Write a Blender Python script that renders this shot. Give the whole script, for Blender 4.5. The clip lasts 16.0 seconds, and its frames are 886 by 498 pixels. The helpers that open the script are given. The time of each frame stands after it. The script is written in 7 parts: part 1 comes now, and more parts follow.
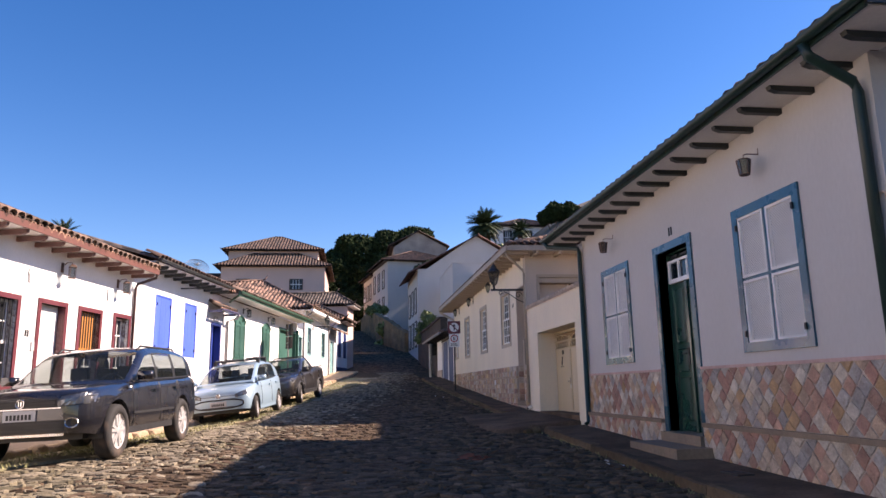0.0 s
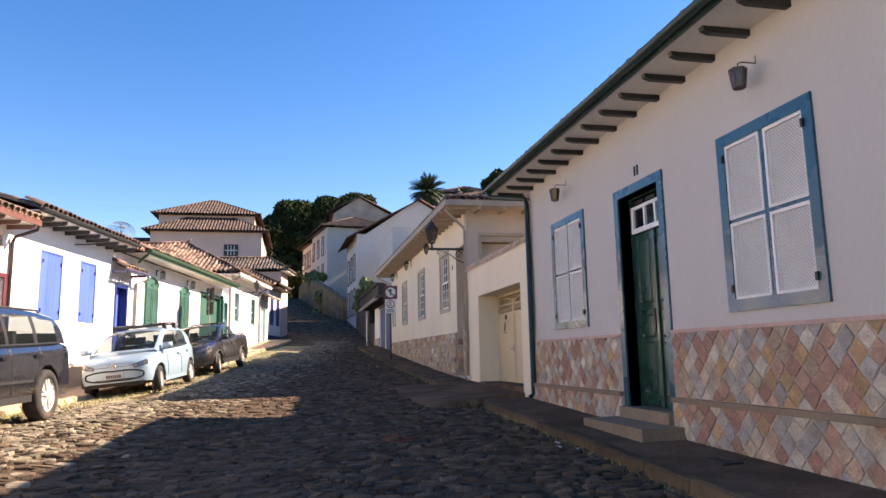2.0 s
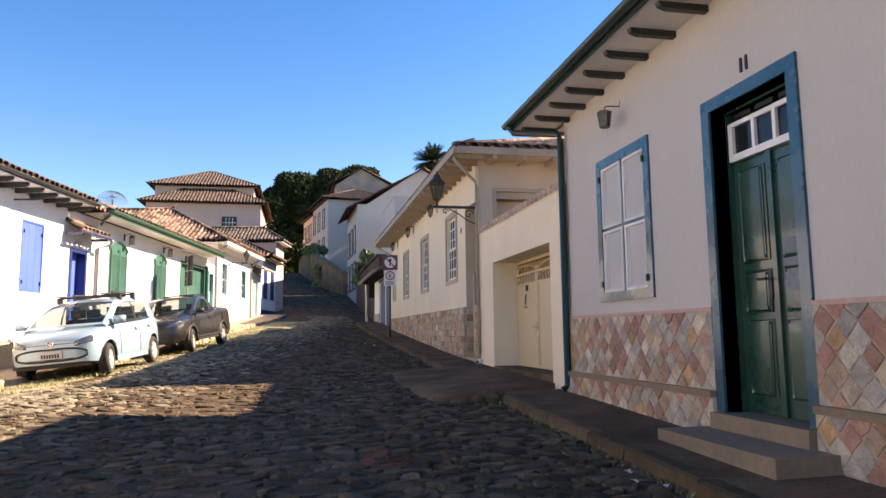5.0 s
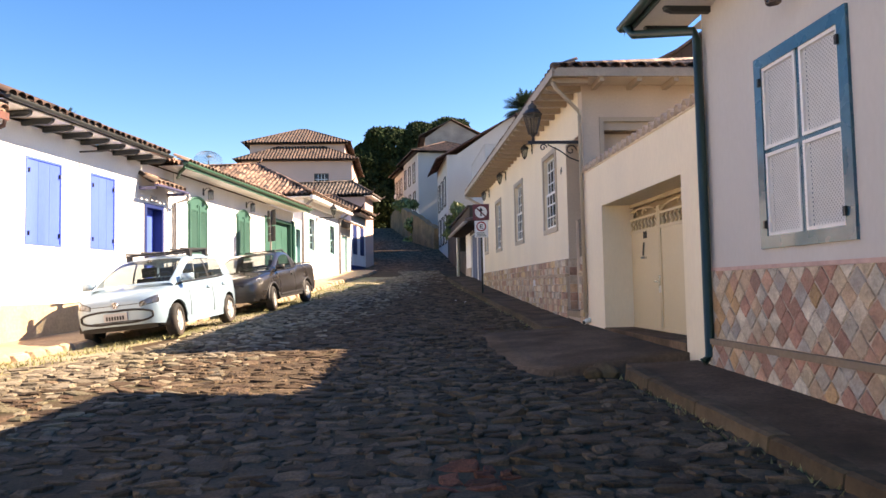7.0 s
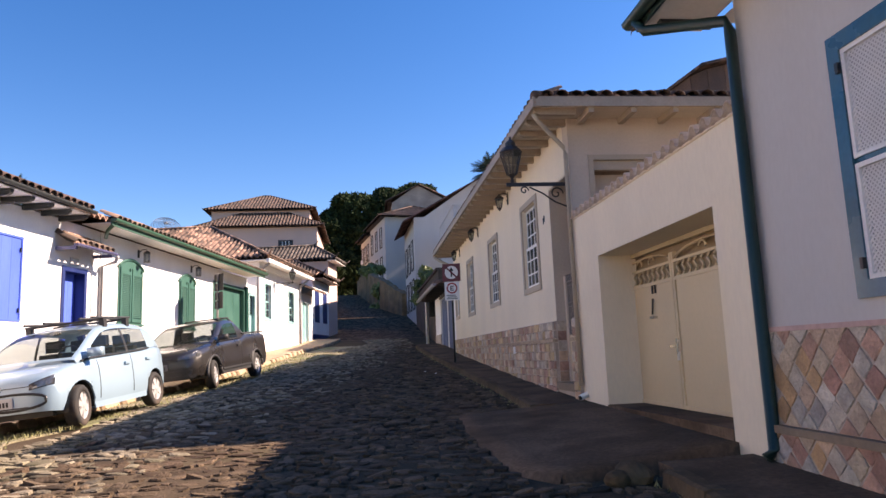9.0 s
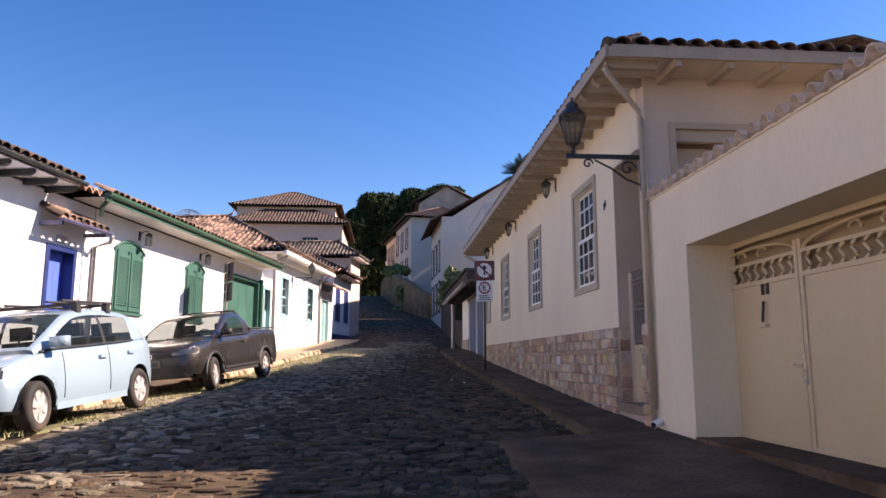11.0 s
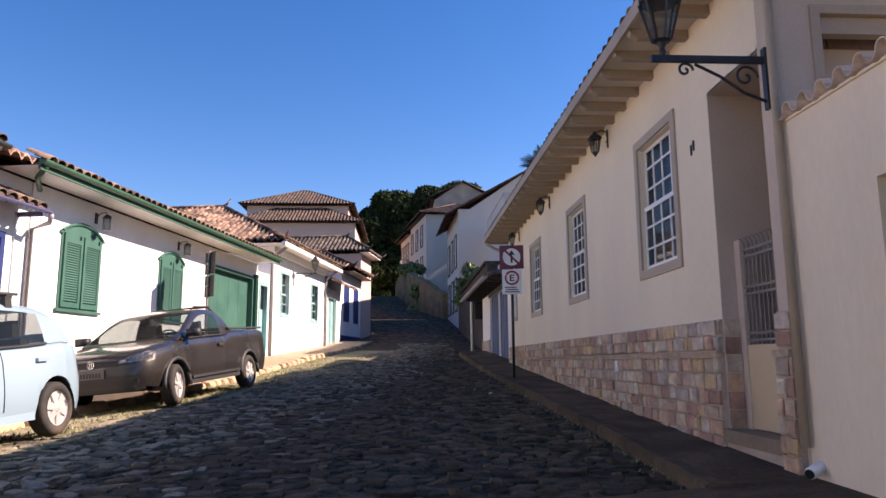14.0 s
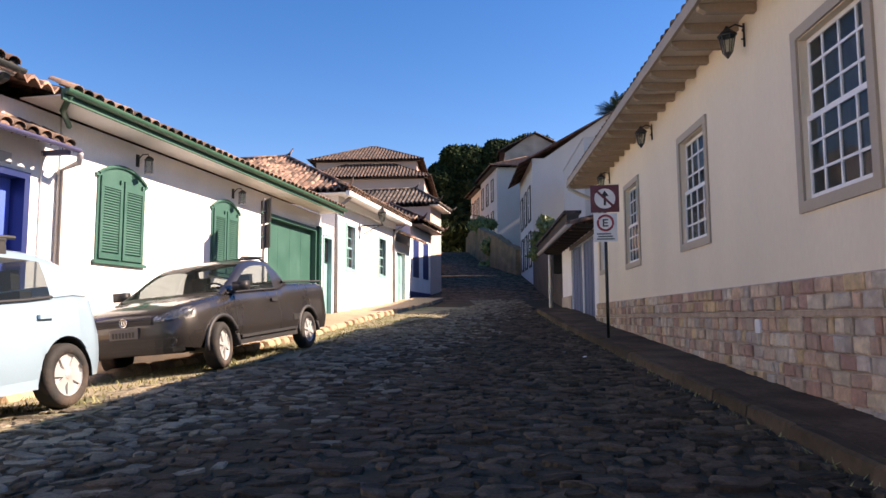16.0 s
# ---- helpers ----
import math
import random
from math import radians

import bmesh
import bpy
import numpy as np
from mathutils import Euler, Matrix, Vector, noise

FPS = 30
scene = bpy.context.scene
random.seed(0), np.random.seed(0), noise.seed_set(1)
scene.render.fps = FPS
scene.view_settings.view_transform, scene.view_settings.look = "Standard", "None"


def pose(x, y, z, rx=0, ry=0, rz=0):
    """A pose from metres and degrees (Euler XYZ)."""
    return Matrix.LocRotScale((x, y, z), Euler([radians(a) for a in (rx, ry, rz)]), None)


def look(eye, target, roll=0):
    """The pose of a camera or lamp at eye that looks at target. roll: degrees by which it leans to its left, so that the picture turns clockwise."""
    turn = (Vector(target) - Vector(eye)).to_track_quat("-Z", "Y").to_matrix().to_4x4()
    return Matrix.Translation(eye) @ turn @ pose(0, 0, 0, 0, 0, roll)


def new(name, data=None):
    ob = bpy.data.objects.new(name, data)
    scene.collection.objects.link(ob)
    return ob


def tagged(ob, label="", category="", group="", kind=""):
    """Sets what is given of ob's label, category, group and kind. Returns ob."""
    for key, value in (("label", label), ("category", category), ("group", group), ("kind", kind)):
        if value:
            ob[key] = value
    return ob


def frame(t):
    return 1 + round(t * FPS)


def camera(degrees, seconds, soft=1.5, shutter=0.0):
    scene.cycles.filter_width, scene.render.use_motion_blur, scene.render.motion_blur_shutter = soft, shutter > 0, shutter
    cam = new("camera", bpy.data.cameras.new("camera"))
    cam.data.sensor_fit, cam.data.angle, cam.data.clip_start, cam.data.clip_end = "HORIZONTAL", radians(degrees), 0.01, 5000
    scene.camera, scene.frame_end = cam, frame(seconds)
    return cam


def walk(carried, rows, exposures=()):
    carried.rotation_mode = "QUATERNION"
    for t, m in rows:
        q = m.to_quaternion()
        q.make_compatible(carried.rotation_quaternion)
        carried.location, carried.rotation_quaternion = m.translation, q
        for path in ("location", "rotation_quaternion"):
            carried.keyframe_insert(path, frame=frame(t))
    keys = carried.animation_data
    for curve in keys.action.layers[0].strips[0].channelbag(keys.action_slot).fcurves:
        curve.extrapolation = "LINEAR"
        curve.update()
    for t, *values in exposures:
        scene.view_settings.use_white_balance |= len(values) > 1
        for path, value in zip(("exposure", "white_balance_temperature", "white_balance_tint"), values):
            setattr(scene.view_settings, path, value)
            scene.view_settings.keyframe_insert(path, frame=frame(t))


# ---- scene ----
cam = camera(65.0, 16.0)
METRES, EYE, TILT, LEAN, TURN = 15.0, 1.11, 0.0, 0.0, -7.3
ROWS = [
    (0.0, 0.0, 0.0, 0.0, 0.2, 11.25, 1.03),
    (0.5, 0.0061, 0.0323, -0.0019, -1.59, 9.93, 1.69),
    (1.0, 0.009, 0.0639, -0.0018, -5.53, 8.76, 2.2),
    (1.5, 0.0098, 0.0913, -0.0013, -7.06, 8.18, 1.89),
    (2.0, 0.0183, 0.1228, -0.0012, -4.46, 8.69, 1.13),
    (2.5, 0.0238, 0.1539, -0.0012, -6.8, 8.82, 0.69),
    (3.0, 0.0283, 0.1855, -0.0024, -4.26, 8.56, -0.05),
    (5.5, 0.0295, 0.3382, 0.0015, -3.88, 6.05, 0.93),
    (6.0, 0.0303, 0.3694, 0.0004, -1.01, 4.66, 0.24),
    (6.5, 0.0287, 0.3987, 0.0031, 0.24, 2.5, 0.27),
    (7.0, 0.0319, 0.4296, 0.0043, 3.54, 3.15, 1.18),
    (7.5, 0.032, 0.4613, 0.0051, 5.3, 5.41, 1.68),
    (8.0, 0.0306, 0.4935, 0.0045, 4.4, 7.25, 2.51),
    (8.5, 0.0311, 0.5261, 0.0058, 4.76, 7.13, 3.28),
    (9.0, 0.0274, 0.5588, 0.0072, 1.06, 8.57, 2.34),
    (11.5, 0.0103, 0.7188, 0.0089, 3.2, 9.06, -0.72),
    (12.0, 0.0082, 0.7505, 0.0084, 2.97, 8.34, -1.42),
    (12.5, 0.0052, 0.7815, 0.0093, 2.76, 8.14, -1.59),
    (13.0, 0.002, 0.8111, 0.01, 2.98, 8.3, -0.26),
    (13.5, 0.0031, 0.8429, 0.0123, 3.87, 8.88, 0.26),
    (14.0, -0.0004, 0.8732, 0.0133, 4.19, 9.15, 0.4),
    (14.5, -0.0041, 0.9044, 0.0123, 6.36, 9.64, 0.46),
    (15.0, -0.0112, 0.9342, 0.0121, 8.02, 7.8, 0.25),
    (15.5, -0.0194, 0.96, 0.0137, 9.39, 6.05, -0.17),
    (16.0, -0.0232, 0.9916, 0.0143, 9.93, 5.69, 0.28),
]
EXPOSURES = [(0.0, 1.29, 7900, 27), (1.0, 1.5, 8200, 25), (1.5, 1.68, 8700, 22), (2.0, 1.72, 8800, 22), (3.0, 1.82, 9200, 20), (5.5, 1.82, 9500, 20), (7.0, 1.95, 9500, 20), (8.0, 1.53, 8500, 24), (9.0, 1.46, 8300, 25), (11.5, 1.30, 8100, 27), (13.0, 1.28, 8100, 27), (14.5, 1.33, 8200, 26), (16.0, 1.40, 8500, 24)]
walk(cam, [(t, pose(0, 0, EYE, TILT, LEAN, TURN) @ pose(METRES * x, METRES * y, METRES * z, 90 + pitch, roll, yaw)) for t, x, y, z, yaw, pitch, roll in ROWS],
     EXPOSURES)

# ---- world, sun, exposure ----
SUN_DIR = Vector((1.39, 0.19, 1.0)).normalized()
world = bpy.data.worlds.new("world")
scene.world = world
world.use_nodes = True
wn = world.node_tree.nodes
sky = wn.new("ShaderNodeTexSky")
sky.sky_type = "NISHITA"
sky.sun_disc = False
sky.sun_elevation = math.asin(SUN_DIR.z)
sky.sun_rotation = math.atan2(SUN_DIR.x, SUN_DIR.y)
sky.altitude = 900
sky.air_density = 1.0
sky.dust_density = 0.3
sky.ozone_density = 2.5
wn["Background"].inputs["Strength"].default_value = 0.095
rich = wn.new("ShaderNodeHueSaturation")
rich.inputs["Hue"].default_value = 0.509
rich.inputs["Saturation"].default_value = 1.38
world.node_tree.links.new(sky.outputs[0], rich.inputs["Color"])
world.node_tree.links.new(rich.outputs[0], wn["Background"].inputs["Color"])
sun_data = bpy.data.lights.new("sun", "SUN")
sun_data.energy = 4.7
sun_data.angle = radians(0.53)
sun_data.color = (1.0, 0.96, 0.90)
sun = new("sun", sun_data)
sun.matrix_world = look((60, 10, 60), (60 - SUN_DIR.x, 10 - SUN_DIR.y, 60 - SUN_DIR.z))

# ---- materials ----
MATS = {}


def surface(name, colour, rough=0.6, var=0.12, scale=2.0, grain=40.0, bump=0.15, metal=0.0, rand=0.0, stain=None,
            stain_scale=1.2, stain_amount=0.5, coat=0.0, hue=0.0, stretch=(1, 1, 1), island=False, palette=None, cells=None, spec=0.5):
    """A painted, plastered or stone surface: broad and fine variation, stains, relief."""
    m = bpy.data.materials.new(name)
    m.use_nodes = True
    nt = m.node_tree
    n, l = nt.nodes, nt.links
    b = n["Principled BSDF"]
    b.inputs["Roughness"].default_value = rough
    b.inputs["Metallic"].default_value = metal
    b.inputs["Coat Weight"].default_value = coat
    b.inputs["Specular IOR Level"].default_value = spec
    b.inputs["Coat Roughness"].default_value = 0.06
    tc = n.new("ShaderNodeTexCoord")
    mp = n.new("ShaderNodeMapping")
    mp.inputs["Scale"].default_value = stretch
    l.new(tc.outputs["Object"], mp.inputs["Vector"])
    src = mp.outputs[0]

    def noise_node(sc, detail=4.0):
        k = n.new("ShaderNodeTexNoise")
        k.inputs["Scale"].default_value = sc
        k.inputs["Detail"].default_value = detail
        l.new(src, k.inputs["Vector"])
        return k.outputs["Fac"]

    def remap(sock, a, c, lo=0.3, hi=0.7):
        k = n.new("ShaderNodeMapRange")
        k.inputs["From Min"].default_value, k.inputs["From Max"].default_value = lo, hi
        k.inputs["To Min"].default_value, k.inputs["To Max"].default_value = a, c
        l.new(sock, k.inputs["Value"])
        return k.outputs[0]

    def mul(a, c):
        k = n.new("ShaderNodeMath")
        k.operation = "MULTIPLY"
        l.new(a, k.inputs[0])
        l.new(c, k.inputs[1])
        return k.outputs[0]

    broad, fine = noise_node(scale), noise_node(grain, 6.0)
    value = mul(remap(broad, 1 - var, 1 + var), remap(fine, 1 - var * 0.6, 1 + var * 0.6))
    base = n.new("ShaderNodeRGB")
    base.outputs[0].default_value = (*colour, 1)
    col = base.outputs[0]
    rnd = None
    if rand or palette:
        if island:
            rnd = n.new("ShaderNodeNewGeometry").outputs["Random Per Island"]
        else:
            rnd = n.new("ShaderNodeObjectInfo").outputs["Random"]
    if palette:
        ramp = n.new("ShaderNodeValToRGB")
        ramp.color_ramp.interpolation = "CONSTANT"
        el = ramp.color_ramp.elements
        while len(el) < len(palette):
            el.new(0.5)
        for i, c in enumerate(palette):
            el[i].position = i / len(palette)
            el[i].color = (*c, 1)
        l.new(rnd, ramp.inputs[0])
        col = ramp.outputs[0]
    if rand:
        wn_ = n.new("ShaderNodeTexWhiteNoise")
        wn_.noise_dimensions = "1D"
        l.new(rnd, wn_.inputs["W"])
        value = mul(value, remap(wn_.outputs["Value"], 1 - rand, 1 + rand, 0, 1))
    if cells:
        vo = n.new("ShaderNodeTexVoronoi")
        vo.inputs["Scale"].default_value = cells[0]
        l.new(src, vo.inputs["Vector"])
        bw_ = n.new("ShaderNodeRGBToBW")
        l.new(vo.outputs["Color"], bw_.inputs[0])
        value = mul(value, remap(bw_.outputs[0], 1 - cells[1], 1 + cells[1], 0.25, 0.75))
    hs = n.new("ShaderNodeHueSaturation")
    l.new(col, hs.inputs["Color"])
    l.new(value, hs.inputs["Value"])
    col = hs.outputs[0]
    if stain:
        mx = n.new("ShaderNodeMix")
        mx.data_type = "RGBA"
        st = remap(noise_node(stain_scale, 7.0), 0, stain_amount, 0.48, 0.72)
        l.new(st, mx.inputs[0])
        l.new(col, mx.inputs[6])
        mx.inputs[7].default_value = (*stain, 1)
        col = mx.outputs[2]
    l.new(col, b.inputs["Base Color"])
    l.new(remap(broad, max(0.02, rough - 0.08), min(1, rough + 0.08)), b.inputs["Roughness"])
    if bump:
        bp = n.new("ShaderNodeBump")
        bp.inputs["Strength"].default_value = bump
        bp.inputs["Distance"].default_value = 0.02
        l.new(fine, bp.inputs["Height"])
        l.new(bp.outputs[0], b.inputs["Normal"])
    MATS[name] = m
    return m


def glass_mat(name, tint, opacity):
    m = bpy.data.materials.new(name)
    m.use_nodes = True
    n, l = m.node_tree.nodes, m.node_tree.links
    out = n["Material Output"]
    b = n["Principled BSDF"]
    b.inputs["Base Color"].default_value = (*tint, 1)
    b.inputs["Roughness"].default_value = 0.03
    tr = n.new("ShaderNodeBsdfTransparent")
    tr.inputs["Color"].default_value = (0.75, 0.8, 0.8, 1)
    mx = n.new("ShaderNodeMixShader")
    mx.inputs[0].default_value = opacity
    l.new(tr.outputs[0], mx.inputs[1])
    l.new(b.outputs[0], mx.inputs[2])
    l.new(mx.outputs[0], out.inputs["Surface"])
    return m


WHITE = surface("whitewash", (0.80, 0.79, 0.78), 0.85, 0.05, 1.3, 30, 0.12, stain=(0.55, 0.52, 0.47), stain_scale=0.8, stain_amount=0.22, stretch=(1, 1, 0.45))
# white plaster lowered to grey: the right side's shade is in the colour
WHITE_SHADE = surface("shaded_white_plaster", (0.50, 0.483, 0.463), 0.85, 0.05, 1.0, 26, 0.12, stain=(0.47, 0.45, 0.43), stain_scale=0.7, stain_amount=0.2, stretch=(1, 1, 0.4))
CREAM = surface("cream_plaster", (0.80, 0.685, 0.515), 0.85, 0.05, 1.1, 28, 0.12, stain=(0.62, 0.53, 0.42), stain_scale=0.6, stain_amount=0.25, stretch=(1, 1, 0.35))
OLDWALL = surface("weathered_plaster", (0.42, 0.35, 0.29), 0.9, 0.15, 0.8, 12, 0.2, stain=(0.2, 0.17, 0.15), stain_scale=0.5, stain_amount=0.7)
PINKWALL = surface("faded_pink_plaster", (0.64, 0.455, 0.385), 0.9, 0.05, 0.5, 12, 0.1, stain=(0.55, 0.42, 0.36), stain_scale=0.3, stain_amount=0.3)
GARDENWALL = surface("mossy_stone_wall", (0.19, 0.12, 0.062), 0.95, 0.35, 1.5, 8, 0.8, stain=(0.055, 0.055, 0.025), stain_scale=0.7, stain_amount=0.8)
EARTHWALL = surface("dark_earth_wall", (0.075, 0.055, 0.04), 0.95, 0.35, 1.5, 8, 0.8, stain=(0.04, 0.035, 0.02), stain_scale=0.7, stain_amount=0.8)
SOFFIT = surface("soffit_boards", (0.72, 0.70, 0.68), 0.8, 0.06, 2, 30, 0.1)
TILE = surface("clay_roof_tiles", (0.215, 0.125, 0.088), 0.85, 0.5, 4.0, 9, 0.5, stain=(0.045, 0.038, 0.035), stain_scale=3.5, stain_amount=0.95, cells=(4.2, 0.75))
TILE_GREY = surface("lichened_roof_tiles", (0.10, 0.076, 0.062), 0.9, 0.4, 4.0, 9, 0.5, stain=(0.035, 0.032, 0.03), stain_scale=3.0, stain_amount=0.9, cells=(4.2, 0.7))
TILE_DARK = surface("dark_weathered_tile", (0.085, 0.05, 0.04), 0.9, 0.3, 6.0, 20, 0.3, rand=0.6, stain=(0.035, 0.03, 0.028), stain_scale=5, stain_amount=1.0)
TILE_BROWN = surface("brown_roof_tiles", (0.085, 0.042, 0.034), 0.9, 0.35, 1.5, 6, 0.6, cells=(3.0, 0.5))
TILE_OLD = surface("old_clay_roof_tiles", (0.075, 0.045, 0.034), 0.9, 0.35, 1.5, 6, 0.6, cells=(3.0, 0.6), stain=(0.05, 0.045, 0.04), stain_scale=1.2, stain_amount=0.8)
TILE_ONE = surface("clay_tile", (0.18, 0.115, 0.085), 0.85, 0.3, 6.0, 20, 0.3, rand=0.7, stain=(0.05, 0.043, 0.04), stain_scale=5, stain_amount=1.0)
TEAL = surface("teal_gloss_paint", (0.012, 0.085, 0.13), 0.28, 0.15, 2.0, 30, 0.06, coat=0.3, stain=(0.07, 0.11, 0.10), stain_scale=1.5, stain_amount=0.5)
DKGREEN = surface("dark_green_gloss_paint", (0.008, 0.055, 0.042), 0.3, 0.15, 2.0, 20, 0.05, coat=0.4)
GUTTERGREEN = surface("dark_green_metal_paint", (0.011, 0.034, 0.028), 0.4, 0.15, 3.0, 30, 0.05)
GREEN = surface("green_shutter_paint", (0.030, 0.112, 0.088), 0.5, 0.1, 2.0, 30, 0.08)
GREEN2 = surface("green_gutter_paint", (0.045, 0.13, 0.085), 0.45, 0.1, 3.0, 30, 0.05)
BLUE = surface("blue_shutter_paint", (0.06, 0.13, 0.58), 0.5, 0.1, 2.0, 30, 0.08, stretch=(1, 1, 0.2))
NAVY = surface("dark_blue_paint", (0.01, 0.025, 0.12), 0.45, 0.1, 2.0, 30, 0.05)
LTEAL = surface("pale_teal_paint", (0.22, 0.42, 0.42), 0.5, 0.1, 2.0, 30, 0.05)
MAROON = surface("maroon_frame_paint", (0.13, 0.028, 0.036), 0.45, 0.12, 2.0, 30, 0.05)
REDGUT = surface("red_oxide_paint", (0.15, 0.058, 0.042), 0.5, 0.12, 2.0, 30, 0.05)
BROWN = surface("dark_stained_wood", (0.05, 0.03, 0.022), 0.6, 0.3, 2.0, 30, 0.2, stretch=(1, 1, 6))
RAFTER = surface("dark_rafter_paint", (0.03, 0.035, 0.035), 0.55, 0.15, 3.0, 30, 0.1)
PIPEGREY = surface("pale_grey_pipe_paint", (0.30, 0.29, 0.30), 0.5, 0.12, 3.0, 30, 0.05)
PIPEMAROON = surface("dark_maroon_pipe_paint", (0.055, 0.028, 0.03), 0.5, 0.12, 3.0, 30, 0.05)
RAFTER_GREY = surface("grey_rafter_paint", (0.20, 0.17, 0.15), 0.6, 0.15, 3.0, 30, 0.1)
TAUPE = surface("taupe_frame_paint", (0.40, 0.33, 0.25), 0.6, 0.06, 3.0, 30, 0.06)
TAUPE_EAVE = surface("taupe_eave_boards", (0.36, 0.285, 0.215), 0.7, 0.12, 3.0, 30, 0.1)
EAVE_BOARD = surface("pale_eave_lining", (0.55, 0.47, 0.38), 0.8, 0.08, 3.0, 30, 0.08)
GATE = surface("beige_gate_paint", (0.60, 0.47, 0.29), 0.45, 0.04, 1.5, 20, 0.05, stain=(0.50, 0.40, 0.26), stain_scale=1.2, stain_amount=0.3)
SASH = surface("white_sash_paint", (0.80, 0.79, 0.76), 0.4, 0.04, 3.0, 30, 0.04)
LATTICE = surface("white_woven_screen", (0.74, 0.73, 0.71), 0.6, 0.06, 5.0, 50, 0.08)
IRON = surface("black_wrought_iron", (0.02, 0.02, 0.022), 0.5, 0.2, 8, 50, 0.1)
RUST = surface("rusty_lamp_metal", (0.10, 0.05, 0.035), 0.6, 0.3, 8, 50, 0.15)
STEEL = surface("chrome_steel", (0.6, 0.6, 0.6), 0.25, 0.05, 8, 50, 0.03, metal=1.0)
SIGNBACK = surface("dull_sign_metal", (0.028, 0.026, 0.026), 0.7, 0.2, 4, 30, 0.05)
SIGNWHITE = surface("sign_white", (0.75, 0.75, 0.75), 0.4, 0.04, 4, 30, 0.02)
SIGNRED = surface("sign_red", (0.35, 0.03, 0.04), 0.4, 0.08, 4, 30, 0.02)
SIGNMAROON = surface("sign_maroon", (0.14, 0.02, 0.03), 0.4, 0.08, 4, 30, 0.02)
BLACK = surface("black_paint", (0.012, 0.012, 0.012), 0.5, 0.1, 4, 30, 0.02)
CONCRETE = surface("worn_concrete", (0.13, 0.087, 0.058), 0.95, 0.35, 1.6, 25, 0.5, stain=(0.065, 0.042, 0.027), stain_scale=1.4, stain_amount=0.9, spec=0.1)
KERB = surface("kerb_stone", (0.115, 0.08, 0.050), 0.95, 0.3, 2.5, 14, 0.8, spec=0.1, rand=0.3, stain=(0.07, 0.07, 0.04), stain_scale=2, stain_amount=0.6)
STEPSTONE = surface("pale_step_stone", (0.22, 0.165, 0.115), 0.8, 0.15, 2.5, 20, 0.3, stain=(0.16, 0.12, 0.08), stain_scale=2, stain_amount=0.5)
PLINTHSTONE = surface("ochre_plinth_stone", (0.43, 0.31, 0.205), 0.9, 0.2, 2.0, 18, 0.4, rand=0.2, stain=(0.3, 0.2, 0.12), stain_scale=2, stain_amount=0.5)
GROUND = surface("packed_earth", (0.125, 0.10, 0.075), 0.95, 0.25, 0.7, 18, 0.8, stain=(0.10, 0.11, 0.035), stain_scale=0.35, stain_amount=0.5)
JOINT = surface("earth_joints", (0.085, 0.062, 0.042), 0.95, spec=0.1, var=0.3, scale=1.5, grain=40, bump=0.6, stain=(0.06, 0.055, 0.025), stain_scale=0.5, stain_amount=0.5)
JOINT_FAR = surface("dark_far_cobbles", (0.115, 0.08, 0.053), 0.95, spec=0.05, var=0.35, scale=2.5, grain=14, bump=0.8, cells=(6.0, 0.5))
COBBLE = surface("worn_cobble_stone", (0.098, 0.070, 0.047), 0.85, 0.35, 5, 45, 0.8, rand=0.5, spec=0.12, island=True, stain=(0.10, 0.055, 0.04), stain_scale=0.8, stain_amount=0.4)
COBBLE_ONE = surface("worn_cobble_stone_single", (0.098, 0.070, 0.047), 0.85, 0.35, 5, 45, 0.8, rand=0.5, spec=0.12, stain=(0.10, 0.055, 0.04), stain_scale=0.8, stain_amount=0.4)
RED_COBBLE = surface("reddish_cobble_stone", (0.15, 0.058, 0.036), 0.85, 0.35, 5, 45, 0.8, rand=0.4, spec=0.1, island=True)
# dusty stones, their colour paler also for the sun on that side
DUSTY_SUNLIT = surface("dusty_sunlit_cobble", (0.195, 0.163, 0.118), 0.85, 0.35, 5, 45, 0.8, rand=0.45, spec=0.2, island=True, stain=(0.12, 0.11, 0.05), stain_scale=0.8, stain_amount=0.5)
VERGE = surface("dry_grass_verge", (0.25, 0.21, 0.135), 0.95, 0.3, 1.2, 25, 0.8, stain=(0.09, 0.13, 0.035), stain_scale=0.9, stain_amount=0.8)
GRASS = surface("grass_blades", (0.24, 0.23, 0.10), 0.8, 0.3, 2, 20, 0, rand=0.4, island=True)
LEAF = surface("dark_leaves", (0.020, 0.035, 0.013), 0.85, spec=0.1, var=0.2, scale=0.25, grain=6, bump=0, rand=0.5, island=True)
LEAF2 = surface("fresh_leaves", (0.11, 0.15, 0.045), 0.5, 0.2, 0.4, 6, 0, rand=0.4, island=True)
PALMLEAF = surface("palm_leaves", (0.035, 0.06, 0.025), 0.5, 0.2, 1, 6, 0, rand=0.3, island=True)
BARK = surface("bark", (0.10, 0.075, 0.055), 0.95, 0.3, 2, 18, 0.8)
# near-black: car seats, and an unlit room's darkness behind the green door
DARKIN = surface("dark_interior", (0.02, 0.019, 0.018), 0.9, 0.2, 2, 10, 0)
# curtain tone with the sunlit facades' reflection in the panes painted in
CURTAIN_SHEEN = surface("pale_curtain_sheen", (0.70, 0.70, 0.72), 0.9, 0.2, 3, 10, 0, stretch=(6, 6, 0.3))
# grey with an indoor wall's dimness in the colour
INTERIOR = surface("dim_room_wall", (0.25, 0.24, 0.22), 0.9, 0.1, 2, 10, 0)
CAR_BLACK = surface("black_car_paint", (0.012, 0.012, 0.015), 0.25, 0.1, 1.5, 60, 0.0, coat=1.0)
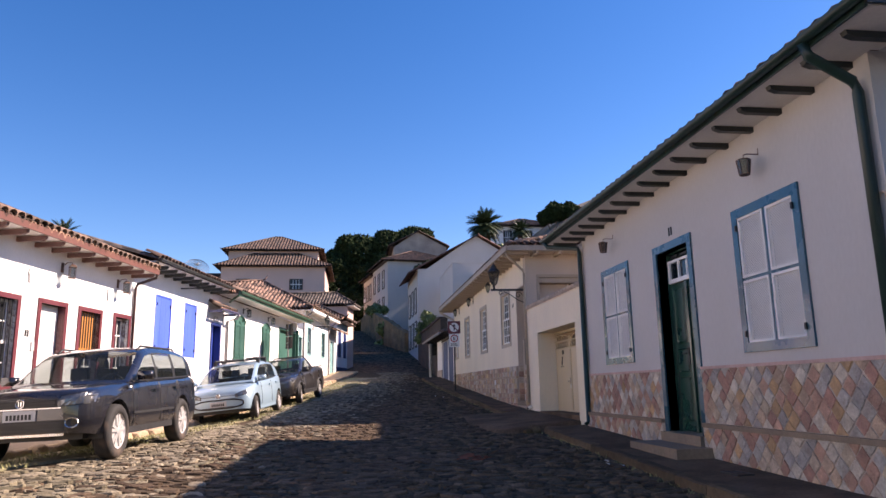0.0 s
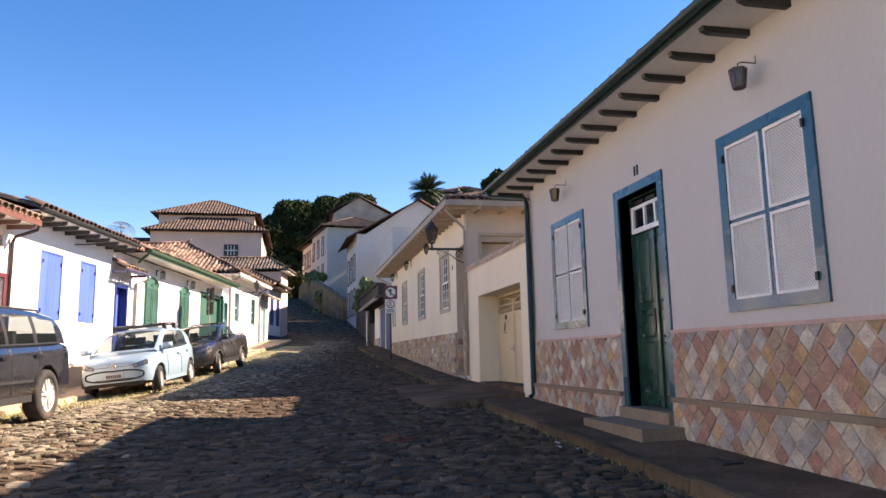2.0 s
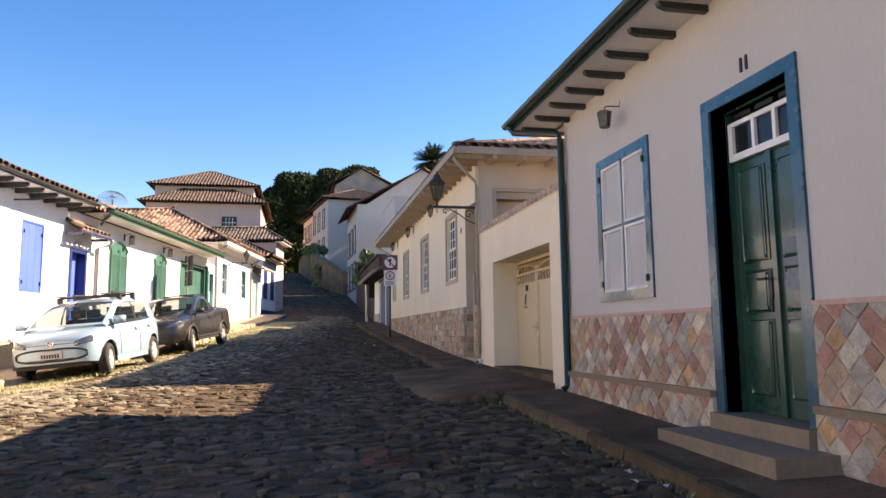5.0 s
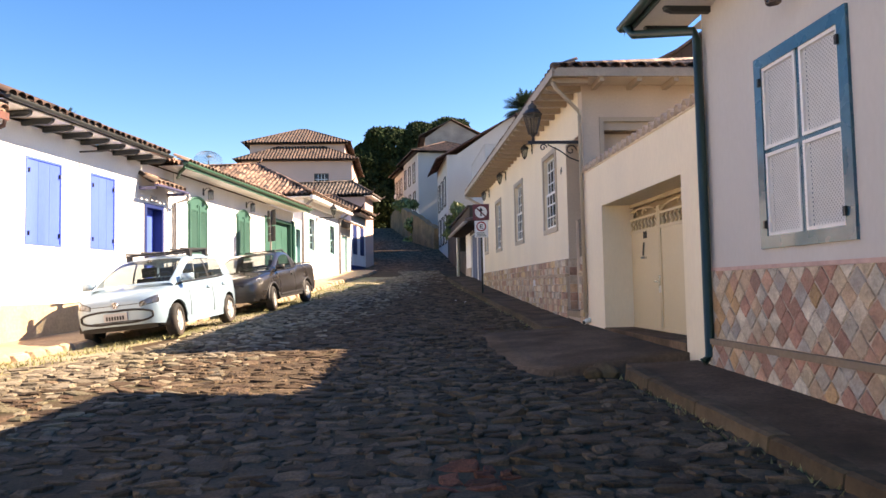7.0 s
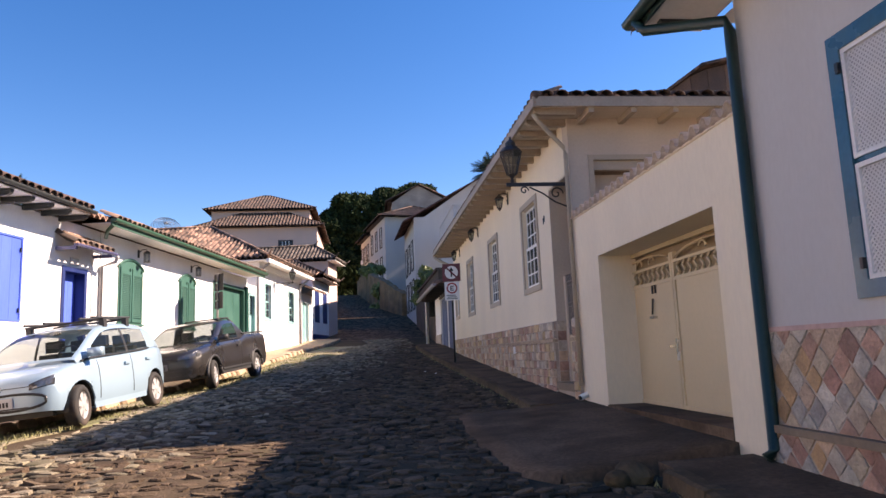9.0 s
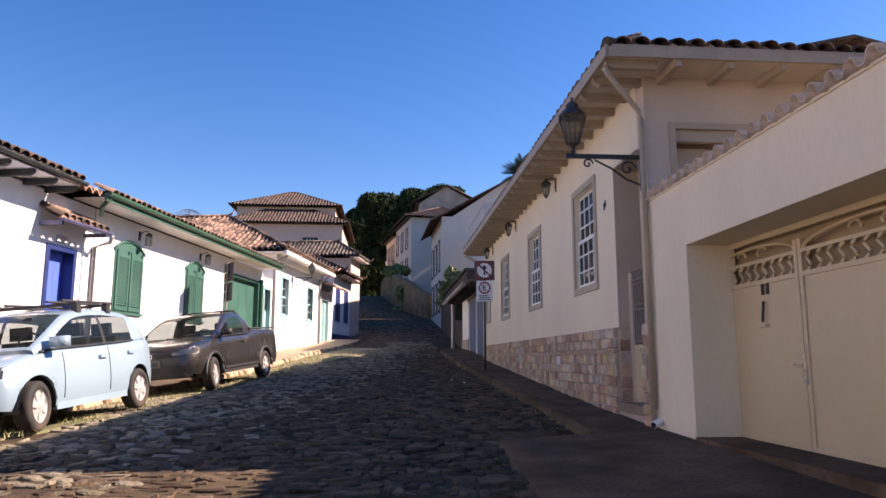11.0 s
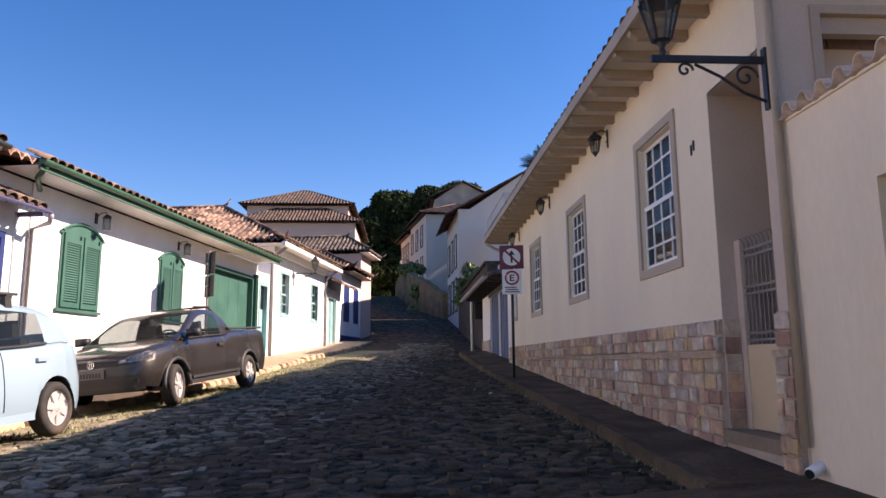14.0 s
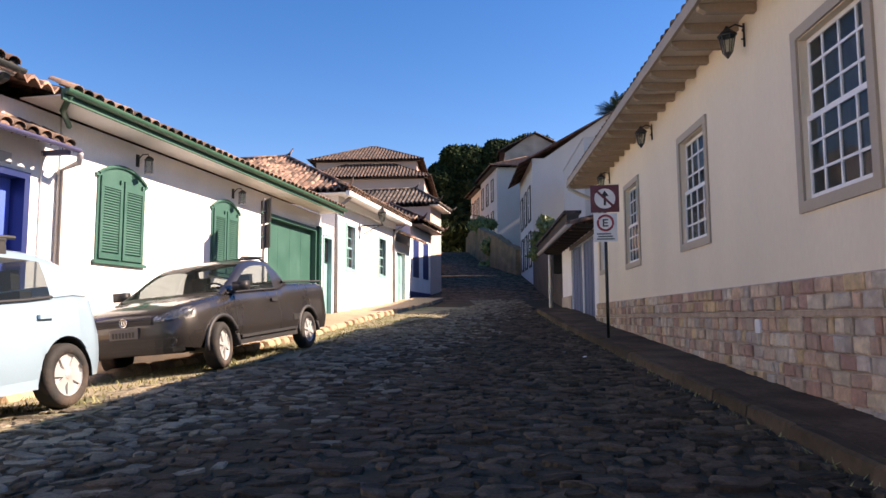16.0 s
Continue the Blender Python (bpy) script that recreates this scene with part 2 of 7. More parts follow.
CAR_SILVER = surface("pale_silver_car_paint", (0.30, 0.43, 0.52), 0.35, 0.03, 1.5, 60, 0.0, coat=0.8, metal=0.25)
CAR_BROWN = surface("dark_brown_grey_car_paint", (0.030, 0.026, 0.024), 0.3, 0.06, 1.5, 60, 0.0, coat=0.8, metal=0.3)
PLASTIC = surface("black_plastic", (0.02, 0.02, 0.021), 0.55, 0.15, 6, 60, 0.05)
RUBBER = surface("tyre_rubber", (0.022, 0.021, 0.02), 0.85, 0.25, 8, 60, 0.2, stain=(0.14, 0.09, 0.06), stain_scale=5, stain_amount=0.5)
ALLOY = surface("alloy_wheel", (0.50, 0.49, 0.48), 0.35, 0.06, 6, 40, 0.0, metal=0.35)
LAMPGLASS = surface("headlamp_lens", (0.12, 0.125, 0.13), 0.08, 0.3, 12, 40, 0.0, metal=0.5, coat=1.0)
PLATE_DARK = surface("shaded_grey_plate", (0.10, 0.10, 0.10), 0.5, 0.05, 8, 40, 0.0)
PLATE = surface("grey_plate", (0.45, 0.45, 0.45), 0.5, 0.05, 8, 40, 0.0)
DISHMAT = surface("dish_mesh", (0.10, 0.11, 0.12), 0.5, 0.1, 3, 30, 0.0, metal=0.4)
PANE = glass_mat("window_glass", (0.03, 0.035, 0.04), 0.32)
PANE_DARK = glass_mat("dark_window_glass", (0.02, 0.022, 0.025), 0.8)
CARGLASS = glass_mat("car_glass", (0.02, 0.025, 0.025), 0.36)
LANTERN_GLASS = glass_mat("lantern_glass", (0.10, 0.10, 0.095), 0.18)
RUSTY_GLASS = glass_mat("brown_dusty_glass", (0.09, 0.05, 0.04), 0.75)
DADO_PALETTE = [(0.42, 0.22, 0.165), (0.50, 0.35, 0.24), (0.38, 0.35, 0.315), (0.56, 0.44, 0.31), (0.46, 0.42, 0.36), (0.37, 0.20, 0.15), (0.58, 0.50, 0.40), (0.50, 0.31, 0.16), (0.40, 0.37, 0.34), (0.60, 0.54, 0.45), (0.48, 0.28, 0.20), (0.53, 0.41, 0.30)]
DADO_PALETTE = [tuple(0.88 * v for v in c) for c in DADO_PALETTE]
LATTICE_BACK = surface("shaded_screen_cloth", (0.46, 0.45, 0.44), 0.8, 0.1, 5, 50, 0.1)
DIAMOND = surface("rustic_quartzite", (0.5, 0.4, 0.3), 0.75, 0.24, 9, 40, 0.8, rand=0.18, palette=DADO_PALETTE, stain=(0.30, 0.21, 0.15), stain_scale=8, stain_amount=0.4)
DIAMOND_REST = surface("rustic_quartzite_joined", (0.5, 0.4, 0.3), 0.75, 0.24, 9, 40, 0.8, rand=0.18, island=True, palette=DADO_PALETTE, stain=(0.30, 0.21, 0.15), stain_scale=8, stain_amount=0.4)
ASHLAR = surface("pink_ashlar_stone", (0.5, 0.4, 0.3), 0.8, 0.22, 9, 16, 1.0, rand=0.18,
                 palette=[(0.54, 0.40, 0.28), (0.47, 0.31, 0.22), (0.57, 0.45, 0.31), (0.50, 0.42, 0.34), (0.40, 0.23, 0.17), (0.55, 0.36, 0.24), (0.60, 0.50, 0.38), (0.54, 0.38, 0.21)],
                 stain=(0.28, 0.18, 0.13), stain_scale=6, stain_amount=0.5)
ASHLAR_FAR = surface("pink_ashlar_stone_joined", (0.5, 0.4, 0.3), 0.8, 0.22, 9, 16, 1.0, rand=0.18, island=True,
                 palette=[(0.54, 0.40, 0.28), (0.47, 0.31, 0.22), (0.57, 0.45, 0.31), (0.50, 0.42, 0.34), (0.40, 0.23, 0.17), (0.55, 0.36, 0.24), (0.60, 0.50, 0.38), (0.54, 0.38, 0.21)],
                 stain=(0.28, 0.18, 0.13), stain_scale=6, stain_amount=0.5)
MORTAR = surface("pink_mortar", (0.46, 0.37, 0.30), 0.95, 0.15, 3, 40, 0.4)


# ---- building helpers ----
def box(bm, x0, x1, y0, y1, z0, z1):
    v = [bm.verts.new((x, y, z)) for z in (z0, z1) for x, y in ((x0, y0), (x1, y0), (x1, y1), (x0, y1))]
    for f in ((3, 2, 1, 0), (4, 5, 6, 7), (0, 1, 5, 4), (1, 2, 6, 5), (2, 3, 7, 6), (3, 0, 4, 7)):
        bm.faces.new([v[i] for i in f])
    return bm


def boxes(*lst):
    bm = bmesh.new()
    for b in lst:
        box(bm, *b)
    return bm


def bevelled(bm, w=0.01, seg=1):
    bmesh.ops.bevel(bm, geom=[e for e in bm.edges if len(e.link_faces) == 2 and e.calc_face_angle(0) > 0.2], offset=w, segments=seg, affect="EDGES", clamp_overlap=True)
    return bm


def lattice_wall(bm, ss, zs, solid, y0, y1):
    """One connected wall of grid cells: solid(i, j) says which cells of the grid ss x zs are built."""
    vert = {}

    def vx(i, j, k):
        if (i, j, k) not in vert:
            vert[i, j, k] = bm.verts.new((ss[i], (y0, y1)[k], zs[j]))
        return vert[i, j, k]

    n, m = len(ss) - 1, len(zs) - 1
    has = lambda i, j: 0 <= i < n and 0 <= j < m and solid(i, j)
    for i in range(n):
        for j in range(m):
            if not has(i, j):
                continue
            bm.faces.new((vx(i, j, 0), vx(i + 1, j, 0), vx(i + 1, j + 1, 0), vx(i, j + 1, 0)))
            bm.faces.new((vx(i, j, 1), vx(i, j + 1, 1), vx(i + 1, j + 1, 1), vx(i + 1, j, 1)))
            for di, dj, a, b in ((-1, 0, (i, j), (i, j + 1)), (1, 0, (i + 1, j), (i + 1, j + 1)), (0, -1, (i, j), (i + 1, j)), (0, 1, (i, j + 1), (i + 1, j + 1))):
                if not has(i + di, j + dj):
                    bm.faces.new((vx(*a, 0), vx(*b, 0), vx(*b, 1), vx(*a, 1)))
    return bm


def tube(bm, pts, r, seg=8, r_end=None):
    """A round bar along a line of points."""
    pts = [Vector(p) for p in pts]
    rings = []
    for i, p in enumerate(pts):
        a = (pts[min(i + 1, len(pts) - 1)] - pts[max(i - 1, 0)]).normalized()
        side = a.cross(Vector((0.13, 0.21, 1)) if abs(a.z) < 0.9 else Vector((1, 0.1, 0))).normalized()
        up = side.cross(a)
        rr = r if r_end is None else r + (r_end - r) * i / (len(pts) - 1)
        rings.append([bm.verts.new(p + rr * (math.cos(2 * math.pi * k / seg) * side + math.sin(2 * math.pi * k / seg) * up)) for k in range(seg)])
    for a, b in zip(rings, rings[1:]):
        for k in range(seg):
            bm.faces.new((a[k], a[(k + 1) % seg], b[(k + 1) % seg], b[k]))
    bm.faces.new(rings[0][::-1])
    bm.faces.new(rings[-1])
    return bm


def lathe(bm, profile, seg=16, centre=(0, 0, 0), axis="z"):
    """Turns (radius, height) pairs round an axis."""
    c = Vector(centre)
    rings = []
    for r, h in profile:
        ring = []
        for k in range(seg):
            a = 2 * math.pi * k / seg
            q = {"z": (r * math.cos(a), r * math.sin(a), h), "y": (r * math.cos(a), h, -r * math.sin(a))}[axis]
            ring.append(bm.verts.new(c + Vector(q)))
        rings.append(ring)
    for a, b in zip(rings, rings[1:]):
        for k in range(seg):
            bm.faces.new((a[k], a[(k + 1) % seg], b[(k + 1) % seg], b[k]))
    bm.faces.new(rings[0][::-1])
    bm.faces.new(rings[-1])
    return bm


def extrude_poly(bm, pts, y0, y1):
    """A prism of the outline pts (x, z) between y0 and y1."""
    a = [bm.verts.new((x, y0, z)) for x, z in pts]
    b = [bm.verts.new((x, y1, z)) for x, z in pts]
    bm.faces.new(a)
    bm.faces.new(b[::-1])
    for i in range(len(pts)):
        j = (i + 1) % len(pts)
        bm.faces.new((a[j], a[i], b[i], b[j]))
    return bm


def mesh_of(name, bm, material, smooth=False):
    bmesh.ops.recalc_face_normals(bm, faces=bm.faces[:])
    me = bpy.data.meshes.new(name)
    bm.to_mesh(me)
    bm.free()
    me.materials.append(material)
    if smooth:
        for p in me.polygons:
            p.use_smooth = True
    return me


def part(name, bm, material, parent, label="", smooth=False):
    ob = new(name, mesh_of(name, bm, material, smooth))
    ob.parent = parent
    if label:
        ob["label"] = label
    return ob


def thing(name, label, category, m=None, group="", kind=""):
    ob = tagged(new(name), label, category, group, kind)
    ob.empty_display_size = 0.2
    if m is not None:
        ob.matrix_world = m
    return ob


def piece(name, me, parent, m):
    ob = new(name, me)
    ob.parent = parent
    ob.matrix_basis = m
    return ob


def structure(name, bm, material, label="", category="", smooth=False):
    return tagged(new(name, mesh_of(name, bm, material, smooth)), label, category, "", "structure")


# ---- lie of the land ----
PROFILE_Y = [-60, -20, 0, 7, 13, 18, 21, 26, 31, 36, 41, 50, 60, 70, 80, 86, 95, 130, 400]
PROFILE_Z = [-2.6, -0.8, -0.08, 0.0, 0.2, 0.37, 0.52, 0.80, 1.09, 1.42, 1.76, 2.68, 4.1, 5.8, 7.5, 8.1, 8.3, 8.3, 8.3]


def road_z(y):
    """The height of the road at its middle, rounded where the slope changes."""
    return float(np.mean(np.interp([y - 2, y - 1, y, y + 1, y + 2], PROFILE_Y, PROFILE_Z)))


def ground_z(x, y):
    """The road's surface: it rises a little to the left, then dips to a gutter where the cars stand."""
    rise = float(np.interp(y, [-20, 0, 10, 13, 17], [0.05, 0.05, 0.05, 0.03, 0.0])) * max(0.0, -x - 0.6)
    off = x - (-4.74 + 0.1651 * (y - 21.6))
    dip = float(np.interp(y, [0, 10, 17, 29, 35], [0.20, 0.20, 0.15, 0.15, 0.0])) * min(1.0, max(0.0, (2.75 - off) / 1.5))
    return road_z(y) + rise - dip


LEFT_O, LEFT_U, LEFT_N = Vector((-4.74, 21.6, 0)), Vector((0.163, 0.987, 0)).normalized(), Vector((0.987, -0.163, 0)).normalized()
LEFT = Matrix(((LEFT_U.x, -LEFT_N.x, 0, LEFT_O.x), (LEFT_U.y, -LEFT_N.y, 0, LEFT_O.y), (0, 0, 1, 0), (0, 0, 0, 1)))
RIGHT = Matrix(((0, 1, 0, 4.53), (-1, 0, 0, 0), (0, 0, 1, 0), (0, 0, 0, 1)))


def left_x(y, off=0.0):
    return LEFT_O.x + 0.1651 * (y - LEFT_O.y) + off


# ---- ground ----
def hill_z(x, y):
    """The ground beside the street: rising behind the houses up the hill."""
    z = road_z(y)
    side = max(0.0, abs(x - 1) - 9)
    far = max(0.0, y - 60)
    bank = max(0.0, min(1.0, (y - 56) / 12)) * min(max(0.0, x - 6.5), 25) * 0.62
    return z + bank - 0.25 - 0.012 * side + (0.35 * min(far, 60) * min(side, 25) / 60 * (0.9 if x > 0 else 0.55))


def sheet(name, xs, ys, fz, material, label, category):
    bm = bmesh.new()
    g = [[bm.verts.new((x, y, fz(x, y))) for x in xs] for y in ys]
    for a, b in zip(g, g[1:]):
        for i in range(len(xs) - 1):
            bm.faces.new((a[i], a[i + 1], b[i + 1], b[i]))
    return structure(name, bm, material, label, category, True)


gxs = [-900, -400, -200, -120, -80, -60, -45, -34, -26, -20, -16, -13, -11, -9, -6, 6.4, 8, 11, 13, 16, 20, 26, 34, 45, 60, 80, 120, 200, 400, 900]
gys = [-900, -300, -120, -60, -40, -20, 0, 15, 30, 40, 50, 60, 70, 80, 90, 100, 120, 140, 170, 220, 300, 500, 900, 1600]
sheet("ground", gxs, gys, hill_z, GROUND, "dry earth and scrub on the hillside", "ground")

rxs = [-9, *(-7.5 + 0.5 * i for i in range(15)), 0, 1, 2, 3, 4, 5, 6, 8, 11]
road_top = lambda x, y: ground_z(x, y) + 0.006 * math.sin(3 * x + y) - 0.004 * abs(x)
sheet("road", rxs, [-40 + i * 1.0 for i in range(85)], road_top, JOINT, "cobbled street of dark worn stones, climbing", "road")
sheet("road_upper", rxs, [44 + i * 1.0 for i in range(66)], road_top, JOINT_FAR, "shaded upper stretch of the cobbled street", "road")


# ---- walls, openings, roofs ----
def wall_with_openings(s0, s1, z0, z1, openings, thick=0.35, y=0.0):
    """A wall from s0 to s1, pierced by openings (s0, s1, z0, z1) that stand side by side."""
    ss = sorted({s0, s1, *(o[0] for o in openings), *(o[1] for o in openings)})
    zs = sorted({z0, z1, *(o[2] for o in openings), *(o[3] for o in openings)})

    def solid(i, j):
        s, z = (ss[i] + ss[i + 1]) / 2, (zs[j] + zs[j + 1]) / 2
        return not any(a < s < b and c < z < d for a, b, c, d in openings)

    return lattice_wall(bmesh.new(), ss, zs, solid, y, y + thick)


def shell(s0, s1, depth, z0, z1, y0=0.35):
    """The other three walls, joined round the back."""
    bm = bmesh.new()
    pts = [(s0, y0), (s0, depth), (s1, depth), (s1, y0), (s1 - 0.3, y0), (s1 - 0.3, depth - 0.3), (s0 + 0.3, depth - 0.3), (s0 + 0.3, y0)]
    lo, hi = [bm.verts.new((x, y, z0)) for x, y in pts], [bm.verts.new((x, y, z1)) for x, y in pts]
    for i in range(8):
        j = (i + 1) % 8
        bm.faces.new((lo[i], lo[j], hi[j], hi[i]))
    for a, b, c, d in ((0, 1, 6, 7), (1, 2, 5, 6), (2, 3, 4, 5)):
        bm.faces.new((hi[a], hi[b], hi[c], hi[d]))
        bm.faces.new((lo[d], lo[c], lo[b], lo[a]))
    return bm


def corrugated(cols, rise, wave=0.052, pitch=0.21, sub=4, rows=6, thick=0.05):
    """Rows of barrel tiles: cols(s) gives the foot and head points of the slope at s; cols.lo and cols.hi bound s."""
    lo, hi, foot_head = cols
    n = max(2, int((hi - lo) / pitch)) * sub
    bm = bmesh.new()
    prev = None
    for i in range(n + 1):
        s = lo + (hi - lo) * i / n
        a, b = foot_head(s)
        w = wave * (abs(math.sin(math.pi * i / sub)) * 2 - 1)
        col = [bm.verts.new(a + (b - a) * (j / rows) + Vector((0, 0, w + 0.012 * math.sin(s * 2.3 + j)))) for j in range(rows + 1)]
        col.append(bm.verts.new(a + Vector((0, 0, w - thick))))
        if prev:
            for j in range(rows):
                bm.faces.new((prev[j], col[j], col[j + 1], prev[j + 1]))
            bm.faces.new((prev[-1], col[-1], col[0], prev[0]))
        prev = col
    return bm


def roof(parent, s0, s1, depth, z, over=0.6, slope=0.42, hip0=False, hip1=False, end=0.25, material=None, back=True, finial=True, pitch=0.21, wave=0.052):
    """A pitched or hipped tile roof over s0..s1 and 0..depth, its eave at height z."""
    material = material or TILE
    a, b = s0 - end, s1 + end
    y0, y1 = -over, depth + 0.4
    half = (y1 - y0) / 2
    top = z + slope * half

    def reach(s):
        r = half
        if hip0:
            r = min(r, s - a)
        if hip1:
            r = min(r, b - s)
        return max(r, 0.01)

    part("roof", corrugated((a, b, lambda s: (Vector((s, y0, z)), Vector((s, y0 + reach(s), z + slope * reach(s))))), slope, wave, pitch), material, parent)
    if back:
        part("roof", corrugated((a, b, lambda s: (Vector((s, y1, z)), Vector((s, y1 - reach(s), z + slope * reach(s))))), slope, sub=2, rows=2), material, parent)
    for hip, e, sign in ((hip0, a, 1), (hip1, b, -1)):
        if hip:
            part("roof", corrugated((y0, y1, lambda y: (Vector((e, y, z)), Vector((e + sign * max(0.01, min(y - y0, y1 - y)), y, z + slope * max(0.01, min(y - y0, y1 - y)))))), slope, wave, pitch), material, parent)
        else:
            bm = bmesh.new()
            x = s0 + 0.02 if sign > 0 else s1 - 0.02
            extr = [(0.0, z - 0.16), (depth, z - 0.16), (depth / 2 - over / 2, top - 0.06)]
            va = [bm.verts.new((x, p, q)) for p, q in extr]
            vb = [bm.verts.new((x + sign * 0.25, p, q)) for p, q in extr]
            bm.faces.new(va)
            bm.faces.new(vb[::-1])
            for i in range(3):
                bm.faces.new((va[i], va[(i + 1) % 3], vb[(i + 1) % 3], vb[i]))
            part("gable", bm, parent.get("plaster_mat") and MATS[parent["plaster_mat"]] or WHITE, parent)
    ra, rb = a + (half if hip0 else 0), b - (half if hip1 else 0)
    ridge = bmesh.new()
    mid = y0 + half
    tube(ridge, [(ra, mid, top + 0.02), (rb, mid, top + 0.02)], 0.075)
    for hip, e, r in ((hip0, a, ra), (hip1, b, rb)):
        if hip:
            for y in (y0, y1):
                tube(ridge, [(e, y, z + 0.03), (r, mid, top + 0.02)], 0.065)
                sgn = -1 if e == a else 1
                if not finial:
                    continue
                tube(ridge, [(e, y, z + 0.03), (e + sgn * 0.12, y + (-0.1 if y == y0 else 0.1), z + 0.12)], 0.07, r_end=0.02)
    part("ridge_tiles", ridge, material, parent, smooth=True)


def cross_roof(parent, s0, s1, depth, z, over=0.6, slope=0.5, end=0.45, material=None):
    """A hipped tile roof whose ridge runs back from the street, its front hip over the facade."""
    material = material or TILE
    a, b, y0, y1 = s0 - end, s1 + end, -over, depth
    half, mid = (b - a) / 2, (a + b) / 2
    top = z + slope * half

    def front(s):
        r = max(0.01, min(s - a, b - s))
        return Vector((s, y0, z)), Vector((s, y0 + r, z + slope * r))

    def side(e, sg):
        def slope_at(y):
            r = max(0.01, min(y - y0, half))
            return Vector((e, y, z)), Vector((e + sg * r, y, z + slope * r))
        return slope_at

    part("roof", corrugated((a, b, front), slope), material, parent)
    part("roof", corrugated((y0, y1, side(a, 1)), slope), material, parent)
    part("roof", corrugated((y0, y1, side(b, -1)), slope), material, parent)
    ridge = bmesh.new()
    tube(ridge, [(mid, y0 + half, top + 0.02), (mid, y1, top + 0.02)], 0.07)
    for e, sg in ((a, -1), (b, 1)):
        tube(ridge, [(mid, y0 + half, top + 0.02), (e, y0, z + 0.03)], 0.06)
        tube(ridge, [(e, y0, z + 0.03), (e + sg * 0.10, y0 - 0.10, z + 0.10), (e + sg * 0.2, y0 - 0.2, z + 0.22)], 0.06, r_end=0.015)
    tube(ridge, [(mid, y0 + half, top + 0.02), (mid, y0 + half - 0.12, top + 0.14), (mid, y0 + half - 0.22, top + 0.30)], 0.06, r_end=0.015)
    part("ridge_tiles", ridge, material, parent, smooth=True)


TILE_MESH = {}


def eave_tiles(parent, s0, s1, y, z, slope=0.42, pitch=0.21, axis="s", rows=1, material=None):
    """Single barrel tiles along an eave, each its own piece."""
    material = material or TILE_ONE
    if material.name not in TILE_MESH:
        bm = bmesh.new()
        rings = []
        for j, (yy, r) in enumerate(((0, 0.105), (0.45, 0.085))):
            rings.append([[bm.verts.new((rr * math.cos(math.pi * k / 6), yy, rr * 0.75 * math.sin(math.pi * k / 6))) for k in range(7)] for rr in (r, r - 0.016)])
        (oa, ia), (ob_, ib) = rings
        for k in range(6):
            bm.faces.new((oa[k], oa[k + 1], ob_[k + 1], ob_[k]))
            bm.faces.new((ia[k + 1], ia[k], ib[k], ib[k + 1]))
            bm.faces.new((oa[k + 1], oa[k], ia[k], ia[k + 1]))
        TILE_MESH[material.name] = mesh_of("roof_tile", bm, material, True)
    cnt = int((s1 - s0) / pitch)
    rng = random.Random(int(s0 * 100 + z * 10))
    for i in range(cnt):
        s = s0 + (i + 0.5) * (s1 - s0) / cnt
        for r in range(rows):
            m = pose(s + rng.uniform(-0.012, 0.012), y + r * 0.38, z + r * 0.38 * slope + rng.uniform(-0.008, 0.012), math.degrees(math.atan(slope)) + rng.uniform(-2, 2), 0, rng.uniform(-3, 3))
            if axis == "ny":
                m = pose(y, s, z + rng.uniform(-0.008, 0.012), 0, 0, 90) @ pose(0, 0, 0, math.degrees(math.atan(slope)), 0, rng.uniform(-3, 3))
            piece("roof_tile", TILE_MESH[material.name], parent, m)


def rafters(parent, s0, s1, count, over, z, material, w=0.07, h=0.09, slope=0.42, skip=0):
    ln = over - 0.12
    bm = bmesh.new()
    va = [[bm.verts.new((x, y, z)) for y, z in ((0, h / 2), (0.015, -h * 0.1), (0.09, -h / 2), (ln, -h / 2), (ln, h / 2))] for x in (-w / 2, w / 2)]
    bm.faces.new(va[0])
    bm.faces.new(va[1][::-1])
    for i in range(5):
        bm.faces.new((va[0][i], va[0][(i + 1) % 5], va[1][(i + 1) % 5], va[1][i]))
    me = mesh_of("rafter", bevelled(bm, 0.006), material)
    for i in range(count):
        s = s0 + (s1 - s0) * i / (count - 1)
        piece("rafter", me, parent, pose(s, -over + 0.12, z, 0, 0, 0))


def gutter(parent, s0, s1, y, z, material, r=0.065):
    bm = bmesh.new()
    n = 10
    rings = []
    for s in (s0, s1):
        rings.append([bm.verts.new((s, y + rr * math.cos(math.pi * (1 + k / n)), z + rr * math.sin(math.pi * (1 + k / n)))) for rr in (r, r - 0.008) for k in range(n + 1)])
    a, b = rings
    m = n + 1
    for k in range(n):
        bm.faces.new((a[k], a[k + 1], b[k + 1], b[k]))
        bm.faces.new((a[m + k + 1], a[m + k], b[m + k], b[m + k + 1]))
    for k in (0, n):
        bm.faces.new((a[k], b[k], b[m + k], a[m + k]))
    for q in (a, b):
        bm.faces.new(q[:m])
    return part("gutter", bm, material, parent, smooth=False)


def downpipe(parent, pts, material, r=0.045):
    return part("downpipe", tube(bmesh.new(), pts, r, 10), material, parent, smooth=True)


def opening_frame(name, s0, s1, z0, z1, w, depth, material, parent, y=-0.025, sill=True):
    """A wooden surround that stands in and round an opening."""
    ss = [s0 - w, s0, s1, s1 + w]
    zs = [z0 - w, z0, z1, z1 + w] if sill else [z0, z1, z1 + w]
    hole = (1, 1) if sill else (1, 0)
    return part(name, bevelled(lattice_wall(bmesh.new(), ss, zs, lambda i, j: (i, j) != hole, y, depth), 0.006), material, parent)


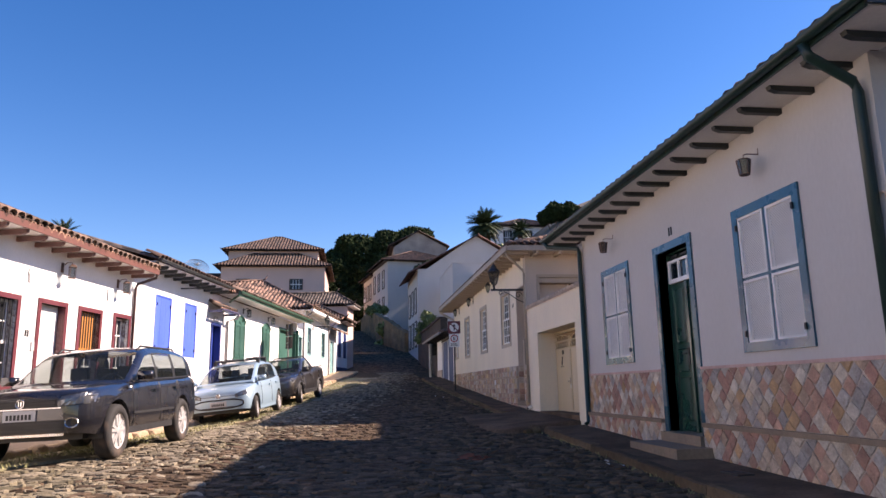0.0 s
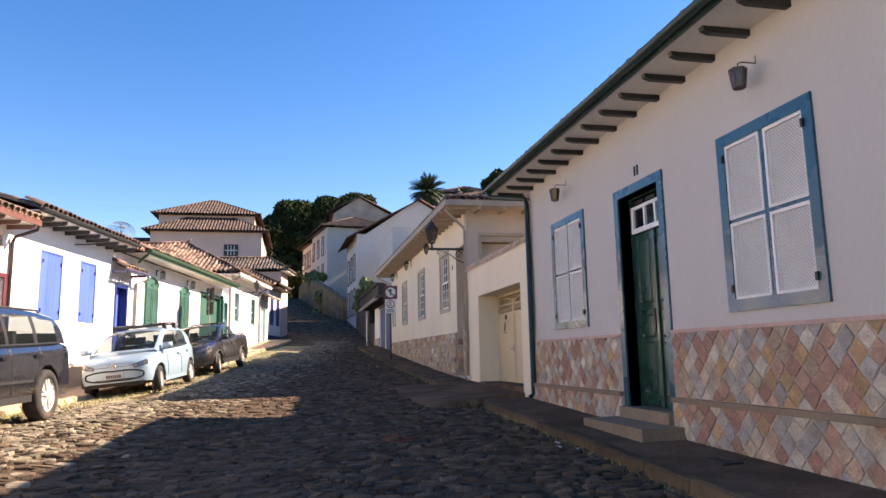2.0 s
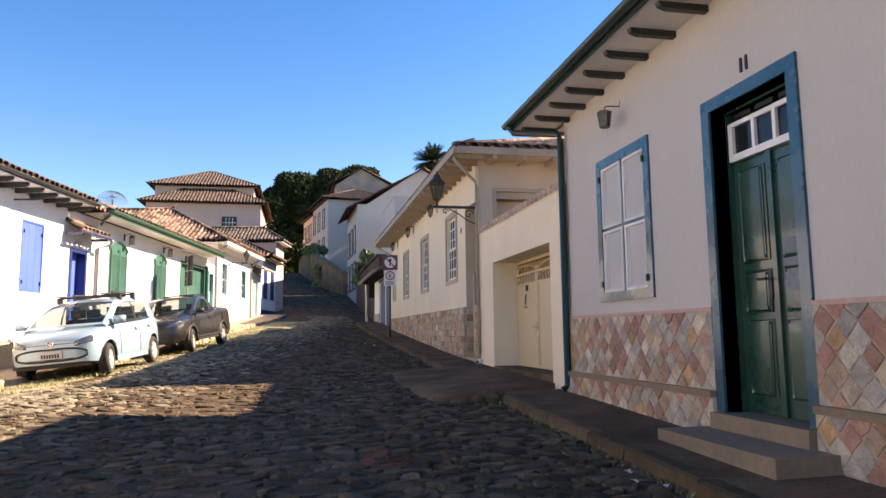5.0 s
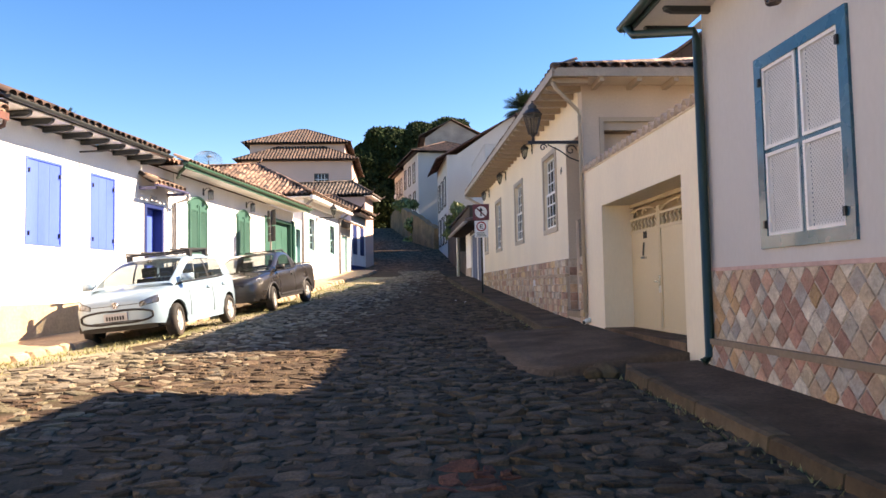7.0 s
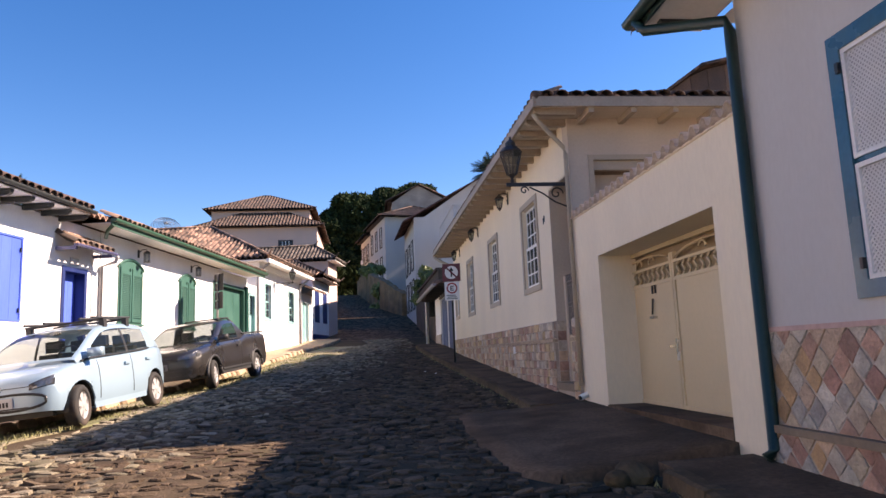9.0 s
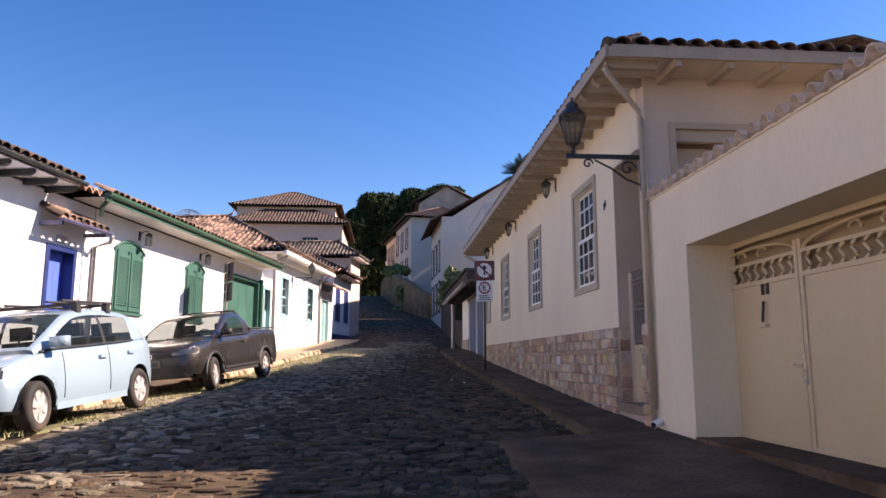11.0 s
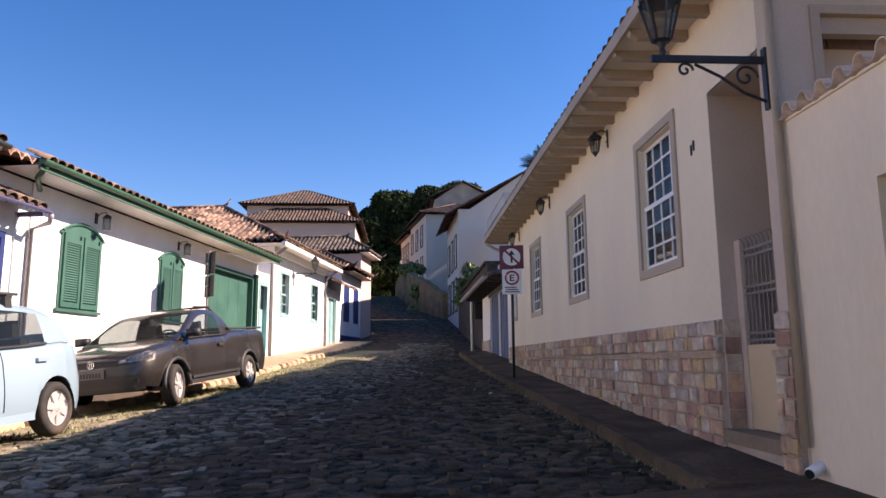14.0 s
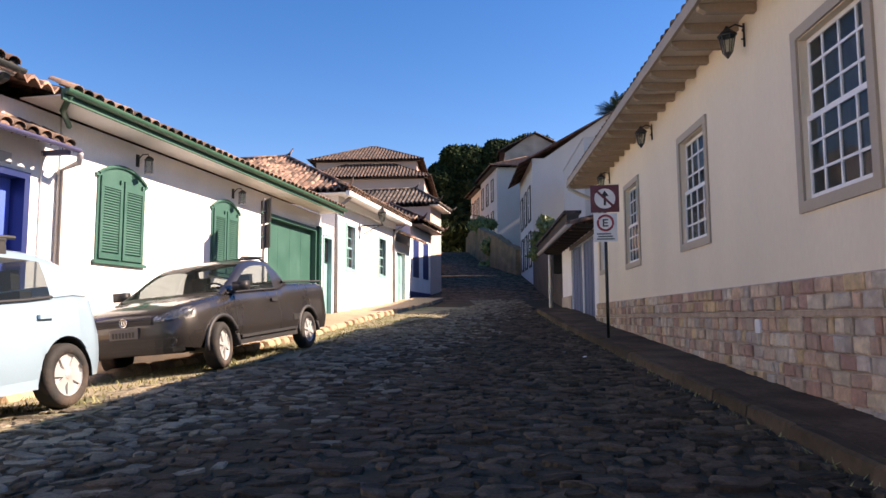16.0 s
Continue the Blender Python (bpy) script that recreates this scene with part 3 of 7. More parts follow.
def sash_window(parent, s0, s1, z0, z1, frame_mat, w=0.10, cols=4, rows_up=3, rows_low=3, y=0.14, pane_mat=None, sash_mat=None, back=True, curtain=None):
    """A surround with two glazed sashes; s0..z1 are the outer sizes."""
    a, b, c, d = s0 + w, s1 - w, z0 + w, z1 - w
    fr = opening_frame("window", a, b, c, d, w, 0.30, frame_mat, parent)
    mid = (c + d) / 2
    sm = sash_mat or SASH
    for name, lo, hi, rows, yy in (("sash", mid - 0.02, d, rows_up, y), ("sash", c, mid + 0.02, rows_low, y - 0.035)):
        gs, gz = [a, a + 0.045], [lo, lo + 0.055]
        for i in range(1, cols):
            gs += [a + (b - a) * i / cols - 0.012, a + (b - a) * i / cols + 0.012]
        for i in range(1, rows):
            gz += [lo + (hi - lo) * i / rows - 0.012, lo + (hi - lo) * i / rows + 0.012]
        gs, gz = gs + [b - 0.045, b], gz + [hi - 0.05, hi]
        part(name, lattice_wall(bmesh.new(), gs, gz, lambda i, j: i % 2 == 0 or j % 2 == 0, yy, yy + 0.03), sm, fr)
        part("pane", boxes((a + 0.03, b - 0.03, yy + 0.013, yy + 0.017, lo + 0.03, hi - 0.03)), pane_mat or PANE_DARK, fr)
    if back:
        # sheet behind the panes; its colour carries a room's dimness by default
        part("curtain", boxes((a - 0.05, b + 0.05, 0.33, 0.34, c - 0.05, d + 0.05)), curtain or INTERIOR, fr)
    return fr


def plank_leaf(bm, s0, s1, z0, z1, y, t=0.035, planks=4):
    for i in range(planks):
        a, b = s0 + (s1 - s0) * i / planks, s0 + (s1 - s0) * (i + 1) / planks
        box(bm, a + 0.002, b - 0.002, y, y + t, z0, z1)
    return bm


# ---- right side: white house with the diamond dado ----
def ry(y0, y1):
    """A stretch of the right side, given by its y, as the local s of the right facades."""
    return -y1, -y0


def coping_tile(kind):
    """A barrel tile of a wall coping: humped (0) or hollow (1)."""
    key = "coping%d" % kind
    if key not in TILE_MESH:
        bm = bmesh.new()
        sg = 1 if kind == 0 else -1
        rings = [[bm.verts.new((r * math.cos(math.pi * k / 8), yy, sg * r * 0.95 * math.sin(math.pi * k / 8))) for k in range(9)] for yy in (-0.06, 0.42) for r in (0.057, 0.044)]
        for k in range(8):
            bm.faces.new((rings[0][k], rings[0][k + 1], rings[2][k + 1], rings[2][k]))
            bm.faces.new((rings[1][k + 1], rings[1][k], rings[3][k], rings[3][k + 1]))
            bm.faces.new((rings[0][k + 1], rings[0][k], rings[1][k], rings[1][k + 1]))
        TILE_MESH[key] = mesh_of("coping_tile", bm, COPING, True)
    return TILE_MESH[key]


COPING = surface("pale_coping_tile", (0.60, 0.47, 0.37), 0.85, 0.2, 5, 20, 0.2, rand=0.15, stain=(0.2, 0.13, 0.10), stain_scale=4, stain_amount=0.6)
h38 = thing("house", "single-storey white plastered house with teal frames and a diamond stone dado", "house", RIGHT)
h38["plaster_mat"] = "shaded_white_plaster"
w1, dr, w2 = (*ry(6.40, 7.69), 1.44, 3.13), (*ry(8.76, 9.98), 0.42, 3.125), (*ry(10.98, 12.26), 1.45, 3.14)
FW = 0.11
inner = lambda o: (o[0] + FW, o[1] - FW, o[2] + FW, o[3] - FW)
door_in = (dr[0] + FW, dr[1] - FW, 0.42, dr[3] - FW)
part("wall", wall_with_openings(*ry(5.24, 13.30), -0.4, 4.0, [inner(w1), door_in, inner(w2)]), WHITE_SHADE, h38)
part("wall", shell(*ry(5.24, 13.30), 9.0, -0.4, 4.0), WHITE_SHADE, h38)
roof(h38, *ry(4.85, 13.6), 9.0, 4.09, over=0.60, end=0.38, slope=0.40)
eave_tiles(h38, -13.85, -4.50, -0.60, 4.08, rows=1)
part("soffit", boxes((-13.85, -4.51, -0.575, 0.0, 3.985, 4.01), (-5.20, -4.51, 0.0, 9.0, 3.985, 4.01)), SOFFIT, h38)
part("fascia", boxes((-13.86, -4.50, -0.60, -0.575, 3.975, 4.13)), GUTTERGREEN, h38)
part("bargeboard", bevelled(boxes((-4.50, -4.47, -0.6, 9.2, 3.99, 4.12)), 0.005), RAFTER, h38)
rafters(h38, -13.66, -4.37, 18, 0.60, 3.954, RAFTER, 0.07, 0.062)
gutter(h38, -13.9, -4.46, -0.655, 4.065, GUTTERGREEN, 0.062)
downpipe(h38, [(-13.75, -0.65, 4.02), (-13.70, -0.60, 3.91), (-13.29, -0.09, 3.80), (-13.27, -0.07, 3.70), (-13.27, -0.07, 0.42), (-13.27, -0.14, 0.36)], GUTTERGREEN, 0.046)
downpipe(h38, [(-5.20, -0.65, 4.02), (-5.21, -0.60, 3.90), (-5.32, -0.12, 3.74), (-5.33, -0.07, 3.64), (-5.33, -0.07, 0.1)], GUTTERGREEN, 0.05)


def screen_window(parent, o):
    fr = opening_frame("window", o[0] + FW, o[1] - FW, o[2] + FW, o[3] - FW, FW, 0.12, TEAL, parent)
    a, b, c, d = o[0] + FW, o[1] - FW, o[2] + FW, o[3] - FW
    ms, mz = (a + b) / 2, (c + d) / 2
    part("mullion", lattice_wall(bmesh.new(), [a, ms - 0.03, ms + 0.03, b], [c, mz - 0.018, mz + 0.018, d], lambda i, j: i == 1 or j == 1, 0.0, 0.08), TEAL, fr)
    for s0, s1 in ((a, ms - 0.03), (ms + 0.03, b)):
        for z0, z1 in ((c, mz - 0.018), (mz + 0.018, d)):
            bm = boxes((s0, s0 + 0.03, -0.012, 0.03, z0, z1), (s1 - 0.03, s1, -0.012, 0.03, z0, z1), (s0 + 0.03, s1 - 0.03, -0.012, 0.03, z0, z0 + 0.03), (s0 + 0.03, s1 - 0.03, -0.012, 0.03, z1 - 0.03, z1))
            w, h = s1 - s0 - 0.06, z1 - z0 - 0.06
            # woven slats, crossing at a slant
            step = 0.035
            n = int((w + h) / step)
            for direction in (1, -1):
                for i in range(1, n):
                    q = i * step
                    x0, y0 = (q, 0) if q < w else (w, q - w)
                    x1, y1 = (0, q) if q < h else (q - h, h)
                    pts = [(x0, y0), (x1, y1)]
                    if direction < 0:
                        pts = [(w - x, y) for x, y in pts]
                    (xa, ya), (xb, yb) = pts
                    v = [bm.verts.new((s0 + 0.03 + x, 0.006 + 0.004 * direction, z0 + 0.03 + z + dz)) for x, z in ((xa, ya), (xb, yb)) for dz in (-0.0085, 0.0085)]
                    bm.faces.new((v[0], v[1], v[3], v[2]))
            tagged(part("screen", bm, LATTICE, fr, "white woven lattice screen"), kind="stuff")
            part("backing", boxes((s0 + 0.02, s1 - 0.02, 0.045, 0.06, z0 + 0.02, z1 - 0.02)), LATTICE_BACK, fr)
    for s in (a - 0.012, b + 0.012):
        for z in (c + 0.10, d - 0.12):
            part("hinge", boxes((s - 0.014, s + 0.014, -0.045, -0.02, z - 0.035, z + 0.035)), BLACK, fr)


screen_window(h38, w1)
screen_window(h38, w2)
# the green double door in its deep teal surround
d38 = opening_frame("door", door_in[0], door_in[1], 0.42, door_in[3], FW, 0.14, TEAL, h38, sill=False)
a, b = door_in[0], door_in[1]
part("reveal", boxes((a - 0.012, a + 0.012, 0.14, 0.5, 0.42, 3.0), (b - 0.012, b + 0.012, 0.14, 0.5, 0.42, 3.0), (a, b, 0.14, 0.5, 2.995, 3.02)), DKGREEN, d38)
for s0, s1, hand in ((a + 0.012, (a + b) / 2 - 0.004, 0), ((a + b) / 2 + 0.004, b - 0.012, 1)):
    bm = bevelled(boxes((s0, s1, 0.19, 0.235, 0.44, 2.55)), 0.004)
    for z0, z1 in ((0.60, 1.18), (1.28, 1.58), (1.70, 2.45)):
        bevelled_panel = boxes((s0 + 0.10, s1 - 0.10, 0.165, 0.192, z0, z1))
        bmesh.ops.bevel(bevelled_panel, geom=bevelled_panel.edges[:], offset=0.022, segments=2, affect="EDGES")
        tmp = bpy.data.meshes.new("tmp")
        bevelled_panel.to_mesh(tmp)
        bevelled_panel.free()
        bm.from_mesh(tmp)
        bpy.data.meshes.remove(tmp)
    for z0, z1 in ((0.60, 1.18), (1.28, 1.58), (1.70, 2.45)):
        tube(bm, [(s0 + 0.085, 0.188, z0 - 0.015), (s1 - 0.085, 0.188, z0 - 0.015), (s1 - 0.085, 0.188, z1 + 0.015), (s0 + 0.085, 0.188, z1 + 0.015), (s0 + 0.085, 0.188, z0 - 0.015)], 0.016, 6)
    part("door_leaf", bm, DKGREEN, d38)
part("astragal", bevelled(boxes(((a + b) / 2 - 0.03, (a + b) / 2 + 0.03, 0.162, 0.188, 0.44, 2.55)), 0.008), DKGREEN, d38)
part("door_handle", tube(boxes(((a + b) / 2 - 0.075, (a + b) / 2 - 0.035, 0.152, 0.19, 1.36, 1.60)), [((a + b) / 2 - 0.055, 0.12, 1.52), ((a + b) / 2 - 0.16, 0.115, 1.52)], 0.012), IRON, d38)
gs = [a + 0.03, a + 0.09] + [a + (b - a) * k + e for k in (0.37, 0.63) for e in (-0.02, 0.02)] + [b - 0.09, b - 0.03]
part("transom", lattice_wall(bmesh.new(), gs, [2.56, 2.62, 2.86, 2.90], lambda i, j: i % 2 == 0 or j != 1, 0.14, 0.20), SASH, d38, "white three-light transom window")
part("pane", boxes((a + 0.05, b - 0.05, 0.168, 0.172, 2.6, 2.88)), PANE_DARK, d38)
part("grille", bevelled(boxes(*[(a + (b - a) * k, a + (b - a) * (k + 0.22), 0.16, 0.19, 2.93, 2.97) for k in (0.1, 0.39, 0.68)]), 0.008), BLACK, d38)
# near-black sheet added: the unlit room's darkness painted in
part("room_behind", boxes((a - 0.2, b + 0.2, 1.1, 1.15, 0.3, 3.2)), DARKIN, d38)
# house number, as bars
part("number_plate", boxes((-9.41, -9.385, -0.012, 0.0, 3.21, 3.33), (-9.34, -9.315, -0.012, 0.0, 3.21, 3.33)), BLACK, h38)
# dado: low course and high course, mortar behind
for s0, s1 in ((-13.28, -9.98), (-8.76, -5.45)):
    part("dado", boxes((s0, s1, -0.02, 0.0, 0.60, 1.28), (s0, s1, -0.055, 0.0, -0.3, 0.545)), MORTAR, h38)
    part("dado_ledge", bevelled(boxes((s0, s1, -0.085, 0.0, 0.545, 0.60)), 0.01), STEPSTONE, h38)
    part("dado_cap", bevelled(boxes((s0, s1, -0.035, 0.0, 1.28, 1.315)), 0.006), surface("pink_dado_cap", (0.50, 0.33, 0.29), 0.8, 0.15, 3, 20, 0.2), h38)


def wall_lantern(parent_m, z, s, material, style=0):
    """style 0: a small bucket lantern; 1: a six-sided lantern on a curl; 2: a square glazed lantern on a back plate."""
    label = ("small rusty metal wall lantern on a thin arm", "small black iron wall lantern on a curled bracket", "square glazed black wall lantern on a bracket plate")[style]
    lamp = thing("wall_lantern", label, "lantern", parent_m @ pose(s, 0, z), "wall lanterns")
    arm = bmesh.new()
    if style == 0:
        tube(arm, [(0, 0, 0.16), (0, -0.004, 0.09), (0, -0.15, 0.09), (0, -0.185, 0.075), (0, -0.19, 0.02)], 0.007, 6)
        yo, top, low, r0, r1, sides = -0.19, 0.015, -0.15, 0.078, 0.055, 6
        cap = [(0.078, 0.015), (0.082, 0.02), (0.03, 0.035)]
        foot = [(0.058, low - 0.012), (0.058, low)]
    elif style == 1:
        tube(arm, [(0, -0.015 - 0.09 * math.cos(t) * t / 5, 0.05 + 0.09 * math.sin(t) * t / 5) for t in np.linspace(0.3, 5, 18)], 0.009, 6)
        tube(arm, [(0, -0.01, -0.12), (0, -0.01, 0.14)], 0.012, 6)
        tube(arm, [(0, -0.01, 0.10), (0, -0.1, 0.13), (0, -0.19, 0.08)], 0.01, 6)
        yo, top, low, r0, r1, sides = -0.19, 0.0, -0.19, 0.085, 0.05, 6
        cap = [(0.105, 0.0), (0.10, 0.02), (0.03, 0.08), (0.015, 0.11)]
        foot = [(0.008, -0.25), (0.03, -0.22), (0.05, -0.19)]
    else:
        tube(arm, [(0, -0.02, 0.02), (0, -0.10, 0.10), (0, -0.20, 0.10), (0, -0.22, 0.05)], 0.009, 6)
        box(arm, -0.035, 0.035, -0.02, 0.0, -0.10, 0.10)
        yo, top, low, r0, r1, sides = -0.22, 0.0, -0.21, 0.075, 0.075, 4
        cap = [(0.095, 0.0), (0.09, 0.012), (0.05, 0.05), (0.015, 0.065)]
        foot = [(0.085, low - 0.018), (0.085, low)]
    part("bracket", arm, material, lamp)
    part("cap", lathe(bmesh.new(), cap, sides, (0, yo, 0)), material, lamp)
    part("base", lathe(bmesh.new(), foot, sides, (0, yo, 0)), material, lamp)
    for k in range(sides):
        q = 2 * math.pi * k / sides
        part("bar", tube(bmesh.new(), [(r0 * math.cos(q), yo + r0 * math.sin(q), top), (r1 * math.cos(q), yo + r1 * math.sin(q), low)], 0.006, 4), material, lamp)
    part("glass", lathe(bmesh.new(), [(r1 * 0.92, low + 0.003), (r0 * 0.92, top - 0.003)], sides, (0, yo, 0)), RUSTY_GLASS if style == 0 else LANTERN_GLASS, lamp)
    return lamp


wall_lantern(RIGHT, 3.55, -7.03, RUST)
wall_lantern(RIGHT, 3.55, -11.60, RUST)

# steps at the door
stp = thing("door_steps", "two worn pale stone steps below the green door", "steps")
part("step", bevelled(boxes((3.98, 4.47, 8.55, 10.05, -0.1, 0.30)), 0.015), STEPSTONE, stp)
part("step", bevelled(boxes((4.42, 4.95, 8.78, 9.96, 0.0, 0.43)), 0.012), STEPSTONE, stp)

# ---- right side: yard wall towards the valley ----
h30 = thing("yard_wall", "white plastered yard wall with a red tile coping", "wall", RIGHT)
part("wall", boxes((-5.40, 14, 0.03, 0.33, -2.5, 2.62)), WHITE_SHADE, h30)
part("dado", boxes((-5.40, 14, -0.02, 0.03, -2.5, 1.28)), surface("plain_dado_stone", (0.42, 0.31, 0.24), 0.85, 0.2, 4, 20, 0.4), h30)
for i in range(24):
    piece("coping_tile", coping_tile(0), h30, pose(-5.28 + i * 0.18, 0.03, 2.66, 4, 0, 0))
    piece("coping_tile", coping_tile(1), h30, pose(-5.19 + i * 0.18, 0.03, 2.67, 4, 0, 0))
h29 = thing("house", "plain pale plastered house wall standing behind the yard", "house", RIGHT)
part("wall", boxes((-5.15, 14, 1.5, 1.8, -2.5, 4.6), (-5.15, -4.85, 1.8, 8, -2.5, 4.6), (-4.85, 14, 7.7, 8, -2.5, 4.6)), WHITE_SHADE, h29)

# ---- right side: garage wall ----
garage = thing("garage_wall", "cream plastered yard wall with tile coping and a beige double gate", "garage", RIGHT)
GX = -0.05
op = (*ry(13.87, 16.89), 0.5, 2.385)
part("wall", wall_with_openings(*ry(13.32, 17.84), -0.2, 3.04, [op], 0.50, GX), CREAM, garage)
part("coping", boxes((-17.84, -13.32, GX - 0.015, GX + 0.56, 3.04, 3.06)), CREAM, garage)
for i in range(44):
    s = -17.78 + i * 0.1025
    piece("coping_tile", coping_tile(0 if i % 2 else 1), garage, pose(s, GX, 3.105, 3, 0, 0))
part("threshold", boxes((-16.89, -13.87, GX - 0.012, GX + 0.46, 0.2, 0.505)), CONCRETE, garage)
gy = GX + 0.44
ga, gb, gm = -17.3, -13.87, -15.73
gate = part("gate", boxes((ga, ga + 0.05, gy, gy + 0.06, 0.5, 2.385), (gb - 0.05, gb, gy, gy + 0.06, 0.5, 2.385), (ga, gb, gy, gy + 0.06, 2.335, 2.385)), GATE, garage)
for s0, s1 in ((ga + 0.05, gm - 0.006), (gm + 0.006, gb - 0.05)):
    lst = [(s0, s1, gy + 0.015, gy + 0.03, 0.515, 1.93), (s0, s0 + 0.05, gy, gy + 0.05, 0.51, 2.25), (s1 - 0.05, s1, gy, gy + 0.05, 0.51, 2.25),
           (s0 + 0.05, s1 - 0.05, gy, gy + 0.05, 1.93, 1.97), (s0 + 0.05, s1 - 0.05, gy, gy + 0.05, 2.13, 2.16), (s0 + 0.05, s1 - 0.05, gy, gy + 0.05, 0.51, 0.55)]
    bm = boxes(*lst)
    leaf = part("gate_leaf", bm, GATE, gate)
    n = int((s1 - s0 - 0.1) / 0.135)
    for i in range(n):
        x = s0 + 0.05 + (i + 0.5) * (s1 - s0 - 0.1) / n
        part("scroll", tube(bmesh.new(), [(x - 0.04 + 0.08 * k / 10 + 0.045 * math.sin(k / 10 * 2 * math.pi), gy + 0.022, 1.965 + 0.17 * k / 10) for k in range(11)], 0.017, 5), GATE, leaf)
    half_w, mid_s = (s1 - s0 - 0.1) / 2, (s0 + s1) / 2
    part("arch_rod", tube(bmesh.new(), [(mid_s + half_w * math.cos(math.pi * k / 10), gy + 0.02, 2.16 + 0.13 * math.sin(math.pi * k / 10)) for k in range(11)], 0.014, 5), GATE, leaf)
    for sg in (-1, 1):
        part("crest_scroll", tube(bmesh.new(), [(mid_s + sg * (0.05 + 0.16 * (1 - t / 8)) + sg * 0.055 * (1 - t / 9) * math.cos(t), gy + 0.02, 2.225 + 0.055 * (1 - t / 9) * math.sin(t)) for t in np.linspace(0, 6.5, 16)], 0.012, 5), GATE, leaf)
# sheet added for the dim yard seen through the scrollwork, shade in its tan
part("backing_panel", boxes((ga, gb, gy + 0.11, gy + 0.12, 1.9, 2.42)), surface("shaded_tan_sheet", (0.30, 0.22, 0.13), 0.7, 0.1, 2, 20, 0.05), gate)
part("latch", bevelled(boxes((gm - 0.022, gm + 0.022, gy - 0.012, gy, 1.04, 1.28), (gm - 0.11, gm + 0.02, gy - 0.05, gy - 0.03, 1.185, 1.21), (gm - 0.012, gm + 0.012, gy - 0.032, gy - 0.012, 1.185, 1.21)), 0.004), STEEL, gate, "steel latch")
part("number_plate", boxes((-16.34, -16.30, gy + 0.002, gy + 0.012, 1.83, 1.95), (-16.26, -16.22, gy + 0.002, gy + 0.012, 1.83, 1.95)), BLACK, gate)
part("letter_slot", tube(bmesh.new(), [(-16.29, gy - 0.01, 1.77), (-16.31, gy - 0.02, 1.58)], 0.012), BLACK, gate)
part("letter_flap", bevelled(boxes((-16.38, -16.24, gy - 0.03, gy + 0.012, 1.53, 1.56)), 0.005), STEEL, gate)
# board added unseen behind the gate to stop sun leaking through
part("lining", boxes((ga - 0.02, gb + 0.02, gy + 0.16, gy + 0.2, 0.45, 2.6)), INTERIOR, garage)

# ---- right side: cream house with the ashlar dado ----
RIGHT46 = RIGHT @ pose(0, -0.04, 0)
h46 = thing("house", "long cream plastered house with taupe frames and an ashlar stone dado", "house", RIGHT46)
h46["plaster_mat"] = "cream_plaster"
wins = [(*ry(19.85, 21.13), 2.24, 3.92), (*ry(23.52, 24.78), 2.24, 3.88), (*ry(27.18, 28.40), 2.24, 3.87), (*ry(30.35, 31.2), 2.3, 3.85)]
D46 = (*ry(18.12, 19.08), 0.66, 3.76)
part("wall", wall_with_openings(*ry(18.12, 31.5), -0.2, 4.58, [inner(w) for w in wins] + [D46]), CREAM, h46)
# taupe of the side wall, with the cream plaster's shade in the colour
SHADED_PLASTER = surface("shaded_taupe_plaster", (0.56, 0.46, 0.37), 0.9, 0.07, 1.1, 28, 0.15, stain=(0.42, 0.34, 0.27), stain_scale=0.8, stain_amount=0.3)
SIDE46 = Matrix(((0, -1, 0, -17.86), (1, 0, 0, 0), (0, 0, 1, 0), (0, 0, 0, 1)))
part("wall", wall_with_openings(0.0, 9.0, -0.2, 4.58, [(0.345, 1.965, 2.935, 3.955)], 0.26, 0), SHADED_PLASTER, h46).matrix_basis = SIDE46
part("wall", boxes((-31.5, -31.2, 0.35, 9, -0.2, 4.6), (-31.2, -18.05, 8.7, 9, -0.2, 4.6)), CREAM, h46)
for w in wins:
    sash_window(h46, *w, TAUPE, cols=4, rows_up=3, rows_low=3, y=0.075, pane_mat=PANE, curtain=CURTAIN_SHEEN)
roof(h46, *ry(17.82, 31.5), 9.0, 4.68, over=0.62, slope=0.36, hip0=False, hip1=True, end=0.55, finial=False)
eave_tiles(h46, -32.0, -17.32, -0.60, 4.69, slope=0.36)
part("soffit", boxes((-32.0, -17.30, -0.60, 0.0, 4.575, 4.60), (-17.86, -17.30, 0.0, 9.0, 4.575, 4.60)), EAVE_BOARD, h46)
part("fascia", boxes((-32.05, -17.27, -0.64, -0.60, 4.55, 4.69), (-17.30, -17.26, -0.60, 9.4, 4.55, 4.69)), TAUPE_EAVE, h46)
rafters(h46, -31.8, -17.45, 30, 0.72, 4.527, TAUPE_EAVE, 0.085, 0.095)
eave_tiles(h46, -0.55, 8.8, -17.24, 4.70, slope=0.36, axis="ny", material=TILE_DARK)
rm = mesh_of("rafter", bevelled(boxes((0, 0.54, -0.04, 0.04, -0.045, 0.045)), 0.008), TAUPE_EAVE)
for i in range(9):
    piece("rafter", rm, h46, pose(-17.85, 0.2 + i * 0.62, 4.527))
downpipe(h46, [(-17.45, -0.6, 4.5), (-17.47, -0.55, 4.42), (-17.80, -0.09, 4.12), (-17.82, -0.06, 4.02), (-17.82, -0.06, 0.7)], TAUPE, 0.032)
downpipe(h46, [(-31.9, -0.6, 4.5), (-31.75, -0.4, 4.35), (-31.35, -0.06, 4.1), (-31.35, -0.06, 3.9)], TAUPE, 0.05)
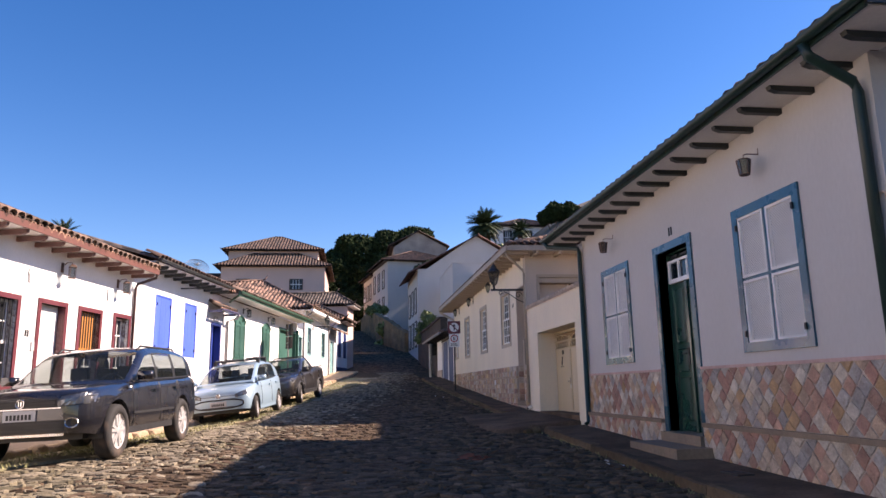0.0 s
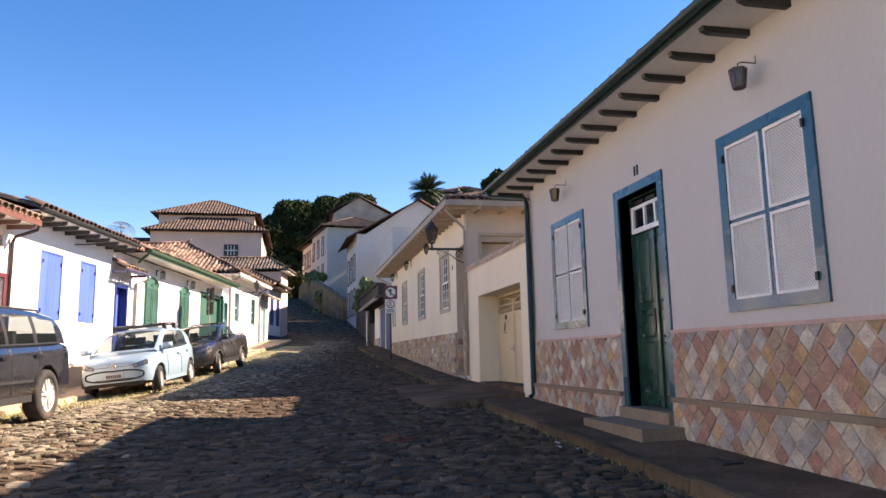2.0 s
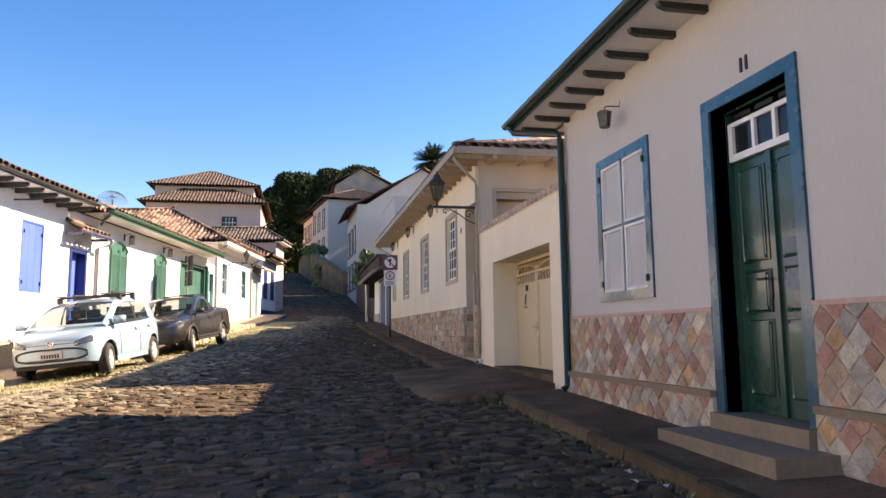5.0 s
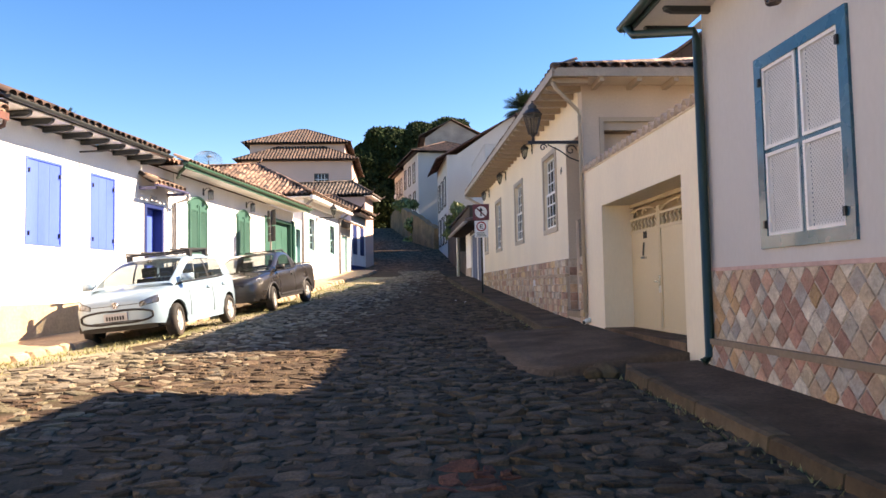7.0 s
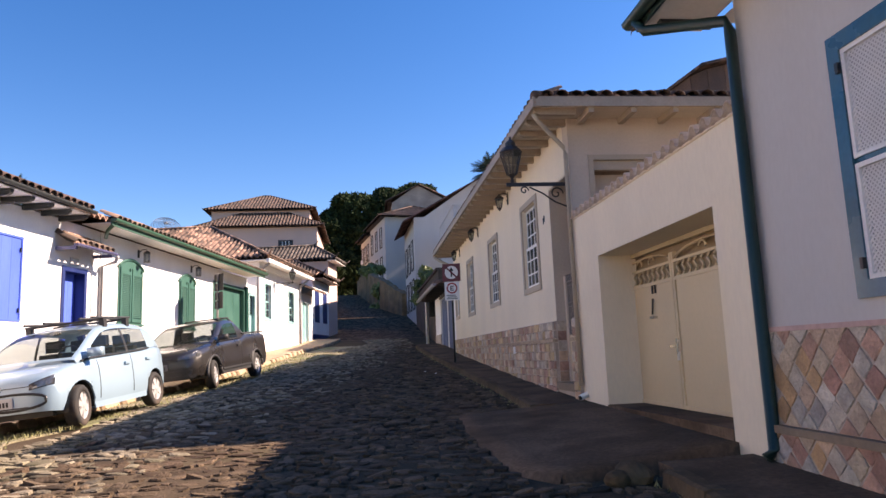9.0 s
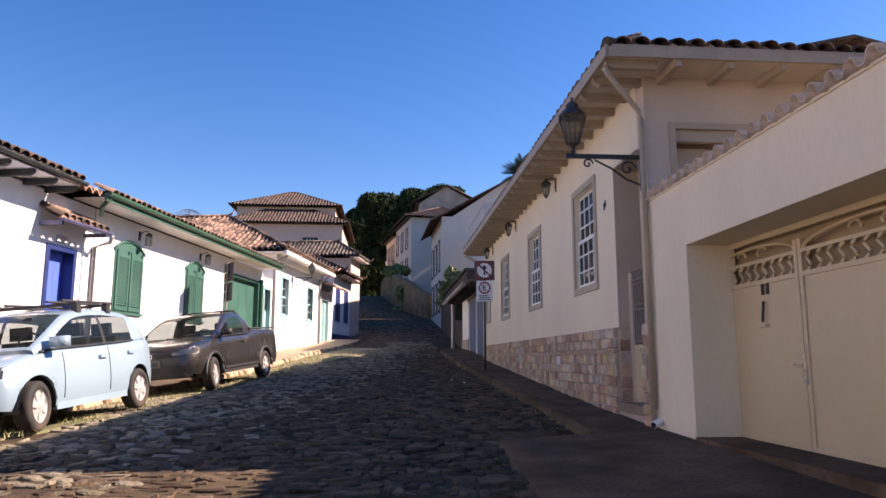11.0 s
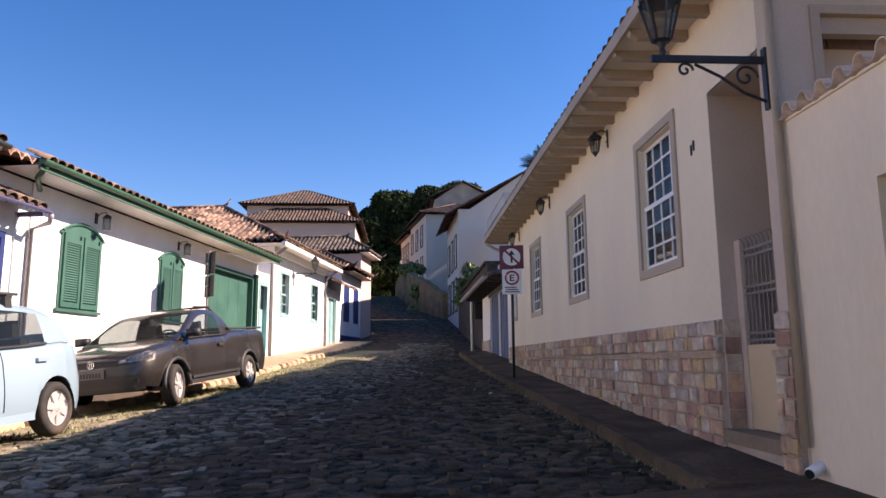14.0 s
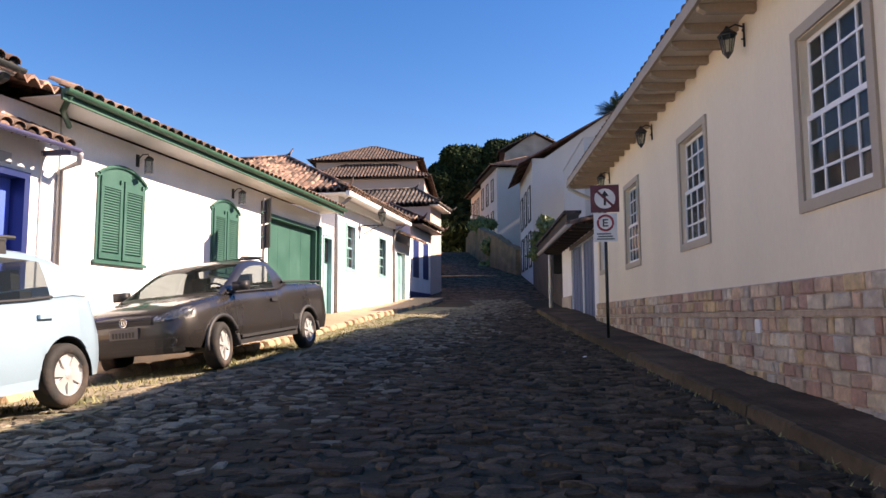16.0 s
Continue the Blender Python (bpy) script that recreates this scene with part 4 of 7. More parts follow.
# side window towards the yard
sw = opening_frame("window", 0.36, 1.95, 2.95, 3.94, 0.075, 0.22, TAUPE, h46)
sw.matrix_basis = SIDE46
part("lintel", boxes((0.364, 1.946, 0.03, 0.12, 3.80, 3.936)), TAUPE, sw)
# brown planks added in place of the dim room seen through this window
ROOM_PLANKS = surface("dim_room_brown", (0.17, 0.118, 0.085), 0.7, 0.15, 3, 20, 0.15, rand=0.3)
shutter = part("shutter", boxes((0.30, 2.01, 0.300, 0.325, 2.90, 4.0)), ROOM_PLANKS, sw, "brown planks standing in for the dim room inside")
for k in range(6):
    part("plank", bevelled(boxes((0.31 + k * 0.283, 0.585 + k * 0.283, 0.27, 0.298, 2.90, 4.0)), 0.004), ROOM_PLANKS, shutter)
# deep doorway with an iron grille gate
# doorway back and reveals: cream wall darkened in colour for its deep shade
d46 = part("door", boxes((-19.08, -18.12, 1.2, 1.25, 0.6, 3.8)), SHADED_PLASTER, h46)
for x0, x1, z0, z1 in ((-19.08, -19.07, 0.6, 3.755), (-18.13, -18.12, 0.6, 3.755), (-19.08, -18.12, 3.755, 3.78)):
    part("reveal", boxes((x0, x1, 0.0, 1.2, z0, z1)), SHADED_PLASTER, d46)
for k in range(6):
    part("stone", bevelled(boxes((-19.07, -19.045 - 0.006 * (k % 3), 0.004, 0.135 + 0.008 * (k % 2), 0.72 + k * 0.158, 0.868 + k * 0.158)), 0.008), ASHLAR, d46)
part("gate_panel", boxes((-18.97, -18.13, 0.16, 0.19, 0.72, 1.43)), GATE, d46, "cream sheet-metal gate panel")
part("gate_post", bevelled(boxes((-19.07, -18.97, 0.15, 0.29, 0.6, 2.36)), 0.006), SHADED_PLASTER, d46)
bm = bmesh.new()
for i in range(12):
    s = -18.94 + i * 0.07
    tube(bm, [(s, 0.175, 1.42), (s, 0.175, 2.24), (s, 0.175, 2.31)], 0.009, 6)
    tube(bm, [(s, 0.175, 2.31), (s, 0.16, 2.355), (s, 0.135, 2.36)], 0.009, 6, r_end=0.005)
for z in (1.47, 1.53, 1.87, 1.93, 2.20, 2.26):
    box(bm, -18.97, -18.13, 0.167, 0.187, z - 0.010, z + 0.010)
part("grille_gate", bm, RAFTER_GREY, d46, "brown-grey iron grille gate")
part("threshold", bevelled(boxes((-19.10, -18.10, -0.06, 0.5, 0.60, 0.71)), 0.012), STEPSTONE, h46)
part("threshold_base", boxes((-19.08, -18.12, -0.03, 0.4, 0.0, 0.60)), MORTAR, h46)
part("number_plate", boxes((-19.50, -19.475, -0.012, 0.0, 3.30, 3.40), (-19.44, -19.415, -0.012, 0.0, 3.33, 3.43)), BLACK, h46)
part("meter_box", bevelled(boxes((-22.1, -21.98, -0.085, 0.0, 1.16, 1.30)), 0.006), SIGNWHITE, h46)
for s0, s1 in ((-31.5, -19.08), (-18.12, -17.90)):
    part("dado", boxes((s0, s1, -0.025, 0.0, 1.38, 1.66), (s0, s1, -0.045, 0.0, 0.0, 1.32)), MORTAR, h46)
    part("dado_ledge", bevelled(boxes((s0, s1, -0.085, 0.0, 1.325, 1.375)), 0.012), ASHLAR, h46)
for y, z in ((22.2, 4.45), (26.15, 4.45), (29.8, 4.43)):
    wall_lantern(RIGHT46, z - 0.1, -y, IRON, 1)

# the large street lantern on its scrolled arm
sl = thing("street_lamp", "black iron street lantern on a long scrolled wall bracket", "street lamp", RIGHT46 @ pose(-18.0, 0, 3.62))
bm = bmesh.new()
box(bm, -0.02, 0.02, -0.92, 0.0, -0.025, 0.025)
box(bm, -0.03, 0.03, -0.03, 0.0, -0.40, 0.10)
part("arm", bm, IRON, sl)
part("brace", tube(bmesh.new(), [(0, -0.02, -0.34), (0, -0.20, -0.27), (0, -0.38, -0.14), (0, -0.58, -0.04)], 0.012, 6), IRON, sl)
for c, r0 in (((-0.18, -0.14), 0.10), ((-0.66, -0.09), 0.065)):
    part("scroll", tube(bmesh.new(), [(0, c[0] + r0 * (1 - t / 9) * math.cos(t), c[1] + r0 * (1 - t / 9) * math.sin(t)) for t in np.linspace(0, 7.5, 26)], 0.011, 6), IRON, sl)


def street_lantern(parent, y, k, sides=6):
    """A tapered glazed lantern with a stepped cap, standing on the end of an arm."""
    c = (0, y, 0)
    lan = part("lantern", lathe(bmesh.new(), [(0.085 * k, 0.17 * k), (0.05 * k, 0.15 * k), (0.02 * k, 0.10 * k), (0.035 * k, 0.06 * k), (0.02 * k, 0.02 * k)][::-1], 8, c), IRON, parent)
    part("cap", lathe(bmesh.new(), [(0.19 * k, 0.55 * k), (0.20 * k, 0.57 * k), (0.12 * k, 0.66 * k), (0.09 * k, 0.67 * k), (0.09 * k, 0.73 * k), (0.05 * k, 0.77 * k), (0.015 * k, 0.80 * k), (0.02 * k, 0.84 * k)], 8, c), IRON, lan)
    for i in range(sides):
        q = 2 * math.pi * i / sides
        part("bar", tube(bmesh.new(), [(0.19 * k * math.cos(q), y + 0.19 * k * math.sin(q), 0.56 * k), (0.085 * k * math.cos(q), y + 0.085 * k * math.sin(q), 0.17 * k)], 0.011 * k, 5), IRON, lan)
    part("glass", lathe(bmesh.new(), [(0.077 * k, 0.175 * k), (0.178 * k, 0.55 * k)], sides, c), LANTERN_GLASS, lan)


street_lantern(sl, -0.83, 0.86)

# ---- right side: blue-gated shed, brown wall, garden wall ----
shed = thing("shed", "small white shed with tiled lean-to roof and blue plank gate", "shed", RIGHT)
part("wall", wall_with_openings(*ry(31.55, 38.6), 0.6, 3.55, [(*ry(32.3, 36.4), 1.2, 3.4)]), WHITE, shed)
part("wall", shell(*ry(31.55, 38.6), 4.0, 0.6, 3.5), WHITE, shed)
shed_planks = surface("faded_blue_planks", (0.085, 0.125, 0.22), 0.7, 0.25, 3, 20, 0.15, stretch=(1, 1, 0.2))
for i in range(16):
    part("gate_plank", bevelled(boxes((-36.4 + 4.1 * i / 16 + 0.006, -36.4 + 4.1 * (i + 1) / 16 - 0.006, 0.06 + 0.012 * (i % 2), 0.11, 1.2, 3.38)), 0.004), shed_planks, shed)
part("gate_post", bevelled(boxes((-34.42, -34.28, 0.03, 0.12, 1.2, 3.4)), 0.006), SASH, shed, "white painted gate post")
part("roof", corrugated((-39.4, -31.6, lambda s: (Vector((s, -0.65, 3.62)), Vector((s, 2.4, 4.45)))), 0.3), TILE, shed)
eave_tiles(shed, -39.3, -31.7, -0.68, 3.62, slope=0.27)
gutter(shed, -39.5, -31.6, -0.70, 3.58, PIPEGREY, 0.075)
rafters(shed, -39.2, -31.8, 12, 0.66, 3.56, BROWN, 0.07, 0.08)
part("lintel", boxes((-36.6, -32.1, -0.02, 0.0, 3.4, 3.52)), BROWN, shed)
part("plinth", boxes((-38.6, -36.4, -0.03, 0.0, 0.8, 2.0)), OLDWALL, shed)
bw = thing("yard_wall", "dark weathered earth wall beside the shed", "wall", RIGHT)
part("wall", boxes((-52.8, -38.65, 0.2, 0.6, 0.5, 4.9)), EARTHWALL, bw)
part("coping", boxes((-52.8, -38.65, 0.1, 0.7, 4.9, 5.0)), TILE_OLD, bw)
pole_box = thing("meter_post", "white post with a dark meter box by the shed", "post", pose(4.25, 39.8, road_z(39.8)))
part("post", tube(bmesh.new(), [(0, 0, -0.2), (0, 0, 2.0), (0.1, 0, 2.15)], 0.07), SASH, pole_box, smooth=True)
part("box", bevelled(boxes((0.1, 0.4, -0.2, 0.1, 1.2, 1.9)), 0.02), BLACK, pole_box)
drain = thing("drain_spout", "short white drain spout at the foot of the yard wall", "pipe", RIGHT @ pose(-17.75, -0.05, road_z(17.75) + 0.2))
part("spout", tube(bmesh.new(), [(0, 0.05, 0.03), (0.05, -0.06, 0.0), (0.08, -0.12, -0.02)], 0.04, 10), SASH, drain, smooth=True)
part("mouth", tube(bmesh.new(), [(0.078, -0.118, -0.02), (0.083, -0.128, -0.023)], 0.032, 10), BLACK, drain)


# ---- left side ----
def left_house(label, s0, s1, z1, openings, depth=8.0, wall_mat=None, z0=-1.0):
    h = thing("house", label, "house", LEFT)
    m = wall_mat or WHITE
    h["plaster_mat"] = m.name
    part("wall", wall_with_openings(s0, s1, z0, z1, openings), m, h)
    part("wall", shell(s0, s1, depth, z0, z1), m, h)
    return h


# red-framed house
ro = [(-9.3, -8.2, 1.2, 2.9), (-7.68, -6.7, 0.55, 2.93), (-6.3, -5.34, 1.2, 2.93), (-4.84, -4.02, 1.2, 2.94)]
FR = 0.09
shrink = lambda o, door=False: (o[0] + FR, o[1] - FR, o[2] if door else o[2] + FR, o[3] - FR)
hr = left_house("white house with maroon frames and a red tiled eave", -24, -3.92, 3.95, [shrink(ro[0]), shrink(ro[1], True), shrink(ro[2]), shrink(ro[3])])
for i, o in enumerate((ro[0], ro[2], ro[3])):
    w = sash_window(hr, *o, MAROON, w=FR, cols=3, rows_up=2, rows_low=2, y=0.16)
    a, b, c, d = shrink(o)
    if i < 2:
        for k in range(8):
            x = a + (b - a) * (k + 0.5) / 8
            part("bar", tube(bmesh.new(), [(x, 0.04, (c + d) / 2 if i else c), (x, 0.04, d)], 0.011, 5), IRON, w)
    if i == 1:
        part("shutter", plank_leaf(bmesh.new(), a, b, (c + d) / 2 - 0.1, d, 0.10, 0.03, 3), surface("orange_varnished_wood", (0.48, 0.20, 0.05), 0.5, 0.15, 3, 20, 0.1, stretch=(1, 1, 0.2)), w, "orange varnished wooden shutter")
dd = shrink(ro[1], True)
rd = opening_frame("door", dd[0], dd[1], dd[2], dd[3], FR, 0.30, MAROON, hr, sill=False)
part("door_leaf", bevelled(boxes((dd[0], dd[1], 0.14, 0.19, dd[2], dd[3])), 0.005), SASH, rd)
part("number_plate", boxes((-7.99, -7.95, -0.012, 0, 2.17, 2.29), (-7.92, -7.88, -0.012, 0, 2.17, 2.29)), BLACK, hr)
part("door_bell", bevelled(boxes((-7.79, -7.71, -0.03, 0, 1.92, 2.08)), 0.008), PLATE, hr)
for s in (-8.0, -5.15):
    part("wall_plaque", bevelled(extrude_poly(bmesh.new(), [(s - 0.03, 3.18), (s + 0.03, 3.18), (s + 0.04, 3.30), (s + 0.075, 3.35), (s + 0.04, 3.43), (s - 0.04, 3.43), (s - 0.075, 3.35), (s - 0.04, 3.30)], -0.03, 0.0), 0.006), PLATE, hr, "small grey wall plaque")
roof(hr, -24, -4.1, 8, 4.08, over=0.62, end=0.1)
eave_tiles(hr, -15, -4.0, -0.66, 4.08)
part("soffit", boxes((-24, -3.95, -0.58, 0.0, 3.965, 3.985)), SOFFIT, hr)
part("fascia", boxes((-24, -3.95, -0.62, -0.58, 3.94, 4.06)), REDGUT, hr)
rafters(hr, -15.0, -4.1, 21, 0.68, 3.90, surface("red_brown_rafter", (0.16, 0.08, 0.07), 0.6, 0.15, 3, 30, 0.05), 0.07, 0.09)
downpipe(hr, [(-4.0, -0.6, 4.0), (-3.98, -0.55, 3.86), (-3.97, -0.1, 3.72), (-3.96, -0.05, 3.6), (-3.96, -0.05, 0.5)], PIPEMAROON, 0.035)
for s in (-7.0, -4.75):
    wall_lantern(LEFT, 3.62, s, RUST, 2)

# house with the blue shutters
bo = [(-2.73, -1.75, 2.08, 3.65), (-0.84, 0.03, 2.10, 3.65), (1.28, 2.08, 0.75, 3.24)]
hb = left_house("white house with bright blue plank shutters and a dark tiled eave", -3.90, 2.62, 4.2, [(o[0] + 0.04, o[1] - 0.04, o[2] + 0.04, o[3] - 0.04) for o in bo])
for o in bo[:2]:
    bm = plank_leaf(bmesh.new(), o[0] + 0.03, o[1] - 0.03, o[2] + 0.03, o[3] - 0.03, 0.004, 0.04, 3)
    w = part("window", lattice_wall(bmesh.new(), [o[0], o[0] + 0.04, o[1] - 0.04, o[1]], [o[2], o[2] + 0.04, o[3] - 0.04, o[3]], lambda i, j: (i, j) != (1, 1), -0.014, 0.1), BLUE, hb)
    part("shutter", bm, BLUE, w, "closed bright blue plank shutter")
    for s in (o[0] + 0.07, o[1] - 0.07):
        for z in (o[2] + 0.2, o[3] - 0.25):
            part("hinge", boxes((s - 0.012, s + 0.012, -0.03, 0.0, z - 0.04, z + 0.04)), BLACK, w)
o = bo[2]
bd = opening_frame("door", o[0] + 0.05, o[1] - 0.05, 0.75, o[3] - 0.05, 0.09, 0.30, NAVY, hb, sill=False)
part("door_leaf", plank_leaf(bmesh.new(), o[0] + 0.05, o[1] - 0.05, 0.75, o[3] - 0.05, 0.2, 0.05, 3), BLUE, bd)
roof(hb, -3.9, 1.1, 8, 4.38, over=0.62, end=0.15, slope=0.3, material=TILE_GREY)
roof(hb, 1.25, 2.15, 8, 4.37, over=0.5, end=0.0, back=False, slope=0.26)
eave_tiles(hb, -4.05, 1.2, -0.66, 4.38, material=TILE_DARK)
part("soffit", boxes((-4.05, 1.2, -0.58, 0.0, 4.265, 4.285)), SOFFIT, hb)
rafters(hb, -3.95, 1.1, 10, 0.70, 4.20, RAFTER, 0.075, 0.10)
gutter(hb, -4.05, 1.24, -0.66, 4.34, RAFTER, 0.06)
AWNING_PAINT = surface("violet_grey_paint", (0.10, 0.10, 0.20), 0.5, 0.1, 2.0, 30, 0.05)
part("awning", corrugated((0.95, 2.42, lambda s: (Vector((s, -0.42, 3.70)), Vector((s, 0.0, 3.95)))), 0.3), TILE, hb)
eave_tiles(hb, 0.95, 2.42, -0.44, 3.70)
gutter(hb, 0.92, 2.46, -0.47, 3.66, AWNING_PAINT, 0.05)
for x in (1.0, 2.30):
    part("awning_beam", boxes((x, x + 0.06, -0.42, 0, 3.56, 3.63)), AWNING_PAINT, hb)
part("number_plate", bevelled(boxes((1.50, 1.80, -0.02, 0.0, 3.34, 3.48)), 0.004), PLATE, hb)
part("pilaster", boxes((2.30, 2.48, -0.03, 0.0, 0.3, 3.6)), WHITE, hb)
downpipe(hb, [(2.45, -0.5, 3.6), (2.55, -0.4, 3.5), (2.62, -0.05, 3.42), (2.62, -0.05, 0.7)], PIPEGREY, 0.04)
part("arm", tube(bmesh.new(), [(-1.2, 0.0, 4.0), (-1.1, -0.35, 4.02), (-1.05, -0.55, 4.05)], 0.02), IRON, hb)
part("plinth", boxes((-3.9, 2.6, -0.05, 0.0, 0.0, 1.02)), PLINTHSTONE, hb)

# house with arched green shutters and a wide green gate
gg = (9.18, 12.08, 1.05, 3.80)
hg = left_house("white house with arched green louvred shutters and a wide green gate", 2.66, 12.40, 4.2, [(3.47, 4.52, 2.28, 3.5), (6.73, 7.71, 2.28, 3.5), gg])


def arched_shutter(parent, s0, s1, z0, z1, rise):
    w = s1 - s0

    def arch(x):
        return z1 + rise * math.sin(math.pi * (x - s0) / w) ** 0.8

    n = 12
    xs = [s0 + w * i / n for i in range(n + 1)]
    bm = extrude_poly(bmesh.new(), [(s0, z0)] + [(s1, z0)] + [(x, arch(x)) for x in xs[::-1]], -0.02, 0.02)
    win = part("window", bm, GREEN, parent)
    hood = bmesh.new()
    tube(hood, [(x, -0.03, arch(x) + 0.03) for x in xs], 0.03, 6)
    for a in (s0 - 0.05, s1 - 0.02):
        part("corner_block", boxes((a, a + 0.07, -0.04, 0.0, z1 - 0.02, z1 + 0.03)), GREEN, win)
    part("sill", boxes((s0 - 0.05, s1 + 0.05, -0.055, 0.0, z0 - 0.05, z0)), GREEN, win)
    part("hood_mould", hood, GREEN, win)
    mid = (s0 + s1) / 2
    for a, b in ((s0 + 0.05, mid - 0.02), (mid + 0.02, s1 - 0.05)):
        bm = boxes((a, a + 0.06, -0.05, -0.02, z0 + 0.03, z1), (b - 0.06, b, -0.05, -0.02, z0 + 0.03, z1), (a + 0.06, b - 0.06, -0.05, -0.02, z0 + 0.03, z0 + 0.12), (a + 0.06, b - 0.06, -0.05, -0.02, z1 - 0.16, z1 - 0.08))
        z = z0 + 0.15
        while z < z1 - 0.18:
            v = [bm.verts.new((x, y, zz)) for x in (a + 0.06, b - 0.06) for y, zz in ((-0.046, z), (-0.022, z + 0.03), (-0.022, z + 0.022), (-0.046, z - 0.008))]
            bm.faces.new((v[0], v[1], v[5], v[4]))
            bm.faces.new((v[2], v[3], v[7], v[6]))
            bm.faces.new((v[3], v[0], v[4], v[7]))
            z += 0.042
        tagged(part("shutter", bm, GREEN, win, "green louvred shutter leaf"), kind="stuff")


arched_shutter(hg, 3.42, 4.57, 2.23, 3.53, 0.19)
arched_shutter(hg, 6.68, 7.76, 2.23, 3.53, 0.19)
gfr = opening_frame("door", gg[0] + 0.08, gg[1] - 0.1, gg[2], gg[3] - 0.1, 0.09, 0.3, GREEN, hg, sill=False)
for k in range(4):
    a = gg[0] + 0.08 + (gg[1] - gg[0] - 0.18) * k / 4
    b = gg[0] + 0.08 + (gg[1] - gg[0] - 0.18) * (k + 1) / 4
    part("gate_panel", bevelled(boxes((a + 0.004, b - 0.004, 0.12, 0.16, gg[2], gg[3] - 0.1)), 0.008), GREEN, gfr)
part("post", boxes((gg[1] - 0.02, gg[1] + 0.16, -0.10, 0.1, 1.1, 3.85)), DKGREEN, hg)
roof(hg, 2.3, 12.2, 8, 4.36, over=0.66, end=0.25, slope=0.17)
eave_tiles(hg, 2.0, 12.4, -0.70, 4.36)
part("soffit", boxes((1.9, 12.42, -0.62, 0.0, 4.235, 4.255)), WHITE, hg)
part("fascia", boxes((1.9, 12.42, -0.66, -0.62, 4.19, 4.29)), GREEN2, hg)
gutter(hg, 1.88, 12.44, -0.70, 4.33, GREEN2, 0.07)
downpipe(hg, [(2.0, -0.68, 4.26), (2.2, -0.4, 4.14), (2.7, -0.08, 4.08)], GREEN2, 0.04)
part("plinth", boxes((2.7, 9.1, -0.04, 0.0, 0.2, 0.98)), PLINTHSTONE, hg)
for s in (4.35, 7.5):
    wall_lantern(LEFT, 3.95, s, IRON, 2)

# narrow passage door between the houses
hp = left_house("narrow pale grey passage door between two houses", 12.42, 13.40, 4.0, [(12.55, 13.25, 1.4, 3.7)], 3.0)
pd = opening_frame("door", 12.62, 13.18, 1.4, 3.6, 0.07, 0.2, LTEAL, hp, sill=False)
part("door_leaf", bevelled(boxes((12.62, 13.18, 0.1, 0.14, 1.4, 2.9)), 0.005), LTEAL, pd)
part("pane", boxes((12.62, 13.18, 0.1, 0.12, 2.95, 3.6)), PANE_DARK, pd)

# white house with teal windows and a hipped roof
l4w = [(14.40, 15.30, 2.78, 4.28), (17.75, 18.68, 2.78, 4.25)]
l4d = (20.0, 21.4, 1.8, 4.0)
h4 = left_house("white house with pale teal windows under a hipped tile roof", 13.42, 19.62, 4.95, [shrink(o) for o in l4w], 8.5)
for o in l4w:
    sash_window(h4, *o, LTEAL, w=FR, cols=2, rows_up=2, rows_low=2, y=0.1, sash_mat=LTEAL)
cross_roof(h4, 13.42, 19.62, 8.5, 5.08, slope=0.53, end=0.45)
eave_tiles(h4, 13.0, 20.0, -0.64, 5.08)
part("soffit", boxes((13.0, 20.05, -0.56, 0.0, 4.93, 4.95), (12.98, 13.42, 0, 8.6, 4.93, 4.95)), WHITE, h4)
part("cornice", bevelled(boxes((13.0, 20.06, -0.62, -0.5, 4.86, 4.99), (13.42, 19.62, -0.12, 0, 4.7, 4.93)), 0.02), SASH, h4)
downpipe(h4, [(13.5, -0.5, 4.9), (13.5, -0.1, 4.6), (13.5, -0.05, 4.4), (13.5, -0.05, 1.3)], PIPEGREY, 0.05)
downpipe(h4, [(19.6, -0.5, 4.9), (19.6, -0.1, 4.6), (19.6, -0.05, 4.4), (19.6, -0.05, 1.6)], PIPEGREY, 0.05)
sl2 = thing("street_lamp", "iron street lantern on a scrolled bracket of the hipped-roof house", "street lamp", LEFT @ pose(15.9, 0, 4.35))
part("arm", tube(boxes((-0.02, 0.02, -0.75, 0.0, -0.02, 0.02)), [(0, -0.02, -0.3), (0, -0.3, -0.15), (0, -0.6, -0.02)], 0.015, 6), IRON, sl2)
street_lantern(sl2, -0.7, 0.75)

# next: low part with the teal gate, then a house in shade
h5 = left_house("low white wall with pale teal double door and small tiled roof", 19.66, 22.2, 4.3, [l4d], 7)
d5 = opening_frame("door", l4d[0] + 0.08, l4d[1] - 0.08, 1.8, 3.9, 0.08, 0.25, SASH, h5, sill=False)
bm = bmesh.new()
for k in range(2):
    a = l4d[0] + 0.08 + 0.62 * k
    box(bm, a, a + 0.61, 0.1, 0.14, 1.8, 3.9)
    for z0, z1 in ((1.95, 2.6), (2.7, 3.2), (3.3, 3.8)):
        box(bm, a + 0.1, a + 0.51, 0.08, 0.102, z0, z1)
part("door_leaf", bm, LTEAL, d5)
roof(h5, 19.7, 22.2, 7, 4.42, over=0.7, end=0.05, back=False)
h6 = left_house("white house with dark blue shutters under an old tile roof", 22.2, 25.9, 5.2, [(22.7, 23.6, 3.1, 4.7), (24.5, 25.4, 3.1, 4.7)], 8, z0=0)
for o in ((22.7, 23.6, 3.1, 4.7), (24.5, 25.4, 3.1, 4.7)):
    part("shutter", plank_leaf(bmesh.new(), o[0] - 0.03, o[1] + 0.03, o[2] - 0.03, o[3] + 0.03, -0.02, 0.05, 4), NAVY, h6)
cross_roof(h6, 22.4, 25.9, 8, 5.45, slope=0.50, end=0.3, material=TILE_OLD)
